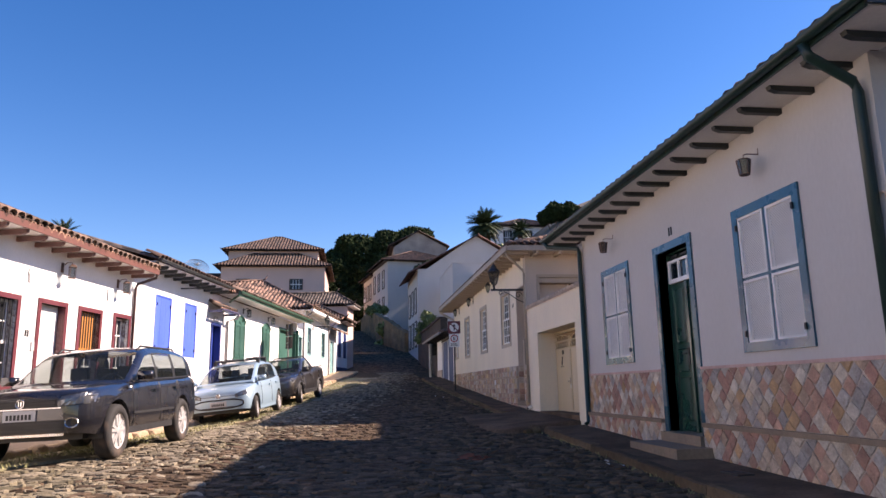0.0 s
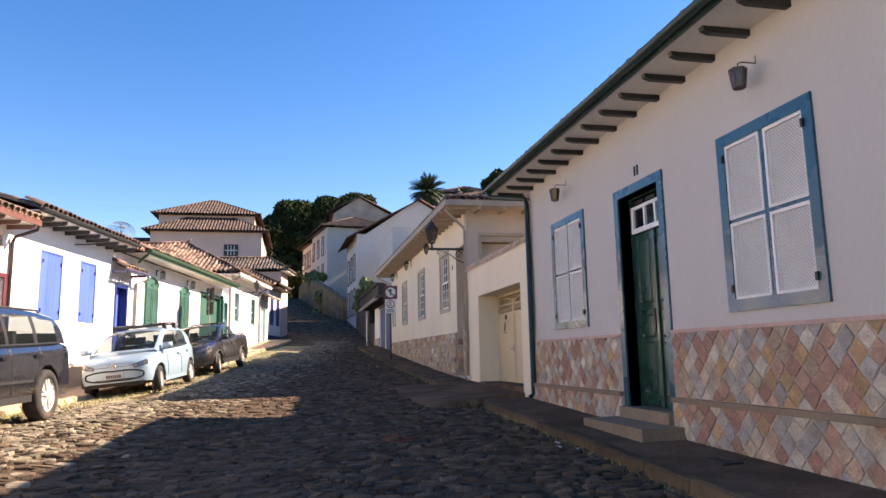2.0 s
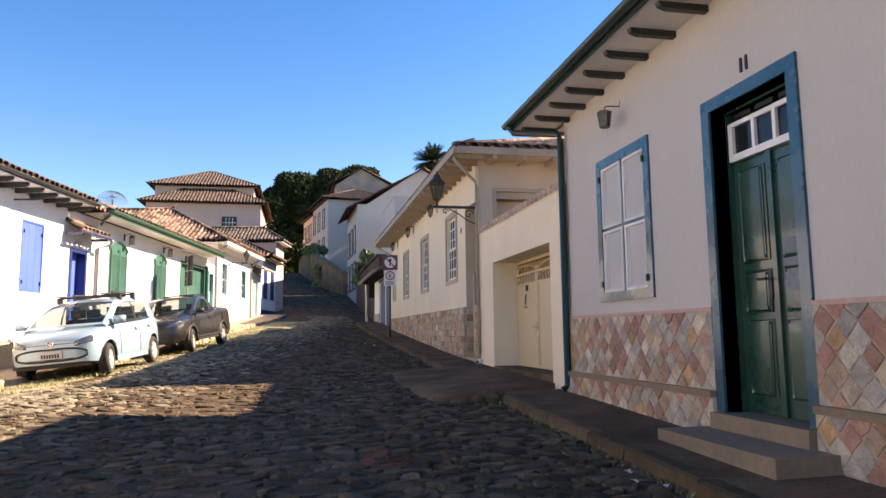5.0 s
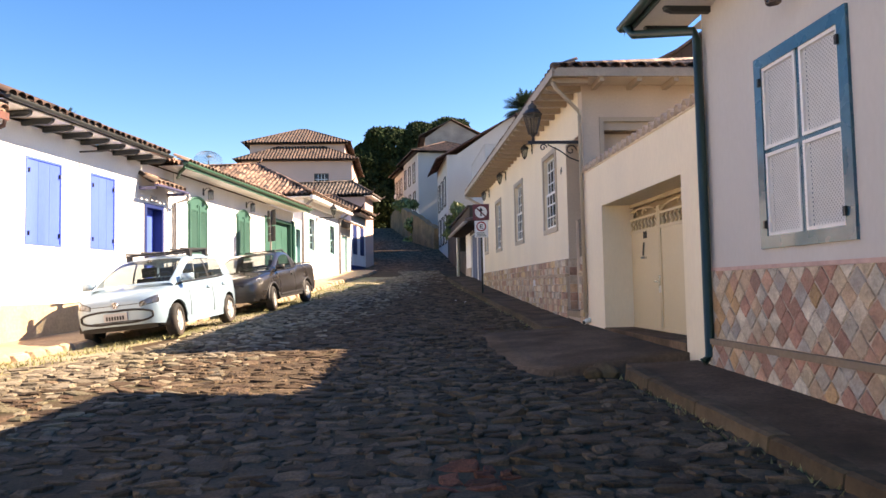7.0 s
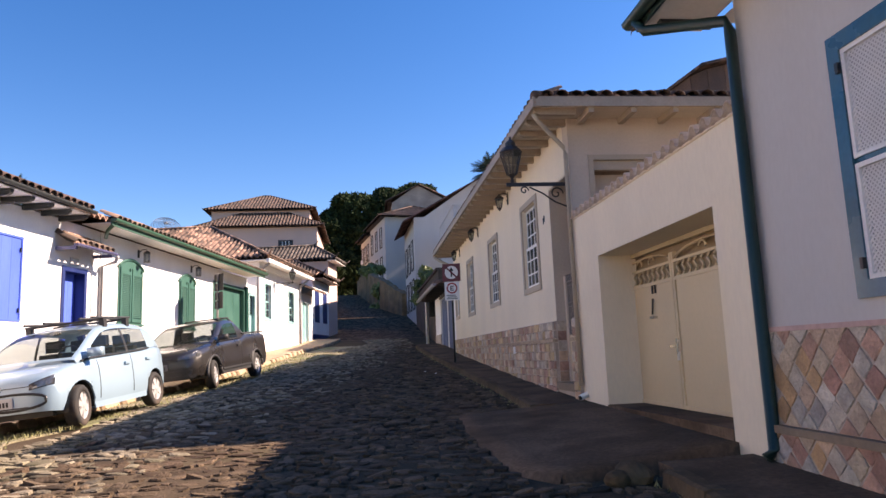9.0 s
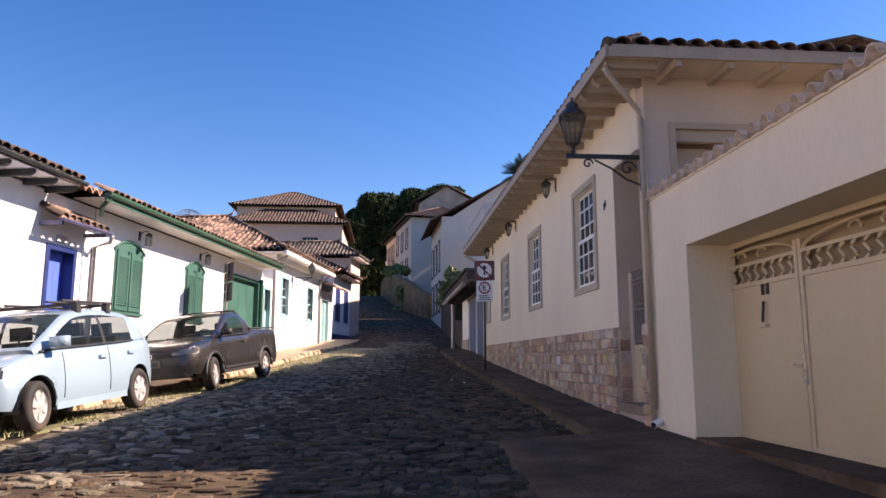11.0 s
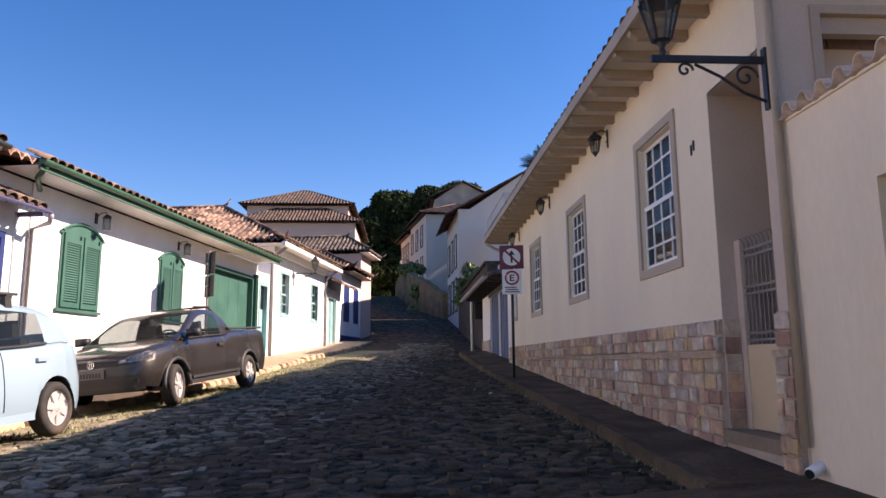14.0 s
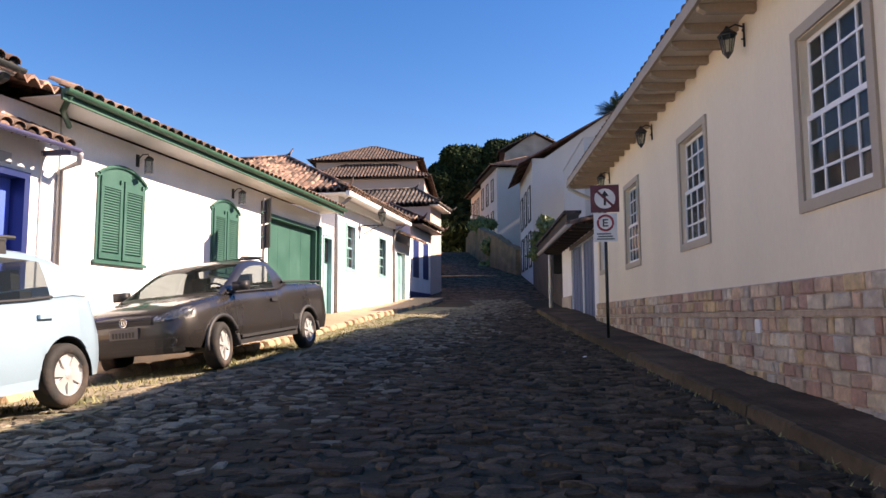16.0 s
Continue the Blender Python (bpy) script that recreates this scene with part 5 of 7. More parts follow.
part("soffit", boxes((22.1, 26.2, -0.55, 0.0, 5.22, 5.25)), BROWN, h6)
part("dado", boxes((22.2, 25.9, -0.02, 0.0, 0.5, 2.45)), NAVY, h6)
h7 = left_house("tall pinkish house with a hipped clay roof above the shaded one", 25.95, 28.3, 6.6, [], 9, PINKWALL, z0=1)
cross_roof(h7, 25.95, 28.3, 9, 6.75, slope=0.62, end=0.35, over=0.5, material=TILE_GREY)
part("soffit", boxes((25.7, 28.6, -0.45, 0.0, 6.6, 6.63)), SASH, h7)
# ---- far buildings ----
def big_house(label, m, s0, s1, depth, z0, z1, wall_mat, windows, roof_kw, frame_mat=None, eave=None):
    h = thing("house", label, "house", m)
    h["plaster_mat"] = wall_mat.name
    part("wall", wall_with_openings(s0, s1, z0, z1, []), wall_mat, h)
    part("wall", shell(s0, s1, depth, z0, z1), wall_mat, h)
    for a, b, c, d in windows:
        w = part("window", lattice_wall(bmesh.new(), [a - 0.12, a, b, b + 0.12], [c - 0.12, c, d, d + 0.12], lambda i, j: (i, j) != (1, 1), -0.06, 0.0), frame_mat or BROWN, h)
        part("pane", boxes((a, b, -0.02, 0.0, c, d)), PANE_DARK, w)
        gs = [a] + [a + (b - a) * k / 4 + e for k in (1, 2, 3) for e in (-0.03, 0.03)] + [b]
        part("sash", lattice_wall(bmesh.new(), gs, [c, (c + d) / 2 - 0.04, (c + d) / 2 + 0.04, d], lambda i, j: i % 2 == 1 or j == 1, -0.038, -0.02), SASH, w)
    roof(h, s0, s1, depth, eave or z1 + 0.12, **roof_kw)
    if not eave:
        part("soffit", boxes((s0 - 0.4, s1 + 0.4, -0.5, 0.0, z1 - 0.03, z1)), BROWN, h)
    return h


NEARER = pose(0, 7.5, 1.2) @ Matrix.Scale(0.93, 4) @ pose(0, -7.5, -1.6)
# low wing of the mansion, then the mansion
big_house("low pink wing beside the hilltop mansion", NEARER @ pose(0, 97.5, 0), -27, -18.6, 7, 4, 16.9, PINKWALL, [], dict(over=0.6, slope=0.25, end=0.2, material=TILE_OLD))
# large pale mansion across the top of the street, facing down it
FACE = NEARER @ pose(0, 96, 0)
big_house("large faded pink mansion with hipped tile roofs on the hilltop", FACE, -18.2, -4.2, 14, 4, 18.2, PINKWALL, [(-8.9, -7.3, 15.1, 16.4), (-16.0, -14.4, 15.1, 16.4)],
          dict(over=0.9, hip0=True, hip1=True, slope=0.52, end=0.9, material=TILE_OLD, pitch=0.40, wave=0.10))
big_house("upper storey block of the pink mansion with a hipped tile roof", NEARER @ pose(0, 100, 0), -18.0, -5.4, 12, 10, 21.2, PINKWALL, [],
          dict(over=0.9, hip0=True, hip1=True, slope=0.48, end=0.9, material=TILE_OLD, pitch=0.40, wave=0.10))


def facing(x0, y0, x1, y1):
    """A frame whose s runs from the first point to the second, with the facade to the right of that way."""
    u = Vector((x1 - x0, y1 - y0, 0)).normalized()
    return Matrix(((u.x, -u.y, 0, x0), (u.y, u.x, 0, y0), (0, 0, 1, 0), (0, 0, 0, 1)))


# two-storey house on the right of the hill, its gable towards the camera
m3 = facing(4.56, 60.0, 4.79, 53.0)
big_house("white two-storey house with a brown tiled gable roof and tall windows", m3, 0, 7.0, 10, 1.8, 10.15, WHITE_SHADE,
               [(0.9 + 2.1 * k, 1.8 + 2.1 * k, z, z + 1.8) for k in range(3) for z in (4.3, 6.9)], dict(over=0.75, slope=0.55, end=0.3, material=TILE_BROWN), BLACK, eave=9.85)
# flat-topped houses added behind the yard wall to block sun from the street
for label, off, a, b, d, z in (("plain white house added behind the yard wall to shade the street", 3.2, -44.62, -37.5, 8, 8.3), ("taller plain white house added behind the yard wall as a sun block", 1.8, -51.5, -44.64, 7, 9.1)):
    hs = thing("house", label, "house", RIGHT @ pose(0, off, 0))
    part("wall", wall_with_openings(a, b, 1, z, []), WHITE_SHADE, hs)
    part("wall", shell(a, b, d, 1, z), WHITE_SHADE, hs)
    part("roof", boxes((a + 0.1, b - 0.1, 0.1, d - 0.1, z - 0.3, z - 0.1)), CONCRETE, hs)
    part("parapet", bevelled(lattice_wall(bmesh.new(), [a - 0.03, a + 0.32, b - 0.32, b + 0.03], [-0.03, 0.37, d - 0.32, d + 0.03], lambda i, j: (i, j) != (1, 1), 0.0, 0.06), 0.01), WHITE_SHADE, hs).matrix_basis = pose(0, 0, z + 0.06) @ Matrix(((1, 0, 0, 0), (0, 0, 1, 0), (0, -1, 0, 0), (0, 0, 0, 1)))
# two unseen houses added up the hill behind the gabled one, shading the street
big_house("unseen white house added behind the gabled house for its shadow", RIGHT @ pose(0, 4.0, 0), -71.5, -61.5, 8, 3, 11.5, WHITE_SHADE, [], dict(over=0.5, slope=0.42, end=0.1, material=TILE_OLD))
big_house("unseen white house added behind the garden wall for its shadow", RIGHT @ pose(0, 4.6, 0), -81.5, -72.0, 7, 4, 14.0, WHITE_SHADE, [], dict(over=0.5, slope=0.42, end=0.1, material=TILE_OLD))
# long white two-storey row at the top right
mr = facing(1.2, 98.0, 3.8, 83.0)
big_house("white two-storey hillside house with rows of brown windows", mr, 6.5, 15.4, 9, 6, 16.2, WHITE_SHADE,
               [(7.2 + i * 2.7, 8.2 + i * 2.7, 13.2, 15.3) for i in range(3)] + [(7.2 + i * 2.7, 8.2 + i * 2.7, 9.9, 12.0) for i in range(3)], dict(over=0.8, slope=0.42, hip1=True, end=0.6, material=TILE_OLD))
rw2 = big_house("yellowed two-storey house next up the hill", mr, 0, 6.45, 9, 6, 15.7, surface("yellowed_whitewash", (0.52, 0.49, 0.43), 0.9, 0.06, 0.6, 12, 0.1, stain=(0.42, 0.36, 0.28), stain_scale=0.4, stain_amount=0.4),
                [(0.6 + i * 1.9, 1.5 + i * 1.9, 12.8, 14.8) for i in range(3)] + [(0.6 + i * 1.9, 1.5 + i * 1.9, 9.6, 11.6) for i in range(3)], dict(over=0.8, slope=0.42, end=0.3, material=TILE_OLD))
rb = big_house("weathered grey gabled house behind the white row", Matrix(((0, 1, 0, 5.0), (-1, 0, 0, 90.0), (0, 0, 1, 0), (0, 0, 0, 1))), -6, 0, 7, 8, 19.4, OLDWALL, [], dict(over=0.8, slope=0.5, end=0.4, material=TILE_OLD))
big_house("white house high on the slope behind palms", Matrix.Translation((20, 95, 0)), 0, 9, 8, 15, 23.5, WHITE, [(1, 2, 21, 22.8), (4, 5, 21, 22.8)], dict(over=0.8, slope=0.42, hip0=True, hip1=True, end=0.5, material=TILE_OLD))

# boarded gable rising behind the cream house
BOARDED = surface("weathered_brown_boarding", (0.10, 0.06, 0.042), 0.75, 0.3, 1.5, 20, 0.3, rand=0.4)
GABLE_LINE = [(9.6, 8.45), (11.2, 9.25), (12.2, 9.95), (13.1, 10.58), (14.3, 10.86), (16.0, 11.25), (17.7, 10.86), (18.9, 10.58), (20.8, 9.25), (22.4, 8.45)]


def verge_z(x):
    return float(np.interp(x, [p[0] for p in GABLE_LINE], [p[1] for p in GABLE_LINE]))


gable = thing("house", "brown boarded gable house with a low kinked roof", "house", pose(0, 30.0, 0))
for k in range(16):
    bm = bmesh.new()
    a, b = 10.9 + k * 0.64, 10.9 + k * 0.64 + 0.625
    low = [bm.verts.new((x, y, 1.0)) for x, y in ((a, 0), (b, 0), (b, 0.05), (a, 0.05))]
    top = [bm.verts.new((x, y, verge_z(x) - 0.05)) for x, y in ((a, 0), (b, 0), (b, 0.05), (a, 0.05))]
    bm.faces.new(top)
    bm.faces.new(low[::-1])
    for i in range(4):
        bm.faces.new((low[i], low[(i + 1) % 4], top[(i + 1) % 4], top[i]))
    part("board", bm, BOARDED, gable)
part("wall", shell(10.9, 21.14, 6.0, 1.0, 8.9), WHITE_SHADE, gable)
part("backing_wall", boxes((10.9, 21.14, 0.055, 0.2, 1.0, 9.0), (12.6, 19.4, 0.055, 0.2, 9.0, 10.1)), BROWN, gable)
bm = bmesh.new()
rings = [[bm.verts.new((x, y, z + dz)) for y, dz in ((-0.35, 0), (6.3, 0), (6.3, 0.1), (-0.35, 0.1))] for x, z in GABLE_LINE]
for p, q in zip(rings, rings[1:]):
    for i in range(4):
        bm.faces.new((p[i], q[i], q[(i + 1) % 4], p[(i + 1) % 4]))
bm.faces.new(rings[0])
bm.faces.new(rings[-1][::-1])
bmesh.ops.recalc_face_normals(bm, faces=bm.faces[:])
part("roof", bm, TILE_OLD, gable)


def street_wall(label, line, material):
    """A rough stone wall beside the street; line: x, y and height over the road."""
    g = thing("garden_wall", label, "wall")
    bm = bmesh.new()
    vs = []
    n = 26
    for i in range(n + 1):
        y = line[0][1] + (line[-1][1] - line[0][1]) * i / n
        x = float(np.interp(y, [q[1] for q in line], [q[0] for q in line])) + 0.06 * math.sin(i * 1.9)
        h = float(np.interp(y, [q[1] for q in line], [q[2] for q in line])) + 0.07 * math.sin(i * 2.7)
        z = road_z(y)
        vs.append([bm.verts.new(q) for q in ((x, y, z - 0.5), (x + 0.05, y, z + h), (x + 0.5, y, z + h + 0.05), (x + 0.6, y, z - 0.5))])
    for a, b in zip(vs, vs[1:]):
        for k in range(3):
            bm.faces.new((a[k], b[k], b[k + 1], a[k + 1]))
    bm.faces.new(vs[0])
    bm.faces.new(vs[-1][::-1])
    part("wall", bm, material, g)
    return g


street_wall("dark mossy stone garden wall climbing the hill", [(4.2, 60.2, 1.6), (2.8, 65.5, 2.4), (1.9, 71, 2.6), (1.2, 77, 2.2), (0.7, 84, 1.4)], GARDENWALL)
street_wall("low dark stone wall along the upper street", [(-1.3, 49, 1.0), (-1.6, 58, 1.6), (-2.3, 66, 1.4), (-3.0, 78, 0.8)], GARDENWALL)
part("sign", bevelled(boxes((5.2, 6.3, -1.0, -0.92, 12.3, 12.75)), 0.02), SASH, rw2, "small white hanging sign")
part("sign_arm", tube(bmesh.new(), [(5.75, 0, 12.8), (5.75, -1.0, 12.8)], 0.03), IRON, rw2)


# ---- plants ----
def leaf_cloud(name, centres, n, size, material, parent, seed, flat=0.8):
    """Many small leaf sheets, bent at the middle, over the skins of overlapping clumps."""
    rng = np.random.default_rng(seed)
    cs = np.array([c[:3] for c in centres])
    rs = np.array([c[3] for c in centres])
    pick = rng.choice(len(cs), n, p=rs ** 2 / (rs ** 2).sum())
    d = rng.normal(size=(n, 3))
    d /= np.linalg.norm(d, axis=1)[:, None]
    p = cs[pick] + d * (rs[pick] * rng.uniform(0.72, 1.06, n))[:, None] * np.array([1, 1, flat])
    a = rng.normal(size=(n, 3))
    a /= np.linalg.norm(a, axis=1)[:, None]
    b = np.cross(a, d + 0.4 * rng.normal(size=(n, 3)))
    b /= np.linalg.norm(b, axis=1)[:, None] + 1e-9
    s = size * rng.uniform(0.5, 1.3, n)[:, None]
    c = np.cross(a, b) * s * 0.25
    v = np.stack([p - a * s, p - b * s * 0.5 + c, p + a * s, p + b * s * 0.5 + c], 1).reshape(-1, 3)
    i = np.arange(n) * 4
    f = np.concatenate([np.stack([i, i + 1, i + 2], 1), np.stack([i, i + 2, i + 3], 1)])
    me = bpy.data.meshes.new(name)
    me.from_pydata(v.tolist(), [], f.tolist())
    me.materials.append(material)
    ob = new(name, me)
    ob.parent = parent
    return ob


def tree(label, base, height, clumps, leaf, n, material, seed):
    t = thing("tree", label, "tree", pose(*base))
    rng = random.Random(seed)
    bm = bmesh.new()
    tube(bm, [(0, 0, -1), (0.1, 0, height * 0.3), (0, 0.2, height * 0.6)], height * 0.045, 8, height * 0.02)
    for c in clumps:
        tube(bm, [(0, 0.1, height * 0.35), (c[0] * 0.5, c[1] * 0.5, (height * 0.4 + c[2]) / 2), (c[0], c[1], c[2])], height * 0.018, 6, height * 0.004)
    part("trunk", bm, BARK, t)
    all_c = []
    for c in clumps:
        all_c.append(c)
        for _ in range(7):
            a = [rng.gauss(0, 1) for _ in range(3)]
            k = math.sqrt(sum(q * q for q in a))
            r = c[3] * rng.uniform(0.25, 0.5)
            all_c.append((c[0] + a[0] / k * c[3] * 0.85, c[1] + a[1] / k * c[3] * 0.85, c[2] + a[2] / k * c[3] * 0.7, r))
    leaf_cloud("crown", all_c, n, leaf, material, t, seed)
    return t


tree("large dark mango tree behind the hilltop houses", (2.5, 112, 7.0), 16, [(-5.5, 0, 12.5, 4.0), (-2, 1, 15.5, 4.2), (3.5, 1, 16, 4.2), (-6.5, -2, 8, 4.0), (-3, -2, 6, 4.5), (0, 0, 11, 4.5), (7, 1, 17.5, 3.5), (6, 0, 13, 5), (-5.5, -3, 3.5, 4.0), (-2, -2, 2, 3.5)], 0.42, 90000, LEAF, 3)
tree("dark leafy tree on the ridge behind the roofs", (26, 86, 15.3), 8, [(0, 0, 8.0, 1.5), (1.9, 0, 8.0, 1.5), (-1.4, 0, 7.4, 1.1)], 0.25, 9000, LEAF, 5)


# tree added out of sight so that its shadow falls on the upper road
tree("unseen dark tree added behind the two-storey house to shade the road", (10, 73, 9), 6, [(0, 0, 3.5, 2.6), (-1.5, 3, 4.0, 2.4), (1.5, -3, 4.0, 2.4), (0.5, 7, 4.4, 2.6)], 0.3, 9000, LEAF, 9)


def palm(label, base, height, fronds, length, seed):
    t = thing("palm_tree", label, "palm", pose(*base))
    rng = random.Random(seed)
    bm = bmesh.new()
    lathe(bm, [(0.45, -1), (0.36, height * 0.5), (0.34, height - 0.6), (0.5, height - 0.2), (0.2, height)], 10)
    part("trunk", bm, BARK, t)
    bm = bmesh.new()
    for i in range(fronds):
        az = 2.399963 * i
        el = radians(80 - 105 * i / fronds + rng.uniform(-6, 6))
        ln = length * rng.uniform(0.85, 1.1)
        d = Vector((math.cos(az) * math.cos(el), math.sin(az) * math.cos(el), math.sin(el)))
        p = Vector((0, 0, height))
        prev = None
        for k in range(13):
            side = d.cross(Vector((0, 0, 1)))
            side = side.normalized() if side.length > 0.05 else Vector((math.cos(az + 1.57), math.sin(az + 1.57), 0))
            up = side.cross(d)
            if prev:
                w = length * 0.20 * math.sin(math.pi * min(0.97, (k + 0.6) / 13)) ** 0.7
                for sg in (-1, 1):
                    q = p + side * sg * w * 0.9 + d * w * 0.55 - Vector((0, 0, 0.3 * w))
                    a = [bm.verts.new(x) for x in (prev, p, q)]
                    bm.faces.new(a)
                    q2 = (prev + p) / 2 + side * sg * w + d * w * 0.5 + up * 0.1 * w
                    a = [bm.verts.new(x) for x in (prev - d * 0.02, (prev + p) / 2, q2)]
                    bm.faces.new(a)
                a = [bm.verts.new(x) for x in (prev + side * 0.03, p + side * 0.03, p - side * 0.03, prev - side * 0.03)]
                bm.faces.new(a)
            prev = p.copy()
            p = p + d * (ln / 12)
            d = (d - Vector((0, 0, 0.085 + 0.03 * (1 - math.sin(el))))).normalized()
    me = bpy.data.meshes.new("crown")
    bm.to_mesh(me)
    bm.free()
    me.materials.append(PALMLEAF)
    ob = new("crown", me)
    ob.parent = t
    return t


palm("tall date palm with a full round crown on the slope", (14.4, 75, 10.5), 8.2, 120, 2.35, 4)
palm("smaller bushy palm beside the date palm", (19.2, 78, 11.5), 7.4, 60, 1.7, 8)
palm("palm top showing over the roofs", (-28, 69.6, 3), 13.2, 46, 1.8, 12)


def bush(label, base, clumps, n, leaf, material, seed):
    b = thing("bush", label, "bush", pose(*base))
    part("stem", tube(bmesh.new(), [(0, 0, -0.6), (0, 0, clumps[0][2])], 0.06, 6, 0.03), BARK, b)
    leaf_cloud("leaves", clumps, n, leaf, material, b, seed)
    return b


bush("bright green fern-like bush on the garden wall", (2.2, 73, 8.6), [(0, 0, 0.7, 0.6), (-0.6, -0.4, 0.5, 0.55), (0.8, 0, 0.6, 0.5), (-0.1, -0.7, 0.2, 0.55)], 700, 0.24, LEAF2, 21)
bush("climbing green plant hanging over the yard wall", (5.1, 51.4, 5.0), [(0, 0, 0.4, 0.6), (0.3, -0.6, 0.9, 0.55), (0.2, 0.4, 1.4, 0.45), (-0.2, -1.0, -0.4, 0.6)], 700, 0.2, LEAF2, 22)
bush("creeper on the mossy garden wall", (3.0, 66.5, 6.6), [(0, 0, 0, 0.9), (-0.2, 1.5, 0.2, 0.8), (0, 3, 0.5, 0.8), (-0.4, 0.5, -1.6, 0.9)], 900, 0.25, LEAF2, 23)
bush("grassy scrub on the slope below the palms", (13.5, 70, 13.2), [(0, 0, 1.0, 1.6), (2, 0, 1.2, 1.5), (4, 1, 1.3, 1.5), (-2, 0, 0.4, 1.3)], 1800, 0.35, LEAF2, 24)


# ---- parked cars ----
def wheel(parent, x, y, r, width, spokes, side, rim_mat, hubcap=False, steer=0.0, twin=False):
    w = part("wheel", lathe(bmesh.new(), [(r * 0.66, -width / 2), (r * 0.9, -width / 2), (r * 0.985, -width * 0.38), (r, -width * 0.2), (r, width * 0.2), (r * 0.985, width * 0.38), (r * 0.9, width / 2), (r * 0.66, width / 2), (r * 0.64, 0)], 36, axis="y"), RUBBER, parent, smooth=True)
    w.matrix_basis = pose(x, y, r, 0, 0, steer)
    yo = side * width * 0.42
    part("wheel_well_disc", lathe(bmesh.new(), [(r * 0.64, yo - side * 0.05), (r * 0.64, yo - side * 0.06)], 24, axis="y"), BLACK, w)
    bm = bmesh.new()
    lathe(bm, [(r * 0.70, yo - 0.03), (r * 0.71, yo), (r * 0.65, yo + side * 0.004), (r * 0.60, yo - side * 0.02)], 32, axis="y")
    lathe(bm, [(r * 0.16, yo - side * 0.03), (r * 0.15, yo + side * 0.008), (r * 0.05, yo + side * 0.016)], 16, axis="y")
    spread = (-0.2, 0.2) if twin else (0.0,)
    for q in [2 * math.pi * k / spokes + 0.3 + d for k in range(spokes) for d in spread]:
        wide = 0.37 if hubcap else 0.15 if twin else 0.2
        pts = []
        for rr, ww, dy in ((r * 0.12, wide * 0.55, 0.006), (r * 0.62, wide, -0.004)):
            for sg in (-1, 1):
                ang = q
                px_, pz_ = rr * math.cos(ang) - sg * ww * r * 0.5 * math.sin(ang), rr * math.sin(ang) + sg * ww * r * 0.5 * math.cos(ang)
                pts.append((px_, yo + side * dy, pz_))
        top = [bm.verts.new(p) for p in pts]
        low = [bm.verts.new((p[0], p[1] - side * 0.03, p[2])) for p in pts]
        for idx in ((0, 1, 3, 2),):
            bm.faces.new([top[i] for i in idx])
            bm.faces.new([low[i] for i in idx[::-1]])
        for i, j in ((0, 1), (1, 3), (3, 2), (2, 0)):
            bm.faces.new((top[i], top[j], low[j], low[i]))
    part("rim", bm, rim_mat, w)
    return w


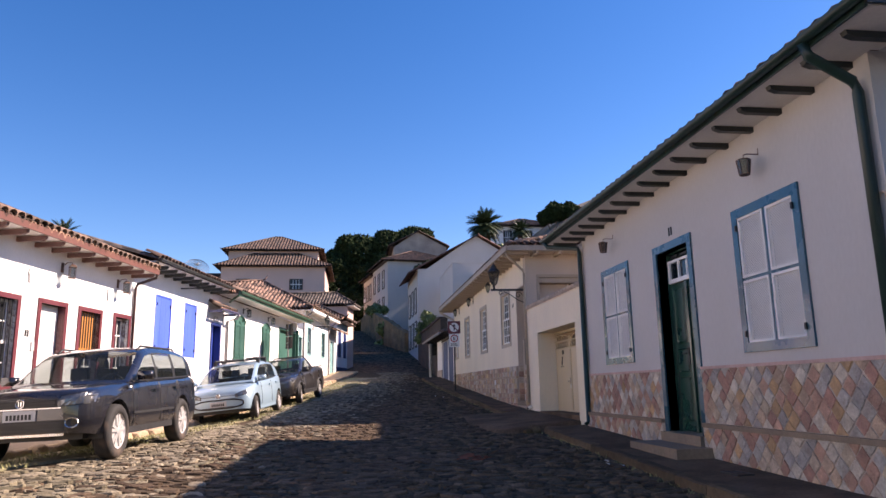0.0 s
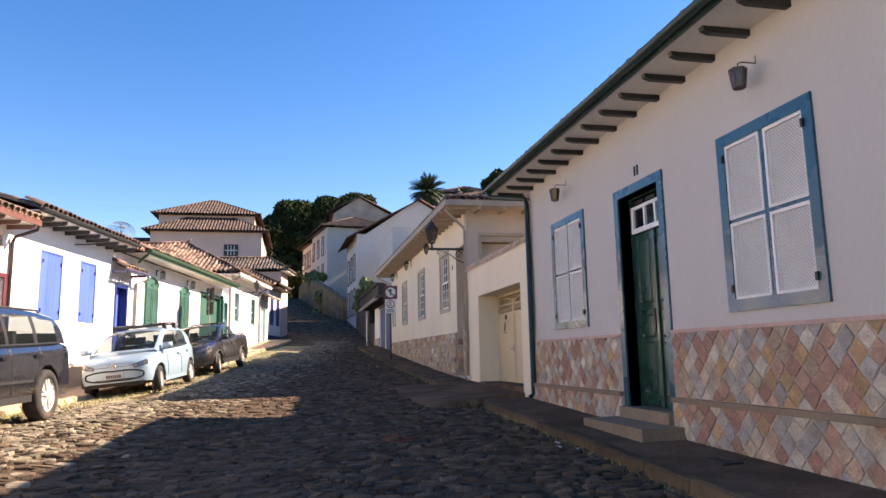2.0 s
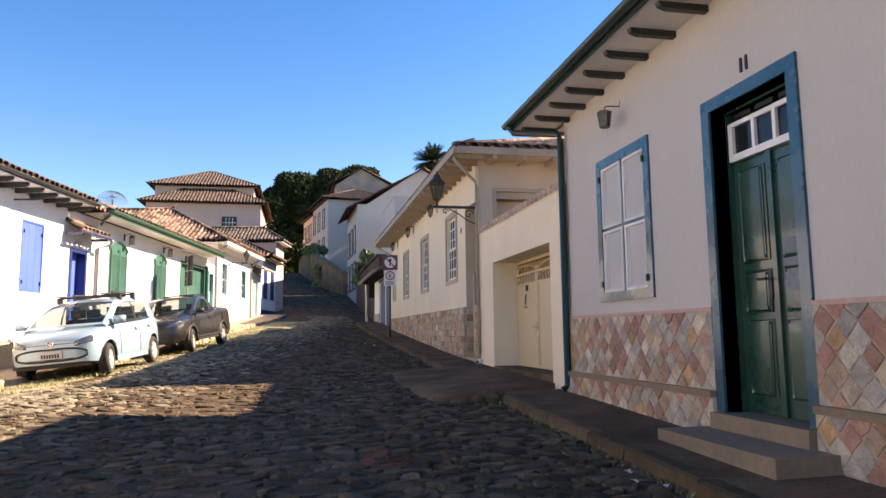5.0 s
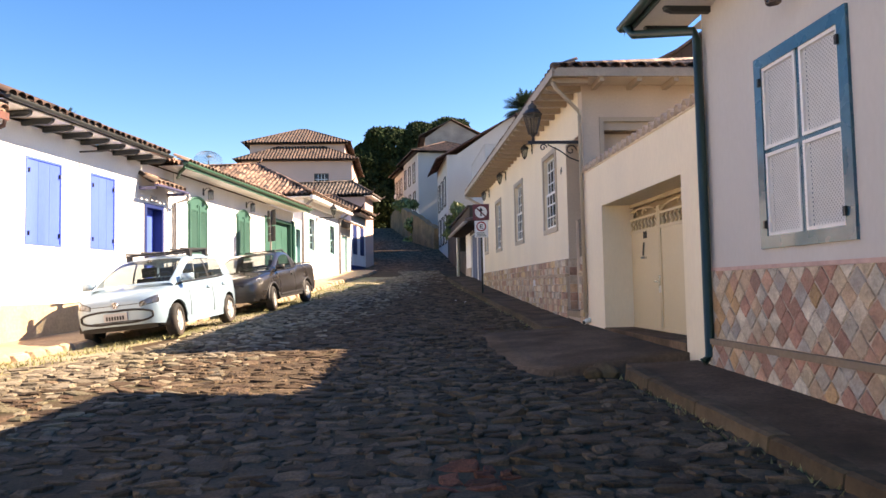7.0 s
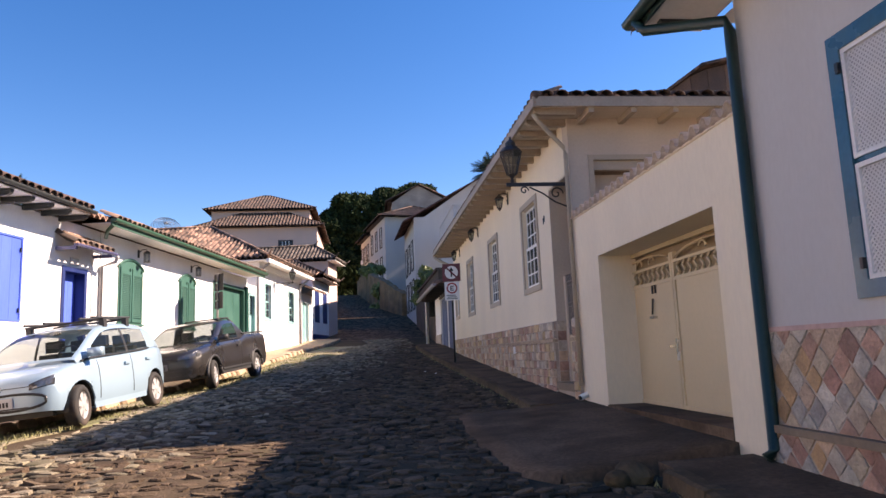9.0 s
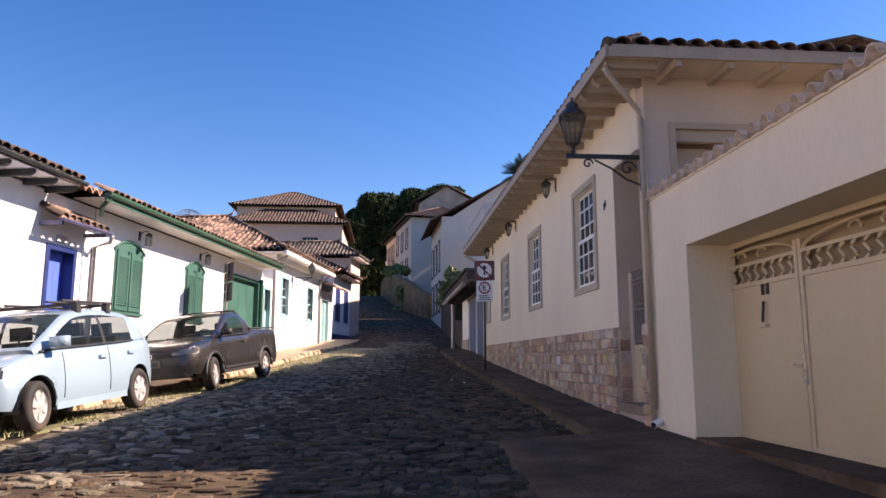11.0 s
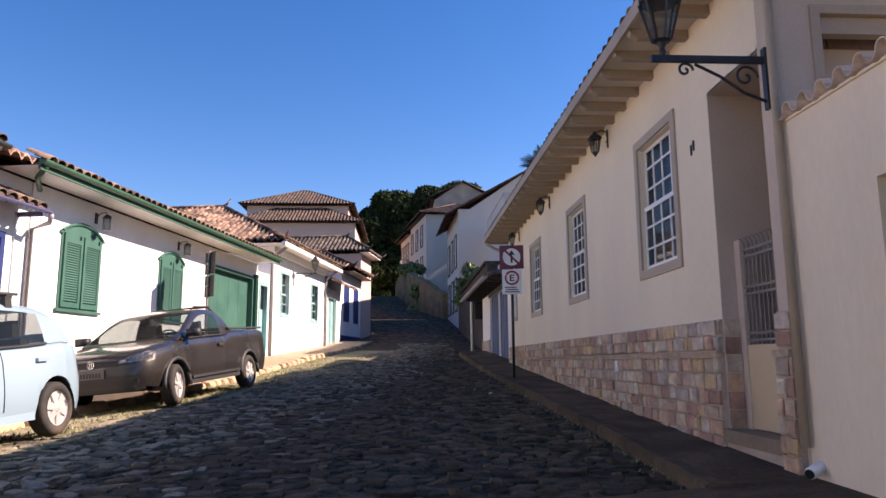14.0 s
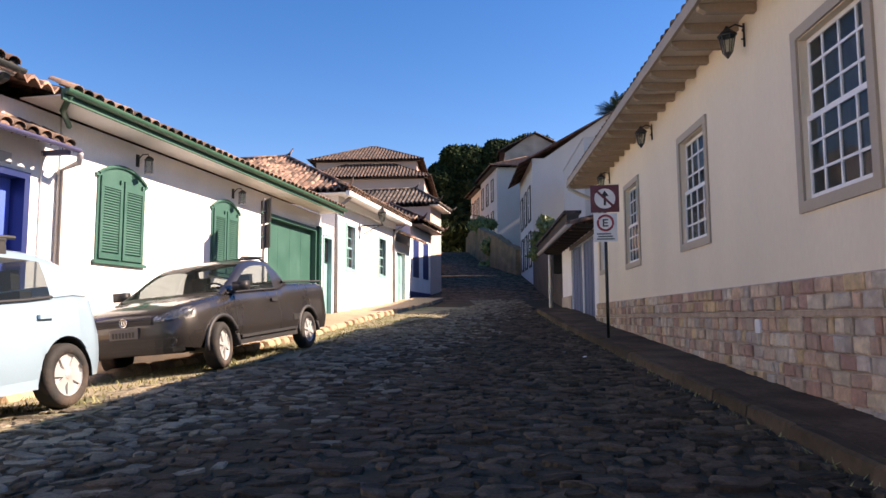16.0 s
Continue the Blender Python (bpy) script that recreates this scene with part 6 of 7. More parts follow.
def car(name, label, spec, m):
    c = thing(name, label, "car", m)
    wb, r, wd = spec["wheelbase"], spec["wheel_r"], spec["width"] / 2
    xs_p, zt_p, hw_p = zip(*spec["body"])
    base = spec["sill"]
    hubs = (wb / 2, -wb / 2)
    ra = r + 0.055
    xs = set(np.linspace(xs_p[-1], xs_p[0], 40).round(3).tolist())
    for h in hubs:
        for t in np.linspace(0, math.pi, 15):
            xs.add(round(h + ra * math.cos(t), 3))
    for x in xs_p:
        xs.add(round(x, 3))
    xs = sorted(xs)
    order = xs_p[::-1]

    def top_z(x):
        return float(np.interp(x, order, zt_p[::-1]))

    def half_w(x):
        return float(np.interp(x, order, hw_p[::-1])) * wd

    def bottom(x):
        z = base + (0.07 * max(0, (x - xs_p[0] + 0.5)) / 0.5 if x > xs_p[0] - 0.5 else 0)
        for h in hubs:
            if abs(x - h) < ra:
                z = max(z, r + math.sqrt(max(0, ra * ra - (x - h) ** 2)))
        return z

    def section(x):
        """The half outline of the body at x, from the sill up to the middle of its top."""
        zt, w, zb = top_z(x), half_w(x), bottom(x)
        levels = [(0.945, base), (0.985, base + 0.12), (1.0, 0.50), (1.0, 0.62), (0.985, zt - 0.16), (0.955, zt - 0.05), (0.90, zt - 0.008), (0.70, zt + 0.012), (0.35, zt + 0.022), (0.0, zt + 0.025)]
        half, last = [], zb
        for i, (f, z) in enumerate(levels):
            z = max(min(max(z, zb + 0.004 * i), zt + 0.03), last)
            last = z
            half.append((f * w, z))
        return half

    def x_at(y, z):
        """How far forward the nose reaches at this place of its front."""
        x = xs_p[0]
        while x > 0.5:
            sec = section(x)
            if sec[-1][1] >= z and float(np.interp(z, [q[1] for q in sec], [q[0] for q in sec])) >= abs(y):
                return x
            x -= 0.003
        return x

    bm = bmesh.new()
    sect = []
    for x in xs:
        half = section(x)
        sect.append([bm.verts.new((x, y, z)) for y, z in half] + [bm.verts.new((x, -y, z)) for y, z in half[-2::-1]])
    for a, b in zip(sect, sect[1:]):
        for i in range(len(a) - 1):
            bm.faces.new((a[i], b[i], b[i + 1], a[i + 1]))
    bm.faces.new(sect[0])
    bm.faces.new(sect[-1][::-1])
    bmesh.ops.remove_doubles(bm, verts=bm.verts[:], dist=0.0005)
    body = part("body", bm, spec["paint"], c, smooth=True)
    body.data.set_sharp_from_angle(angle=radians(38))
    part("underbody", boxes((xs_p[-1] + 0.15, xs_p[0] - 0.2, -wd + 0.22, wd - 0.22, base - 0.02, 0.62)), BLACK, c)
    # wheel arches, dark inside
    for h in hubs:
        for sg in (-1, 1):
            well = bmesh.new()
            pts = [(h + (ra - 0.004) * math.cos(t), r + (ra - 0.004) * math.sin(t)) for t in np.linspace(-0.15, math.pi + 0.15, 16)]
            va = [well.verts.new((x, sg * (wd - 0.03), z)) for x, z in pts]
            vb = [well.verts.new((x, sg * (wd - 0.30), z)) for x, z in pts]
            for i in range(15):
                well.faces.new((va[i], va[i + 1], vb[i + 1], vb[i]))
            well.faces.new(vb)
            part("wheel_arch", well, BLACK, c)
            if spec.get("arch_trim"):
                part("arch_trim", tube(bmesh.new(), [(h + (ra + 0.03) * math.cos(t), sg * (half_w(h) * 0.985), r + (ra + 0.03) * math.sin(t)) for t in np.linspace(-0.1, math.pi + 0.1, 18)], 0.035, 6), spec["arch_trim"], c, smooth=True)
    # cabin: one rounded shell with its panes set flush in it
    dense = []
    pr = spec["line"]
    for k in range(len(pr) - 1):
        p0, p1, p2, p3 = pr[max(k - 1, 0)], pr[k], pr[k + 1], pr[min(k + 2, len(pr) - 1)]
        for q in np.linspace(0, 1, 6, endpoint=False):
            dense.append(tuple(0.5 * (2 * b_ + (c_ - a_) * q + (2 * a_ - 5 * b_ + 4 * c_ - d_) * q * q + (3 * b_ - a_ - 3 * c_ + d_) * q ** 3) for a_, b_, c_, d_ in zip(p0, p1, p2, p3)))
    dense.append(pr[-1])
    dx, dz = [q[0] for q in dense[::-1]], [q[1] for q in dense[::-1]]
    bf, br, zr = pr[0][0], pr[-1][0], max(dz)
    yr = wd * spec.get("roof_w", 0.74)
    ws, rw_ = spec["screen"], spec["back"]
    stations = set(round(q, 3) for q in dx)
    for pair in (ws, rw_, *spec["panes"]):
        stations.update(round(q, 3) for q in pair)
    stations = sorted(stations, reverse=True)

    def belt(x):
        return top_z(x) - 0.01, half_w(x) * 0.925

    def cabin_section(x):
        zb, wb_ = belt(x)
        zt = max(float(np.interp(x, dx, dz)), zb + 0.004)
        hh = zt - zb

        def y_at(z):
            f = (z - zb) / max(zr - zb, 0.1)
            return wb_ - (wb_ - yr) * f + 0.02 * math.sin(math.pi * min(1, f))

        zs = zb + max(hh - 0.085, 0.35 * hh)
        half = [(y_at(zb + (zs - zb) * k / 4), zb + (zs - zb) * k / 4, 0) for k in range(5)]
        yc = y_at(zt - 0.03) - 0.012
        half += [(yc, zs + (zt - zs) * 0.6, 0), (yc - 0.035, zs + (zt - zs) * 0.92, 0.1)]
        half += [((yc - 0.05) * f, zt + 0.035 * (1 - f * f) * min(1, hh / 0.2), 1 - f * f) for f in (0.97, 0.7, 0.4, 0.0)]
        bow = 0.09 * max(0, min(1, (x - ws[1] + 0.15) / 0.3)) - 0.07 * max(0, min(1, (rw_[0] + 0.1 - x) / 0.2))
        pts = [(x + bow * f, y, z) for y, z, f in half]
        return pts + [(p, -y, z) for p, y, z in pts[-2::-1]]

    rows_ = [cabin_section(x) for x in stations]
    groups = {}
    for i in range(len(stations) - 1):
        xm = (stations[i] + stations[i + 1]) / 2
        for j in range(len(rows_[0]) - 1):
            k = min(j, len(rows_[0]) - 2 - j)
            key = ("cabin", 0, 0)
            if k < 4:
                sg = 1 if j < 10 else -1
                for n_, (xa, xb) in enumerate(spec["panes"]):
                    if xb < xm < xa:
                        key = ("side_window", n_, sg)
                    elif n_ and xa < xm < spec["panes"][n_ - 1][1]:
                        key = ("door_pillar", n_, sg)
            elif k >= 7 and ws[1] < xm < ws[0]:
                key = ("windscreen", 0, 0)
            elif k >= 7 and rw_[1] < xm < rw_[0]:
                key = ("rear_window", 0, 0)
            groups.setdefault(key, []).append((i, j))
    for key, cells_ in groups.items():
        bm = bmesh.new()
        seen = {}

        def vert(i, j):
            if (i, j) not in seen:
                seen[i, j] = bm.verts.new(rows_[i][j])
            return seen[i, j]

        for i, j in cells_:
            bm.faces.new((vert(i, j), vert(i, j + 1), vert(i + 1, j + 1), vert(i + 1, j)))
        part(key[0], bm, spec["paint"] if key[0] == "cabin" else BLACK if key[0] == "door_pillar" else CARGLASS, c, smooth=True)
    for sg in (1, -1):
        sd = lambda p: (p[0], sg * p[1], p[2])
        part("window_trim", tube(bmesh.new(), [sd((x, belt(x)[1] + 0.012, belt(x)[0] + 0.005)) for x in np.linspace(bf - 0.1, spec["panes"][-1][1], 8)], 0.016, 6), BLACK, c)
        # door seams, handles, mirror
        for x in spec["seams"]:
            part("door_seam", tube(bmesh.new(), [sd((x, half_w(x) * f + 0.0015, z)) for f, z in ((0.985, base + 0.1), (1.0, 0.5), (1.0, 0.62), (0.985, top_z(x) - 0.16), (0.955, top_z(x) - 0.05))], 0.006, 4), BLACK, c)
        for x in spec["handles"]:
            part("door_handle", bevelled(boxes((x - 0.09, x + 0.09, sg * (half_w(x) * 0.99) - 0.015, sg * (half_w(x) * 0.99) + 0.03, top_z(x) - 0.19, top_z(x) - 0.15)), 0.01), spec.get("handle_mat", spec["paint"]), c)
        xm = bf - 0.28
        mm = bevelled(boxes((xm - 0.06, xm + 0.06, -0.10, 0.10, 0, 0.125)), 0.05, 3)
        mo = part("mirror", mm, spec.get("mirror_mat", spec["paint"]), c, smooth=True)
        mo.matrix_basis = pose(0, sg * (belt(xm)[1] + 0.14), belt(xm)[0] + 0.02)
        part("rocker", boxes((-wb / 2 + ra + 0.02, wb / 2 - ra - 0.02, sg * (wd - 0.06) - 0.03, sg * (wd - 0.06) + 0.03, base - 0.03, base + 0.06)), spec.get("rocker", PLASTIC), c)
        for h in hubs:
            wheel(c, h, sg * (wd - 0.10), r, spec["tyre_w"], spec["spokes"], sg, ALLOY, spec.get("hubcap", False), spec.get("steer", 0.0) if h > 0 else 0.0, spec.get("twin", False))
    # seats
    for x in spec["seats"]:
        for y in (-0.36, 0.36):
            st = bevelled(boxes((x - 0.25, x + 0.22, y - 0.23, y + 0.23, 0.45, 0.62), (x - 0.32, x - 0.18, y - 0.23, y + 0.23, 0.55, 1.08), (x - 0.30, x - 0.20, y - 0.13, y + 0.13, 1.10, 1.28)), 0.04)
            part("seat", st, DARKIN, c)
    part("dashboard", bevelled(boxes((bf - 0.45, bf - 0.05, -wd + 0.16, wd - 0.16, 0.6, top_z(bf) - 0.03)), 0.05), DARKIN, c)
    sw_ = bmesh.new()
    tube(sw_, [(bf - 0.6 + 0.05 * math.sin(t), 0.36 + 0.18 * math.cos(t), 0.98 + 0.17 * math.sin(t)) for t in np.linspace(0, 2 * math.pi, 20)], 0.014, 6)
    part("steering_wheel", sw_, BLACK, c)
    return c, x_at, half_w


def place(front_hub, rear_hub, width):
    """A car's pose from the ground points of its two street-side wheels."""
    f, b = Vector(front_hub), Vector(rear_hub)
    f.z, b.z = ground_z(f.x, f.y) + 0.02, ground_z(b.x, b.y) + 0.02
    fx = (f - b).normalized()
    side = Vector((0, 0, 1)).cross(fx).normalized()
    far = (f + b) / 2 - side * (width - 0.2)
    far.z = ground_z(far.x, far.y) + 0.03
    left = ((f + b) / 2 - far).normalized()
    left = (left - fx * left.dot(fx)).normalized()
    up = fx.cross(left)
    o = (f + b) / 2 - left * (width / 2)
    return Matrix(((fx.x, left.x, up.x, o.x), (fx.y, left.y, up.y, o.y), (fx.z, left.z, up.z, o.z), (0, 0, 0, 1)))


def front_skin(name, c, x_at, y0, y1, z0, z1, material, off=0.006, n=8, m=3, label=""):
    """A thin shell that lies on the nose between y0 and y1; z0 and z1 are (inner, outer) heights."""
    bm = bmesh.new()
    g = []
    for i in range(n + 1):
        f = i / n
        y = y0 + (y1 - y0) * f
        lo, hi = z0[0] + (z0[1] - z0[0]) * f, z1[0] + (z1[1] - z1[0]) * f
        g.append([bm.verts.new((x_at(y, lo + (hi - lo) * j / m) + off, y, lo + (hi - lo) * j / m)) for j in range(m + 1)])
    for a, b in zip(g, g[1:]):
        for j in range(m):
            bm.faces.new((a[j], b[j], b[j + 1], a[j + 1]))
    bmesh.ops.recalc_face_normals(bm, faces=bm.faces[:])
    bmesh.ops.solidify(bm, geom=bm.faces[:], thickness=0.012)
    return part(name, bm, material, c, label, smooth=False)


def front_bits(c, x_at, lamp, grilles, plate_z, emblem_z, fog=None, plate_mat=None):
    """Headlamps, grilles, number plate and badge, laid on the nose."""
    y0, y1, z0, z1 = lamp
    for sg in (-1, 1):
        h = front_skin("headlamp", c, x_at, sg * (y0 - 0.012), sg * (y1 + 0.012), (z0[0] - 0.012, z0[1] - 0.012), (z1[0] + 0.012, z1[1] + 0.012), BLACK, 0.008)
        front_skin("lens", h, x_at, sg * y0, sg * y1, z0, z1, LAMPGLASS, 0.016, label="clear headlamp lens")
        if fog:
            y, z = fog
            part("fog_lamp", lathe(bmesh.new(), [(0.06, -0.02), (0.055, 0.004), (0.03, 0.0)], 14), PLASTIC, c).matrix_basis = pose(x_at(y, z), sg * y, z, 0, 90, sg * 14)
    for half, za, zb, mat_, bars in grilles:
        gr = front_skin("grille", c, x_at, -half, half, (za, za), (zb, zb), mat_, 0.006, 14)
        for k in range(bars):
            z = za + (zb - za) * (k + 0.5) / bars
            front_skin("grille_bar", gr, x_at, -half + 0.02, half - 0.02, (z - 0.008, z - 0.008), (z + 0.008, z + 0.008), PLASTIC, 0.018, 14, 1)
    x = max(x_at(0, plate_z), x_at(0.2, plate_z)) + 0.01
    p = part("number_plate", bevelled(boxes((x - 0.03, x + 0.012, -0.2, 0.2, plate_z - 0.065, plate_z + 0.065)), 0.004), plate_mat or PLATE, c)
    part("plate_characters", boxes(*[(x + 0.013, x + 0.015, -0.16 + k * 0.046, -0.13 + k * 0.046, plate_z - 0.045, plate_z + 0.02) for k in range(7)]), BLACK, p)
    badge = part("badge", lathe(bmesh.new(), [(0.055, -0.03), (0.052, 0.006), (0.04, 0.008)], 18), PLASTIC, c, "round badge with a chrome ring")
    badge.matrix_basis = pose(x_at(0, emblem_z) + 0.008, 0, emblem_z, 0, 90, 0)
    part("ring", tube(bmesh.new(), [(0.05 * math.cos(t), 0.05 * math.sin(t), 0.008) for t in np.linspace(0, 2 * math.pi, 20)], 0.008, 5), STEEL, badge)
    part("mark", boxes((-0.03, 0.03, -0.022, -0.008, 0.004, 0.012), (-0.03, 0.03, 0.008, 0.022, 0.004, 0.012)), STEEL, badge)


# dark off-roader
suv, x_at, hw = car("parked_car", "black five-door off-roader parked facing down the street", dict(
    wheelbase=2.64, wheel_r=0.36, width=1.81, sill=0.33, paint=CAR_BLACK, tyre_w=0.225, spokes=5, twin=True,
    body=[(2.08, 0.79, 0.58), (2.065, 0.85, 0.74), (2.02, 0.90, 0.84), (1.93, 0.93, 0.91), (1.75, 0.95, 0.96), (1.35, 0.98, 0.985), (0.78, 1.02, 1.0), (0.3, 1.045, 1.0), (-1.0, 1.08, 1.0), (-1.9, 1.11, 0.98), (-2.16, 1.09, 0.95), (-2.24, 0.9, 0.90)],
    line=[(0.86, 1.015), (0.58, 1.18), (0.30, 1.36), (0.06, 1.49), (-0.35, 1.555), (-1.0, 1.565), (-1.6, 1.535), (-1.98, 1.44), (-2.14, 1.11)], screen=(0.80, 0.12), back=(-1.86, -2.09), panes=[(0.50, -0.22), (-0.30, -1.02), (-1.14, -1.78)], roof_w=0.76, seams=[0.80, -0.26, -1.12], handles=[-0.05, -0.98], seats=[0.0, -0.95], handle_mat=CAR_BLACK),
    place((-3.16, 10.22, 0), (-2.94, 12.82, 0), 1.81))
front_bits(suv, x_at, (0.50, 0.83, (0.74, 0.77), (0.85, 0.905)), [(0.45, 0.73, 0.84, BLACK, 3), (0.55, 0.42, 0.57, BLACK, 2)], 0.635, 0.785, (0.63, 0.53))
front_skin("grille_trim", suv, x_at, -0.50, 0.50, (0.712, 0.712), (0.724, 0.724), STEEL, 0.012, 14, 1, "chrome strip under the grille")
front_skin("bumper_bar", suv, x_at, -0.55, 0.55, (0.375, 0.375), (0.405, 0.405), STEEL, 0.02, 14, 1, "silver skid plate")
part("hood_ridge", tube(bmesh.new(), [(1.85, 0.45, 0.94), (0.8, 0.55, 1.025)], 0.02, 6), CAR_BLACK, suv, smooth=True)
for sg in (-1, 1):
    part("roof_rail", tube(bmesh.new(), [(0.0, sg * 0.60, 1.51), (-0.15, sg * 0.60, 1.58), (-1.6, sg * 0.60, 1.585), (-1.75, sg * 0.60, 1.51)], 0.018, 6), PLASTIC, suv, smooth=True)
    part("side_moulding", bevelled(boxes((-0.85, 0.82, sg * 0.905 - 0.012, sg * 0.905 + 0.012, 0.56, 0.60)), 0.006), PLASTIC, suv)
    part("side_repeater", bevelled(boxes((0.93, 0.99, sg * 0.905 - 0.01, sg * 0.905 + 0.01, 0.93, 0.96)), 0.006), SASH, suv, "small pale side lamp")
    part("fog_ring", tube(bmesh.new(), [(x_at(0.63 + 0.075 * math.cos(t), 0.53 + 0.06 * math.sin(t)) + 0.012, sg * (0.63 + 0.075 * math.cos(t)), 0.53 + 0.06 * math.sin(t)) for t in np.linspace(0, 2 * math.pi, 18)], 0.008, 5), STEEL, suv)
part("hood_ridge", tube(bmesh.new(), [(1.85, -0.45, 0.94), (0.8, -0.55, 1.025)], 0.02, 6), CAR_BLACK, suv, smooth=True)

# small pale hatchback with roof bars
up, x_at, hw = car("parked_car", "pale silver-blue small hatchback with black roof bars", dict(
    wheelbase=2.42, wheel_r=0.29, width=1.64, sill=0.24, paint=CAR_SILVER, rocker=CAR_SILVER, tyre_w=0.185, spokes=6, hubcap=True, steer=8.0,
    body=[(1.80, 0.66, 0.50), (1.785, 0.70, 0.66), (1.74, 0.745, 0.79), (1.66, 0.79, 0.88), (1.52, 0.835, 0.945), (1.3, 0.88, 0.985), (0.95, 0.94, 1.0), (0.3, 0.955, 1.0), (-0.8, 0.99, 1.0), (-1.4, 1.03, 0.985), (-1.66, 1.02, 0.93), (-1.76, 0.75, 0.88)],
    line=[(1.22, 0.94), (0.86, 1.13), (0.50, 1.31), (0.22, 1.41), (-0.2, 1.455), (-0.7, 1.45), (-1.15, 1.41), (-1.44, 1.28), (-1.66, 1.03)], screen=(1.16, 0.36), back=(-1.30, -1.58), panes=[(0.74, -0.30), (-0.37, -1.10)], roof_w=0.73, seams=[0.72, -0.35], handles=[-0.17, -0.95], seats=[0.0, -0.75]),
    place((-2.42, 18.65, 0), (-2.12, 21.1, 0), 1.64))
front_bits(up, x_at, (0.43, 0.685, (0.61, 0.655), (0.665, 0.765)), [(0.46, 0.645, 0.655, BLACK, 0)], 0.46, 0.655)
loop = [(0.60 * math.cos(t) * (1 + 0.12 * abs(math.sin(2 * t))), 0.46 + 0.10 * math.sin(t) * (1 + 0.2 * abs(math.sin(2 * t)))) for t in np.linspace(0, 2 * math.pi, 40)]
part("grille_surround", tube(bmesh.new(), [(x_at(y, z) + 0.012, y, z) for y, z in loop], 0.018, 6), BLACK, up)
front_skin("grille_slot", up, x_at, -0.40, 0.40, (0.375, 0.375), (0.39, 0.39), BLACK, 0.008, 12, 1)
rk = part("roof_rack", bevelled(boxes((0.0, 0.09, -0.62, 0.62, 1.505, 1.54), (-0.78, -0.69, -0.62, 0.62, 1.505, 1.54)), 0.012), PLASTIC, up, "black roof bars with clamps")
for y in (-0.5, -0.2, 0.35, 0.55):
    part("rack_bar", tube(bmesh.new(), [(0.30, y, 1.555), (-0.95, y, 1.56)], 0.02, 6), PLASTIC, rk)
for x in (0.03, -0.72):
    for y in (-0.58, 0.58):
        part("rack_foot", bevelled(boxes((x - 0.05, x + 0.05, y - 0.04, y + 0.04, 1.40, 1.52)), 0.01), PLASTIC, rk)

# brown-grey pickup
sav, x_at, hw = car("parked_pickup", "dark brown-grey small pickup truck with a single cab", dict(
    wheelbase=2.75, wheel_r=0.305, width=1.71, sill=0.30, paint=CAR_BROWN, tyre_w=0.195, spokes=6, steer=10.0, arch_trim=PLASTIC,
    body=[(2.20, 0.70, 0.54), (2.185, 0.745, 0.70), (2.14, 0.79, 0.81), (2.05, 0.835, 0.89), (1.9, 0.875, 0.95), (1.6, 0.925, 0.985), (1.12, 0.99, 1.0), (0.6, 1.01, 1.0), (-0.45, 1.03, 1.0), (-0.62, 1.09, 1.0), (-1.2, 1.10, 1.0), (-2.0, 1.10, 0.98), (-2.24, 1.08, 0.95), (-2.28, 0.8, 0.90)],
    line=[(1.26, 0.98), (0.90, 1.16), (0.55, 1.35), (0.32, 1.435), (0.0, 1.475), (-0.30, 1.465), (-0.46, 1.42), (-0.62, 1.25), (-0.76, 1.07)], screen=(1.20, 0.44), back=(-0.48, -0.70), panes=[(0.80, -0.28)], roof_w=0.74, seams=[1.0, -0.32], handles=[-0.12], seats=[0.1], mirror_mat=PLASTIC, handle_mat=PLASTIC),
    place((-1.70, 23.85, 0), (-1.23, 26.55, 0), 1.71))
front_bits(sav, x_at, (0.42, 0.78, (0.68, 0.72), (0.755, 0.85)), [(0.40, 0.655, 0.75, BLACK, 3), (0.72, 0.31, 0.53, BLACK, 2)], 0.57, 0.705, (0.62, 0.44), PLATE_DARK)
part("bed_rail", tube(bmesh.new(), [(-0.55, 0.80, 1.125), (-2.15, 0.79, 1.125)], 0.02, 6), PLASTIC, sav)
part("bed_rail", tube(bmesh.new(), [(-0.55, -0.80, 1.125), (-2.15, -0.79, 1.125)], 0.02, 6), PLASTIC, sav)
part("roll_bar", tube(bmesh.new(), [(-0.62, 0.72, 1.10), (-0.45, 0.62, 1.42), (-0.42, 0.5, 1.53), (-0.42, -0.5, 1.53), (-0.45, -0.62, 1.42), (-0.62, -0.72, 1.10)], 0.022, 8), PLASTIC, sav, smooth=True)
part("roof_rail", tube(bmesh.new(), [(0.3, 0.56, 1.47), (0.2, 0.56, 1.52), (-0.40, 0.56, 1.53)], 0.016, 6), PLASTIC, sav, smooth=True)
part("side_vent", bevelled(boxes((-0.98, -0.78, 0.845, 0.862, 0.50, 0.60)), 0.008), BLACK, sav)
part("side_moulding", boxes((-0.9, 0.92, 0.845, 0.865, 0.36, 0.40)), PLASTIC, sav)


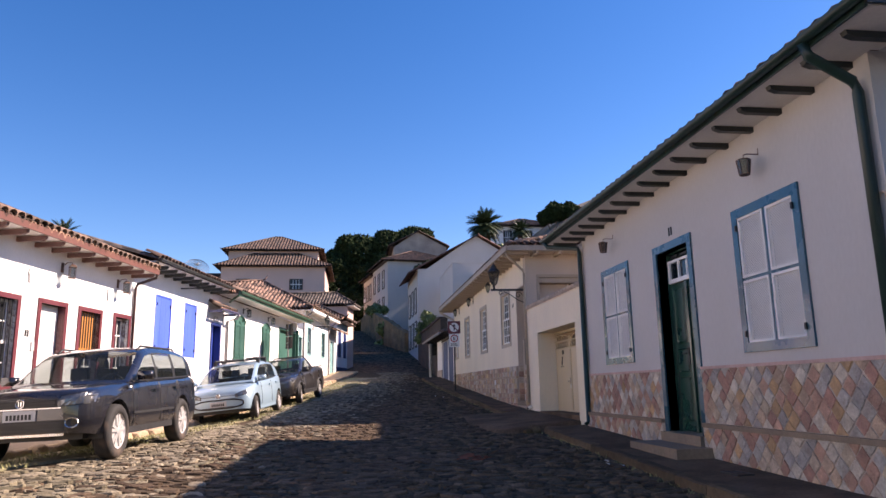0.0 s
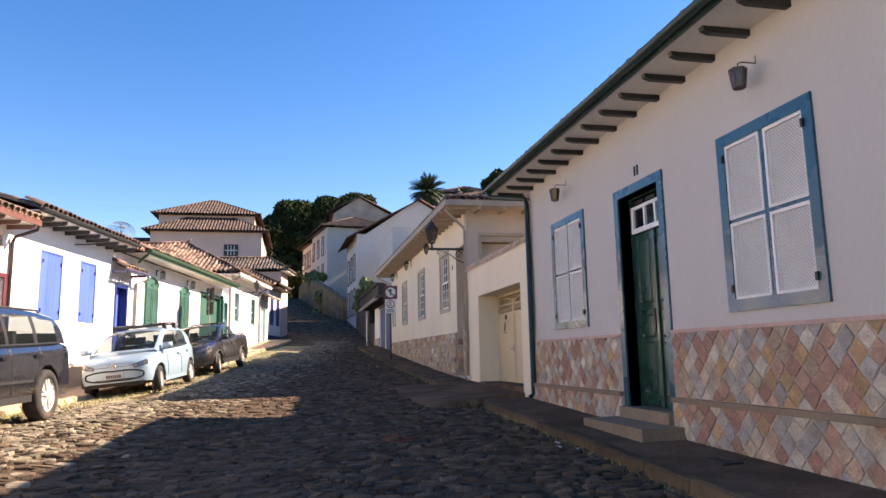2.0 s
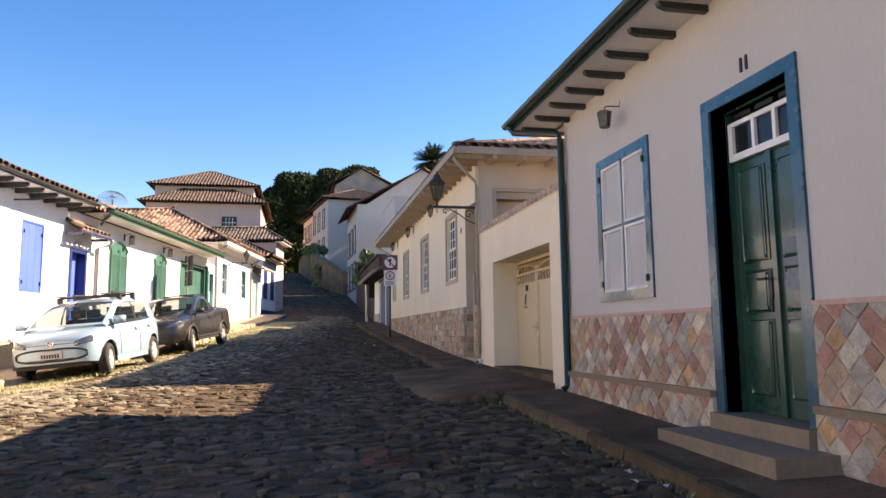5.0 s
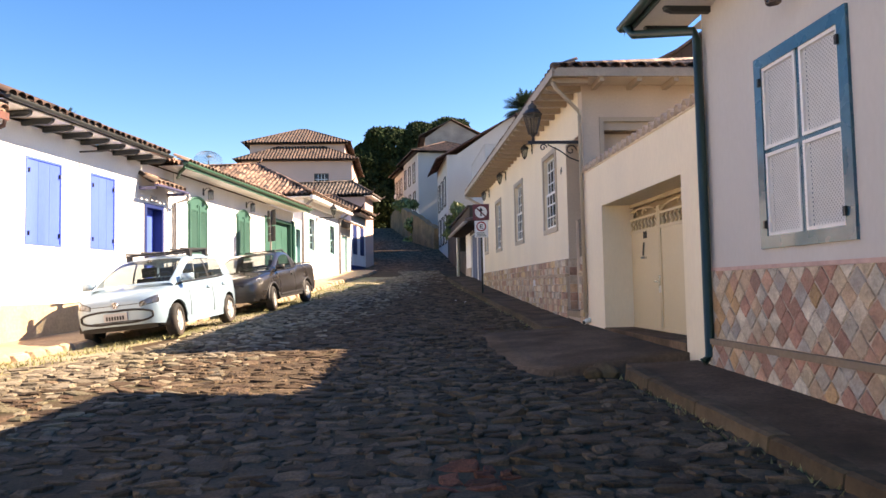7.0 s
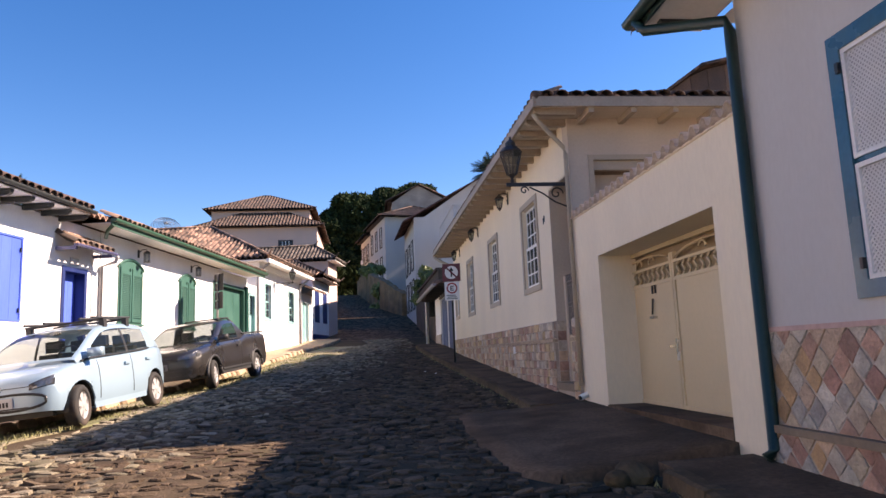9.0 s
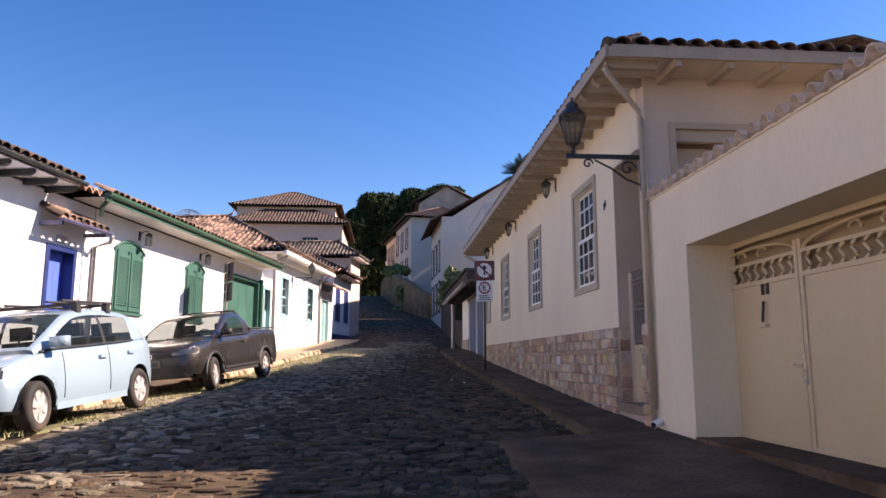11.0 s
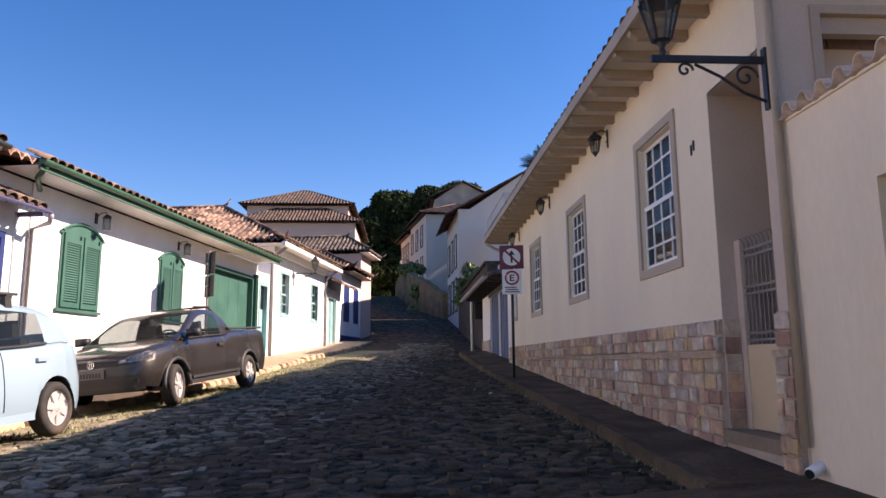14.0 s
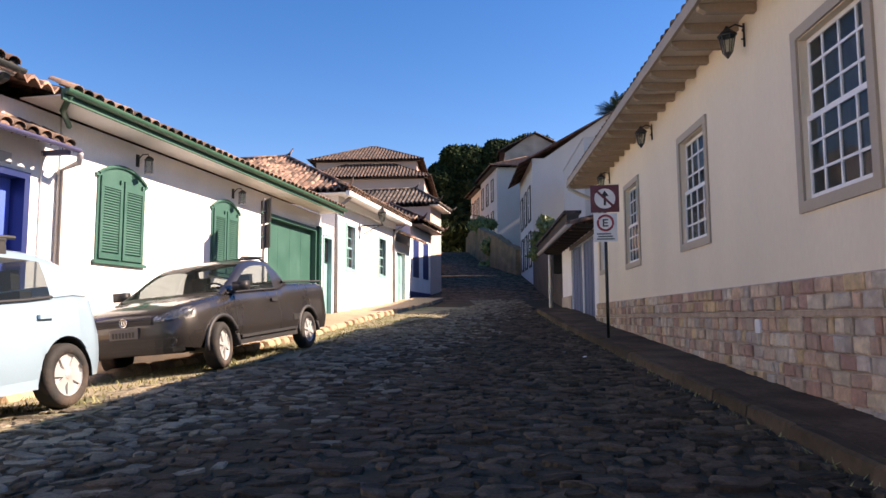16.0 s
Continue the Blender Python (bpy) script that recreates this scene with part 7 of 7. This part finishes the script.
# ---- road signs ----
rs = thing("road_sign", "maroon no-ahead sign over a white parking sign on a thin post", "road sign", pose(3.84, 27.0, road_z(27.0), 0, 0, -8))
part("post", tube(bmesh.new(), [(0, 0, -0.3), (0, 0, 2.78)], 0.028, 8), BLACK, rs, smooth=True)
pl = part("plate", bevelled(boxes((-0.245, 0.245, -0.045, -0.03, 2.30, 2.78)), 0.004), SIGNMAROON, rs, "square maroon plate")
part("disc", lathe(bmesh.new(), [(0.20, 0.046), (0.20, 0.05), (0.15, 0.05)], 28, (0, 0, 0)), SIGNWHITE, pl).matrix_basis = pose(0, 0, 2.54, 90, 0, 0)
part("arrow", boxes((-0.02, 0.02, -0.058, -0.054, 2.42, 2.60)), BLACK, pl)
ah = bmesh.new()
extrude_poly(ah, [(-0.07, 2.58), (0.07, 2.58), (0.0, 2.68)], -0.059, -0.054)
part("arrow_head", ah, BLACK, pl)
part("slash", boxes((-0.20, 0.20, -0.066, -0.060, -0.02, 0.02)), SIGNMAROON, pl).matrix_basis = pose(0, 0, 2.54, 0, 45, 0)
ring = bmesh.new()
tube(ring, [(0.195 * math.cos(t), -0.055, 2.54 + 0.195 * math.sin(t)) for t in np.linspace(0, 2 * math.pi, 30)], 0.016, 6)
part("ring", ring, SIGNMAROON, pl)
pl2 = part("plate", bevelled(boxes((-0.20, 0.20, -0.045, -0.03, 1.78, 2.285)), 0.004), SIGNWHITE, rs, "white parking plate")
ring = bmesh.new()
tube(ring, [(0.13 * math.cos(t), -0.05, 2.11 + 0.13 * math.sin(t)) for t in np.linspace(0, 2 * math.pi, 28)], 0.02, 6)
part("ring", ring, SIGNRED, pl2)
part("letter", boxes((-0.045, -0.02, -0.052, -0.046, 2.045, 2.175), (-0.02, 0.05, -0.052, -0.046, 2.045, 2.068), (-0.02, 0.04, -0.052, -0.046, 2.099, 2.121), (-0.02, 0.05, -0.052, -0.046, 2.152, 2.175)), BLACK, pl2)
part("small_print", boxes(*[(-0.15 + 0.02 * (k % 2), 0.15 - 0.03 * (k % 3), -0.05, -0.046, 1.815 + 0.045 * k, 1.84 + 0.045 * k) for k in range(3)]), surface("sign_dark_print", (0.12, 0.16, 0.15), 0.5, 0.05, 3, 20, 0), pl2)

bp = LEFT @ Vector((6.95, -1.0, 0))
bs = thing("road_sign", "back of two dull metal sign plates on a thin post", "road sign", pose(bp.x, bp.y, 0, 0, 0, -50))
part("post", tube(bmesh.new(), [(0, 0, 0.6), (0, 0, 3.72)], 0.028, 8), RAFTER_GREY, bs, smooth=True)
part("plate", bevelled(boxes((-0.24, 0.24, 0.03, 0.045, 3.22, 3.70)), 0.004), SIGNBACK, bs)
part("plate", bevelled(boxes((-0.22, 0.22, 0.03, 0.045, 2.72, 3.19)), 0.004), SIGNBACK, bs)
part("clamp", boxes((-0.06, 0.06, -0.035, 0.03, 3.42, 3.46), (-0.06, 0.06, -0.035, 0.03, 2.92, 2.96)), STEEL, bs)

# mesh dish behind the roofs
dish = thing("satellite_dish", "large dark mesh satellite dish standing behind the roofs", "satellite dish", pose(-15.44, 69.6, 0))
bm = bmesh.new()
nr, na = 6, 24
pts = [[(1.2 * i / nr * math.cos(2 * math.pi * k / na), 0.5 * (i / nr) ** 2 - 0.3, 1.2 * i / nr * math.sin(2 * math.pi * k / na)) for k in range(na)] for i in range(1, nr + 1)]
for ringp in pts:
    tube(bm, ringp + [ringp[0]], 0.02, 4)
for k in range(na):
    tube(bm, [(0, -0.3, 0)] + [pts[i][k] for i in range(nr)], 0.014, 4)
tagged(part("mesh_bowl", bm, DISHMAT, dish), kind="stuff").matrix_basis = pose(0, 0, 13.15, -35, 0, 20)
part("mast", tube(bmesh.new(), [(0, 0, 4.0), (0, 0, 13.0)], 0.06), DISHMAT, dish)

# ---- pavements, kerbs, driveway ----
def strip(name, y0, y1, xa, xb, za, zb, step, material, label, category):
    """A band across the road's length: xa, xb and the heights above the road at both edges, functions of y."""
    bm = bmesh.new()
    n = max(2, int((y1 - y0) / step))
    rows = []
    for i in range(n + 1):
        y = y0 + (y1 - y0) * i / n
        rows.append([bm.verts.new((x, y, ground_z(x, y) + z)) for x, z in ((xa(y), -0.4), (xa(y), za(y)), ((xa(y) + xb(y)) / 2, (za(y) + zb(y)) / 2 + 0.006 * math.sin(y * 1.7)), (xb(y), zb(y)), (xb(y), -0.4))])
    for a, b in zip(rows, rows[1:]):
        for k in range(4):
            bm.faces.new((a[k], a[k + 1], b[k + 1], b[k]))
    bm.faces.new(rows[0])
    bm.faces.new(rows[-1][::-1])
    return structure(name, bm, material, label, category)


def kerb_x(y):
    return float(np.interp(y, [-30, 6, 9, 13.2, 17.8, 20, 27, 31, 37], [3.2, 3.40, 3.52, 3.56, 3.66, 3.74, 3.62, 3.55, 3.5]))


const = lambda v: (lambda y: v)
pave_a = strip("pavement_valley", -30, 13.62, lambda y: kerb_x(y) + 0.13, const(4.60), const(0.105), const(0.125), 0.5, CONCRETE, "worn dark concrete pavement before the diamond dado", "pavement")
pave_b = strip("pavement_hill", 17.75, 37.5, lambda y: kerb_x(y) + 0.13, const(4.6), const(0.115), const(0.135), 0.5, CONCRETE, "worn dark concrete pavement before the ashlar dado", "pavement")
kerb_bm = bmesh.new()
box(kerb_bm, -0.5, 0.5, -0.07, 0.09, -0.35, 0.12)
bmesh.ops.subdivide_edges(kerb_bm, edges=kerb_bm.edges[:], cuts=2, use_grid_fill=True)
for v in kerb_bm.verts:
    v.co += 0.008 * Vector((0, noise.noise(v.co * 5), noise.noise(v.co * 5 + Vector((3, 1, 0)))))
    if v.co.z > 0.1 and v.co.y < -0.05:
        v.co.y += 0.02
        v.co.z -= 0.015
kerb_me = mesh_of("kerbstone", kerb_bm, KERB)
rng = random.Random(7)
for par, y0, y1 in ((pave_a, 0.0, 13.25), (pave_b, 17.75, 37.0)):
    y = y0
    while y < y1 - 0.2:
        ln = min(rng.uniform(0.7, 1.25), y1 - y)
        ym = y + ln / 2
        ang = math.degrees(math.atan2(kerb_x(ym + 0.3) - kerb_x(ym - 0.3), 0.6))
        piece("kerbstone", kerb_me, par, pose(kerb_x(ym) + 0.06, ym, road_z(ym) + rng.uniform(-0.015, 0.008), 0, 0, -90 - ang + rng.uniform(-1.2, 1.2)) @ pose(0, 0, 0, 0, math.degrees(math.atan(road_z(ym + 0.5) - road_z(ym - 0.5))), 0) @ Matrix.Diagonal(((ln - 0.015), 1, 1, 1)))
        y += ln
# driveway slab: a low ramp with a straight front edge, its near side standing a hand over the kerb's end
bm = bmesh.new()
top = []
for i in range(13):
    row = []
    for j in range(9):
        f = j / 8
        y = (13.58 + 0.30 * f) * (1 - i / 12) + 17.74 * i / 12
        x = (2.70 - 0.10 * math.sin(math.pi * i / 12) + 0.03 * math.sin(i * 2.1) + (0.22 if i == 0 else 0)) * (1 - f) + 4.92 * f
        rise = min(1, max(0, x - 2.55) / 1.85)
        z = (road_z(y) + 0.022) * (1 - rise) + (0.40 + 0.024 * (y - 13.5)) * rise + 0.008 * noise.noise((x * 2, y * 2, 0))
        row.append(bm.verts.new((x, y, z)))
    top.append(row)
for a, b in zip(top, top[1:]):
    for j in range(8):
        bm.faces.new((a[j], a[j + 1], b[j + 1], b[j]))
for row in (top[0], top[-1]):
    low = [bm.verts.new((v.co.x, v.co.y - 0.02, -0.2)) for v in row]
    for j in range(8):
        bm.faces.new((row[j], row[j + 1], low[j + 1], low[j]))
low = [bm.verts.new((r[0].co.x - 0.05, r[0].co.y, road_z(r[0].co.y) - 0.1)) for r in top]
for i in range(12):
    bm.faces.new((top[i][0], top[i + 1][0], low[i + 1], low[i]))
structure("driveway", bm, CONCRETE, "rough concrete ramp up to the beige gate", "driveway", True)
for x, y, s in ((3.42, 13.42, 0.13), (3.27, 13.36, 0.09)):
    st = bmesh.new()
    bmesh.ops.create_icosphere(st, subdivisions=2, radius=s)
    for v in st.verts:
        v.co *= 1 + 0.35 * noise.noise(v.co * 6 + Vector((x * 9, y, 0)))
        v.co.z *= 0.75
    o_ = tagged(new("loose_stone", mesh_of("loose_stone", st, KERB)), "loose rough stone lying at the kerb's end", "stone", "loose stones")
    o_.location = (x, y, road_z(y) + s * 0.45)
cover = thing("drain_cover", "small dark iron drain cover set in the pavement", "drain cover", pose(4.10, 7.38, road_z(7.38) + 0.118, 0, 0, 4))
part("frame", bevelled(lattice_wall(bmesh.new(), [-0.10, -0.08, 0.08, 0.10], [-0.16, -0.14, 0.14, 0.16], lambda i, j: (i, j) != (1, 1), -0.012, 0.012), 0.003), IRON, cover).matrix_basis = pose(0, 0, 0, -90, 0, 0)
for k in range(6):
    part("slat", boxes((-0.08, 0.08, -0.125 + 0.046 * k, -0.10 + 0.046 * k, -0.008, 0.008)), IRON, cover)
# scraps at the kerb
for x, y in ((3.36, 9.35), (3.28, 9.1), (3.42, 8.95), (2.9, 25.6), (3.1, 24.9)):
    sc = bmesh.new()
    bmesh.ops.create_grid(sc, x_segments=3, y_segments=2, size=0.028)
    for v in sc.verts:
        v.co.z += 0.03 * noise.noise(v.co * 30 + Vector((x, y, 0)))
    o_ = tagged(new("paper_scrap", mesh_of("paper_scrap", sc, SIGNWHITE)), "small crumpled scrap of pale paper on the road", "litter", "litter")
    o_.location = (x, y, road_z(y) + 0.03)

# left pavement with its stone edge, and the dry verge
left_off = lambda off: (lambda y: left_x(y) + off)
strip("pavement_left", -20, 44, left_off(-0.1), left_off(1.25), const(0.16), const(0.11), 0.5, PLINTHSTONE, "ochre stone pavement along the sunlit houses", "pavement")
verge = strip("verge", -20, 40, left_off(1.25), lambda y: left_x(y) + 2.75 + 0.25 * math.sin(y * 1.3) + 0.12 * math.sin(y * 3.1), const(0.035), const(0.012), 0.25, VERGE, "dry trodden grass verge under the parked cars", "verge")
edge_bm = bmesh.new()
bmesh.ops.create_icosphere(edge_bm, subdivisions=2, radius=0.5)
for v in edge_bm.verts:
    v.co = Vector((max(-0.42, min(0.42, v.co.x)), max(-0.36, min(0.36, v.co.y)), max(-0.4, min(0.36, v.co.z)))) * (1 + 0.12 * noise.noise(v.co * 4))
edge_me = mesh_of("edge_stone", edge_bm, PLINTHSTONE)
pl_ob = bpy.data.objects["pavement_left"]
y = 6.0
while y < 42:
    ln = rng.uniform(0.28, 0.55)
    piece("edge_stone", edge_me, pl_ob, pose(left_x(y) + 1.28 + rng.uniform(-0.05, 0.05), y, ground_z(left_x(y) + 1.28, y) + 0.06, 0, 0, 81 + rng.uniform(-8, 8)) @ Matrix.Diagonal((ln * 1.15, rng.uniform(0.25, 0.36), rng.uniform(0.24, 0.34), 1)))
    y += ln


def blades(name, n, place_fn, height, seed, label):
    r = np.random.default_rng(seed)
    v, f = [], []
    for i in range(n):
        x, y, z = place_fn(r)
        a = r.uniform(0, 6.28)
        h = height * r.uniform(0.4, 1.3)
        lean = r.normal(0, 0.6 * h, 2)
        w = 0.006 + 0.004 * r.random()
        k = len(v)
        v += [(x - w * math.cos(a), y - w * math.sin(a), z), (x + w * math.cos(a), y + w * math.sin(a), z), (x + lean[0], y + lean[1], z + h)]
        f.append((k, k + 1, k + 2))
    me = bpy.data.meshes.new(name)
    me.from_pydata(v, [], f)
    me.materials.append(GRASS)
    return tagged(new(name, me), label, "grass", "", "stuff")


def on_verge(r):
    y = r.uniform(8, 36)
    c = math.floor(y * 2.3) * 0.37
    x = left_x(y) + 1.25 + 1.7 * (0.5 + 0.5 * math.sin(c * 5 + r.normal(0, 0.5))) * r.random() ** 0.5
    return x, y, ground_z(x, y) + 0.02


def on_kerb(r):
    y = r.choice([r.uniform(2, 13.3), r.uniform(17.8, 36)])
    return kerb_x(y) - abs(r.normal(0, 0.05)) - 0.01, y, road_z(y)


blades("grass", 9000, on_verge, 0.06, 1, "short dry grass tufts on the verge")
blades("kerb_weeds", 700, on_kerb, 0.045, 2, "small weeds along the kerb")


# ---- dado pieces ----
def clip_poly(pts, z0, z1, s0, s1):
    """The part of a convex outline inside a rectangle."""
    for axis, lim, keep in ((1, z0, 1), (1, z1, -1), (0, s0, 1), (0, s1, -1)):
        out = []
        for i, p in enumerate(pts):
            q = pts[(i + 1) % len(pts)]
            a, b = keep * (p[axis] - lim) >= 0, keep * (q[axis] - lim) >= 0
            if a:
                out.append(p)
            if a != b:
                t = (lim - p[axis]) / (q[axis] - p[axis])
                out.append((p[0] + t * (q[0] - p[0]), p[1] + t * (q[1] - p[1])))
        pts = out
        if len(pts) < 3:
            return []
    return pts


def slab(pts, y_back, proud, inset=0.012):
    """A stone facing: back outline at the wall, front outline drawn in."""
    bm = bmesh.new()
    cx, cz = sum(p[0] for p in pts) / len(pts), sum(p[1] for p in pts) / len(pts)
    a = [bm.verts.new((x, y_back, z)) for x, z in pts]
    b = [bm.verts.new((x, y_back - proud * 0.7, z)) for x, z in pts]
    c = []
    for x, z in pts:
        d = max(0.001, math.hypot(x - cx, z - cz))
        k = max(0.2, 1 - inset / d)
        c.append(bm.verts.new((cx + (x - cx) * k, y_back - proud, cz + (z - cz) * k)))
    n = len(pts)
    for i in range(n):
        j = (i + 1) % n
        bm.faces.new((a[i], a[j], b[j], b[i]))
        bm.faces.new((b[i], b[j], c[j], c[i]))
    bm.faces.new(c)
    return bm


rng = random.Random(11)
DW, DH = 0.198, 0.224
tile_v, tile_f = [], []
for sec0, sec1 in ((-13.28, -9.98), (-8.76, -5.45)):
    for z0, z1, yb in ((0.605, 1.278, -0.02), (0.0, 0.543, -0.055)):
        rows_n = int((z1 - z0) / (DH / 2)) + 3
        for r_ in range(-1, rows_n):
            zc = z1 - r_ * DH / 2
            s = sec0 - DW + (DW / 2 if r_ % 2 else 0)
            while s < sec1 + DW:
                jit = lambda a: rng.uniform(-a, a)
                outline = []
                for ux, uz in ((-1, 0), (0, -1), (1, 0), (0, 1)):
                    outline.append((s + ux * (DW / 2 - 0.004) + jit(0.011), zc + uz * (DH / 2 - 0.005) + jit(0.012)))
                # chipped sides
                worn = []
                for q in range(4):
                    (xa, za), (xb, zb) = outline[q], outline[(q + 1) % 4]
                    worn += [(xa + (s - xa) * 0.05, za + (zc - za) * 0.05), ((xa + xb) / 2 + jit(0.007), (za + zb) / 2 + jit(0.007))]
                outline = worn
                ground_here = road_z(-s) + 0.08
                pts = clip_poly(outline, max(z0, ground_here), z1, sec0, sec1)
                if len(pts) >= 3:
                    area = abs(sum(pts[i][0] * pts[(i + 1) % len(pts)][1] - pts[(i + 1) % len(pts)][0] * pts[i][1] for i in range(len(pts)))) / 2
                    if area > 0.0012:
                        bm = slab(pts, yb, 0.005 + rng.uniform(0, 0.009), 0.007)
                        if -11.9 < s < -6.9:
                            part("stone_tile", bm, DIAMOND, h38)
                        else:
                            bm.verts.index_update()
                            k = len(tile_v)
                            tile_v += [tuple(v.co) for v in bm.verts]
                            tile_f += [tuple(v.index + k for v in f.verts) for f in bm.faces]
                            bm.free()
                s += DW
me = bpy.data.meshes.new("stone_tiles")
me.from_pydata(tile_v, [], tile_f)
me.materials.append(DIAMOND_REST)
tagged(new("stone_tile_rest", me), kind="stuff").parent = h38
# ashlar blocks: single ones where the camera passes, the far ones joined
far_v, far_f = [], []
for sec0, sec1 in ((-31.5, -19.08), (-18.12, -17.90)):
    for z0, z1, yb, hh in ((1.378, 1.655, -0.025, 0.138), (0.0, 1.322, -0.045, 0.132)):
        z = z1
        while z > z0 + 0.03:
            h = min(hh * rng.uniform(0.88, 1.14), z - z0)
            s = sec0 - rng.uniform(0, 0.2)
            while s < sec1:
                w = rng.uniform(0.09, 0.30)
                if z > road_z(-min(s, sec1)) + 0.1:
                    j = lambda: rng.uniform(-0.009, 0.009)
                    o = [(s + 0.008 + j(), z - h + 0.008 + j()), (s + w - 0.008 + j(), z - h + 0.008 + j()), (s + w - 0.008 + j(), z - 0.007 + j()), (s + w / 2, z - 0.006 + j()), (s + 0.008 + j(), z - 0.007 + j())]
                    pts = clip_poly(o, z0, z1, sec0, sec1)
                    if len(pts) >= 3:
                        bm = slab(pts, yb, 0.012 + rng.uniform(0, 0.030), 0.022)
                        if s > -25.2:
                            part("stone_block", bm, ASHLAR, h46)
                        else:
                            bm.verts.index_update()
                            k = len(far_v)
                            far_v += [tuple(v.co) for v in bm.verts]
                            far_f += [tuple(v.index + k for v in f.verts) for f in bm.faces]
                            bm.free()
                s += w
            z -= h
me = bpy.data.meshes.new("stone_blocks")
me.from_pydata(far_v, [], far_f)
me.materials.append(ASHLAR_FAR)
fb = tagged(new("stone_block_rest", me), kind="stuff")
fb.parent = h46


# ---- cobbles ----
def cobble_field():
    """Outlines of the stones, row by row across the road."""
    r = np.random.default_rng(5)
    y = 0.6
    while y < 44:
        pitch = r.uniform(0.085, 0.155)
        x = left_x(y) + 2.5 + 0.4 * math.sin(y * 0.8) + r.uniform(0, 0.2)
        end = kerb_x(y) - 0.03
        while x < end:
            w = 0.07 + 0.22 * r.random() ** 1.5
            cx, cy = x + w / 2, y + r.normal(0, 0.04) + 0.06 * math.sin(x * 1.1) + 0.03 * math.sin(x * 3.7 + y)
            in_drive = 13.5 < cy < 17.8 and cx > 2.66
            if not in_drive and r.random() > 0.03:
                yield cx, cy, w * 0.5, pitch * 0.5, r.integers(0, 1 << 30)
            x += w
        y += pitch


def cobble(cx, cy, a, b, seed):
    r = np.random.default_rng(seed)
    k = 8
    ang = np.linspace(0, 2 * math.pi, k, endpoint=False) + r.uniform(-0.25, 0.25, k)
    rad = r.uniform(0.72, 1.12, k)
    sq = 1 / np.maximum(np.abs(np.cos(ang)), np.abs(np.sin(ang))) ** 0.6
    ox, oy = a * 1.04 * rad * sq * np.cos(ang), b * 1.06 * rad * sq * np.sin(ang)
    rise = r.uniform(0.0, 0.022)
    tx, ty = r.normal(0, 0.10, 2)
    zb = ground_z(cx, cy)
    slope = (road_z(cy + 0.5) - road_z(cy - 0.5))
    v = []
    for f, h in ((1.0, -0.02), (0.96, rise * 0.55), (0.72, rise)):
        for i in range(k):
            x, y = ox[i] * f, oy[i] * f
            v.append((cx + x, cy + y, zb + slope * y + h + (tx * x + ty * y if h > 0 else 0) + (r.uniform(-0.003, 0.003) if h > 0 else 0)))
    v.append((cx, cy, zb + rise * 1.08))
    f = []
    for ring_ in range(2):
        for i in range(k):
            j = (i + 1) % k
            f.append((ring_ * k + i, ring_ * k + j, (ring_ + 1) * k + j, (ring_ + 1) * k + i))
    for i in range(k):
        f.append((2 * k + i, 2 * k + (i + 1) % k, 3 * k))
    return v, f


road_ob = bpy.data.objects["road"]
vs_all, fs_all, kinds, singles = [], [], [], 0
dust = random.Random(31)
for st in cobble_field():
    v, f = cobble(*st)
    if singles < 300 and 10.7 < st[1] < 13.6 and st[0] > -1.2:
        me = bpy.data.meshes.new("cobblestone")
        me.from_pydata(v, [], f)
        me.materials.append(COBBLE_ONE)
        piece("cobblestone", me, road_ob, Matrix())
        singles += 1
    else:
        k = len(vs_all)
        vs_all += v
        fs_all += [tuple(i + k for i in q) for q in f]
        # stones towards the verge: dry earth, and the sunlit side's brightness in the colour
        kind = int(dust.random() < (left_x(st[1]) + 5.6 - st[0]) / 2.2)
        if math.hypot(st[0] - 1.68, (st[1] - 10.3) * 0.8) < 0.26:
            kind = 2
        kinds += [kind] * len(f)
me = bpy.data.meshes.new("cobblestones")
me.from_pydata(vs_all, [], fs_all)
me.materials.append(COBBLE)
me.materials.append(DUSTY_SUNLIT)
me.materials.append(RED_COBBLE)
me.polygons.foreach_set("material_index", kinds)
cb = tagged(new("cobblestones", me), "dark worn cobblestones of the street", "", "", "stuff")
cb.parent = road_ob
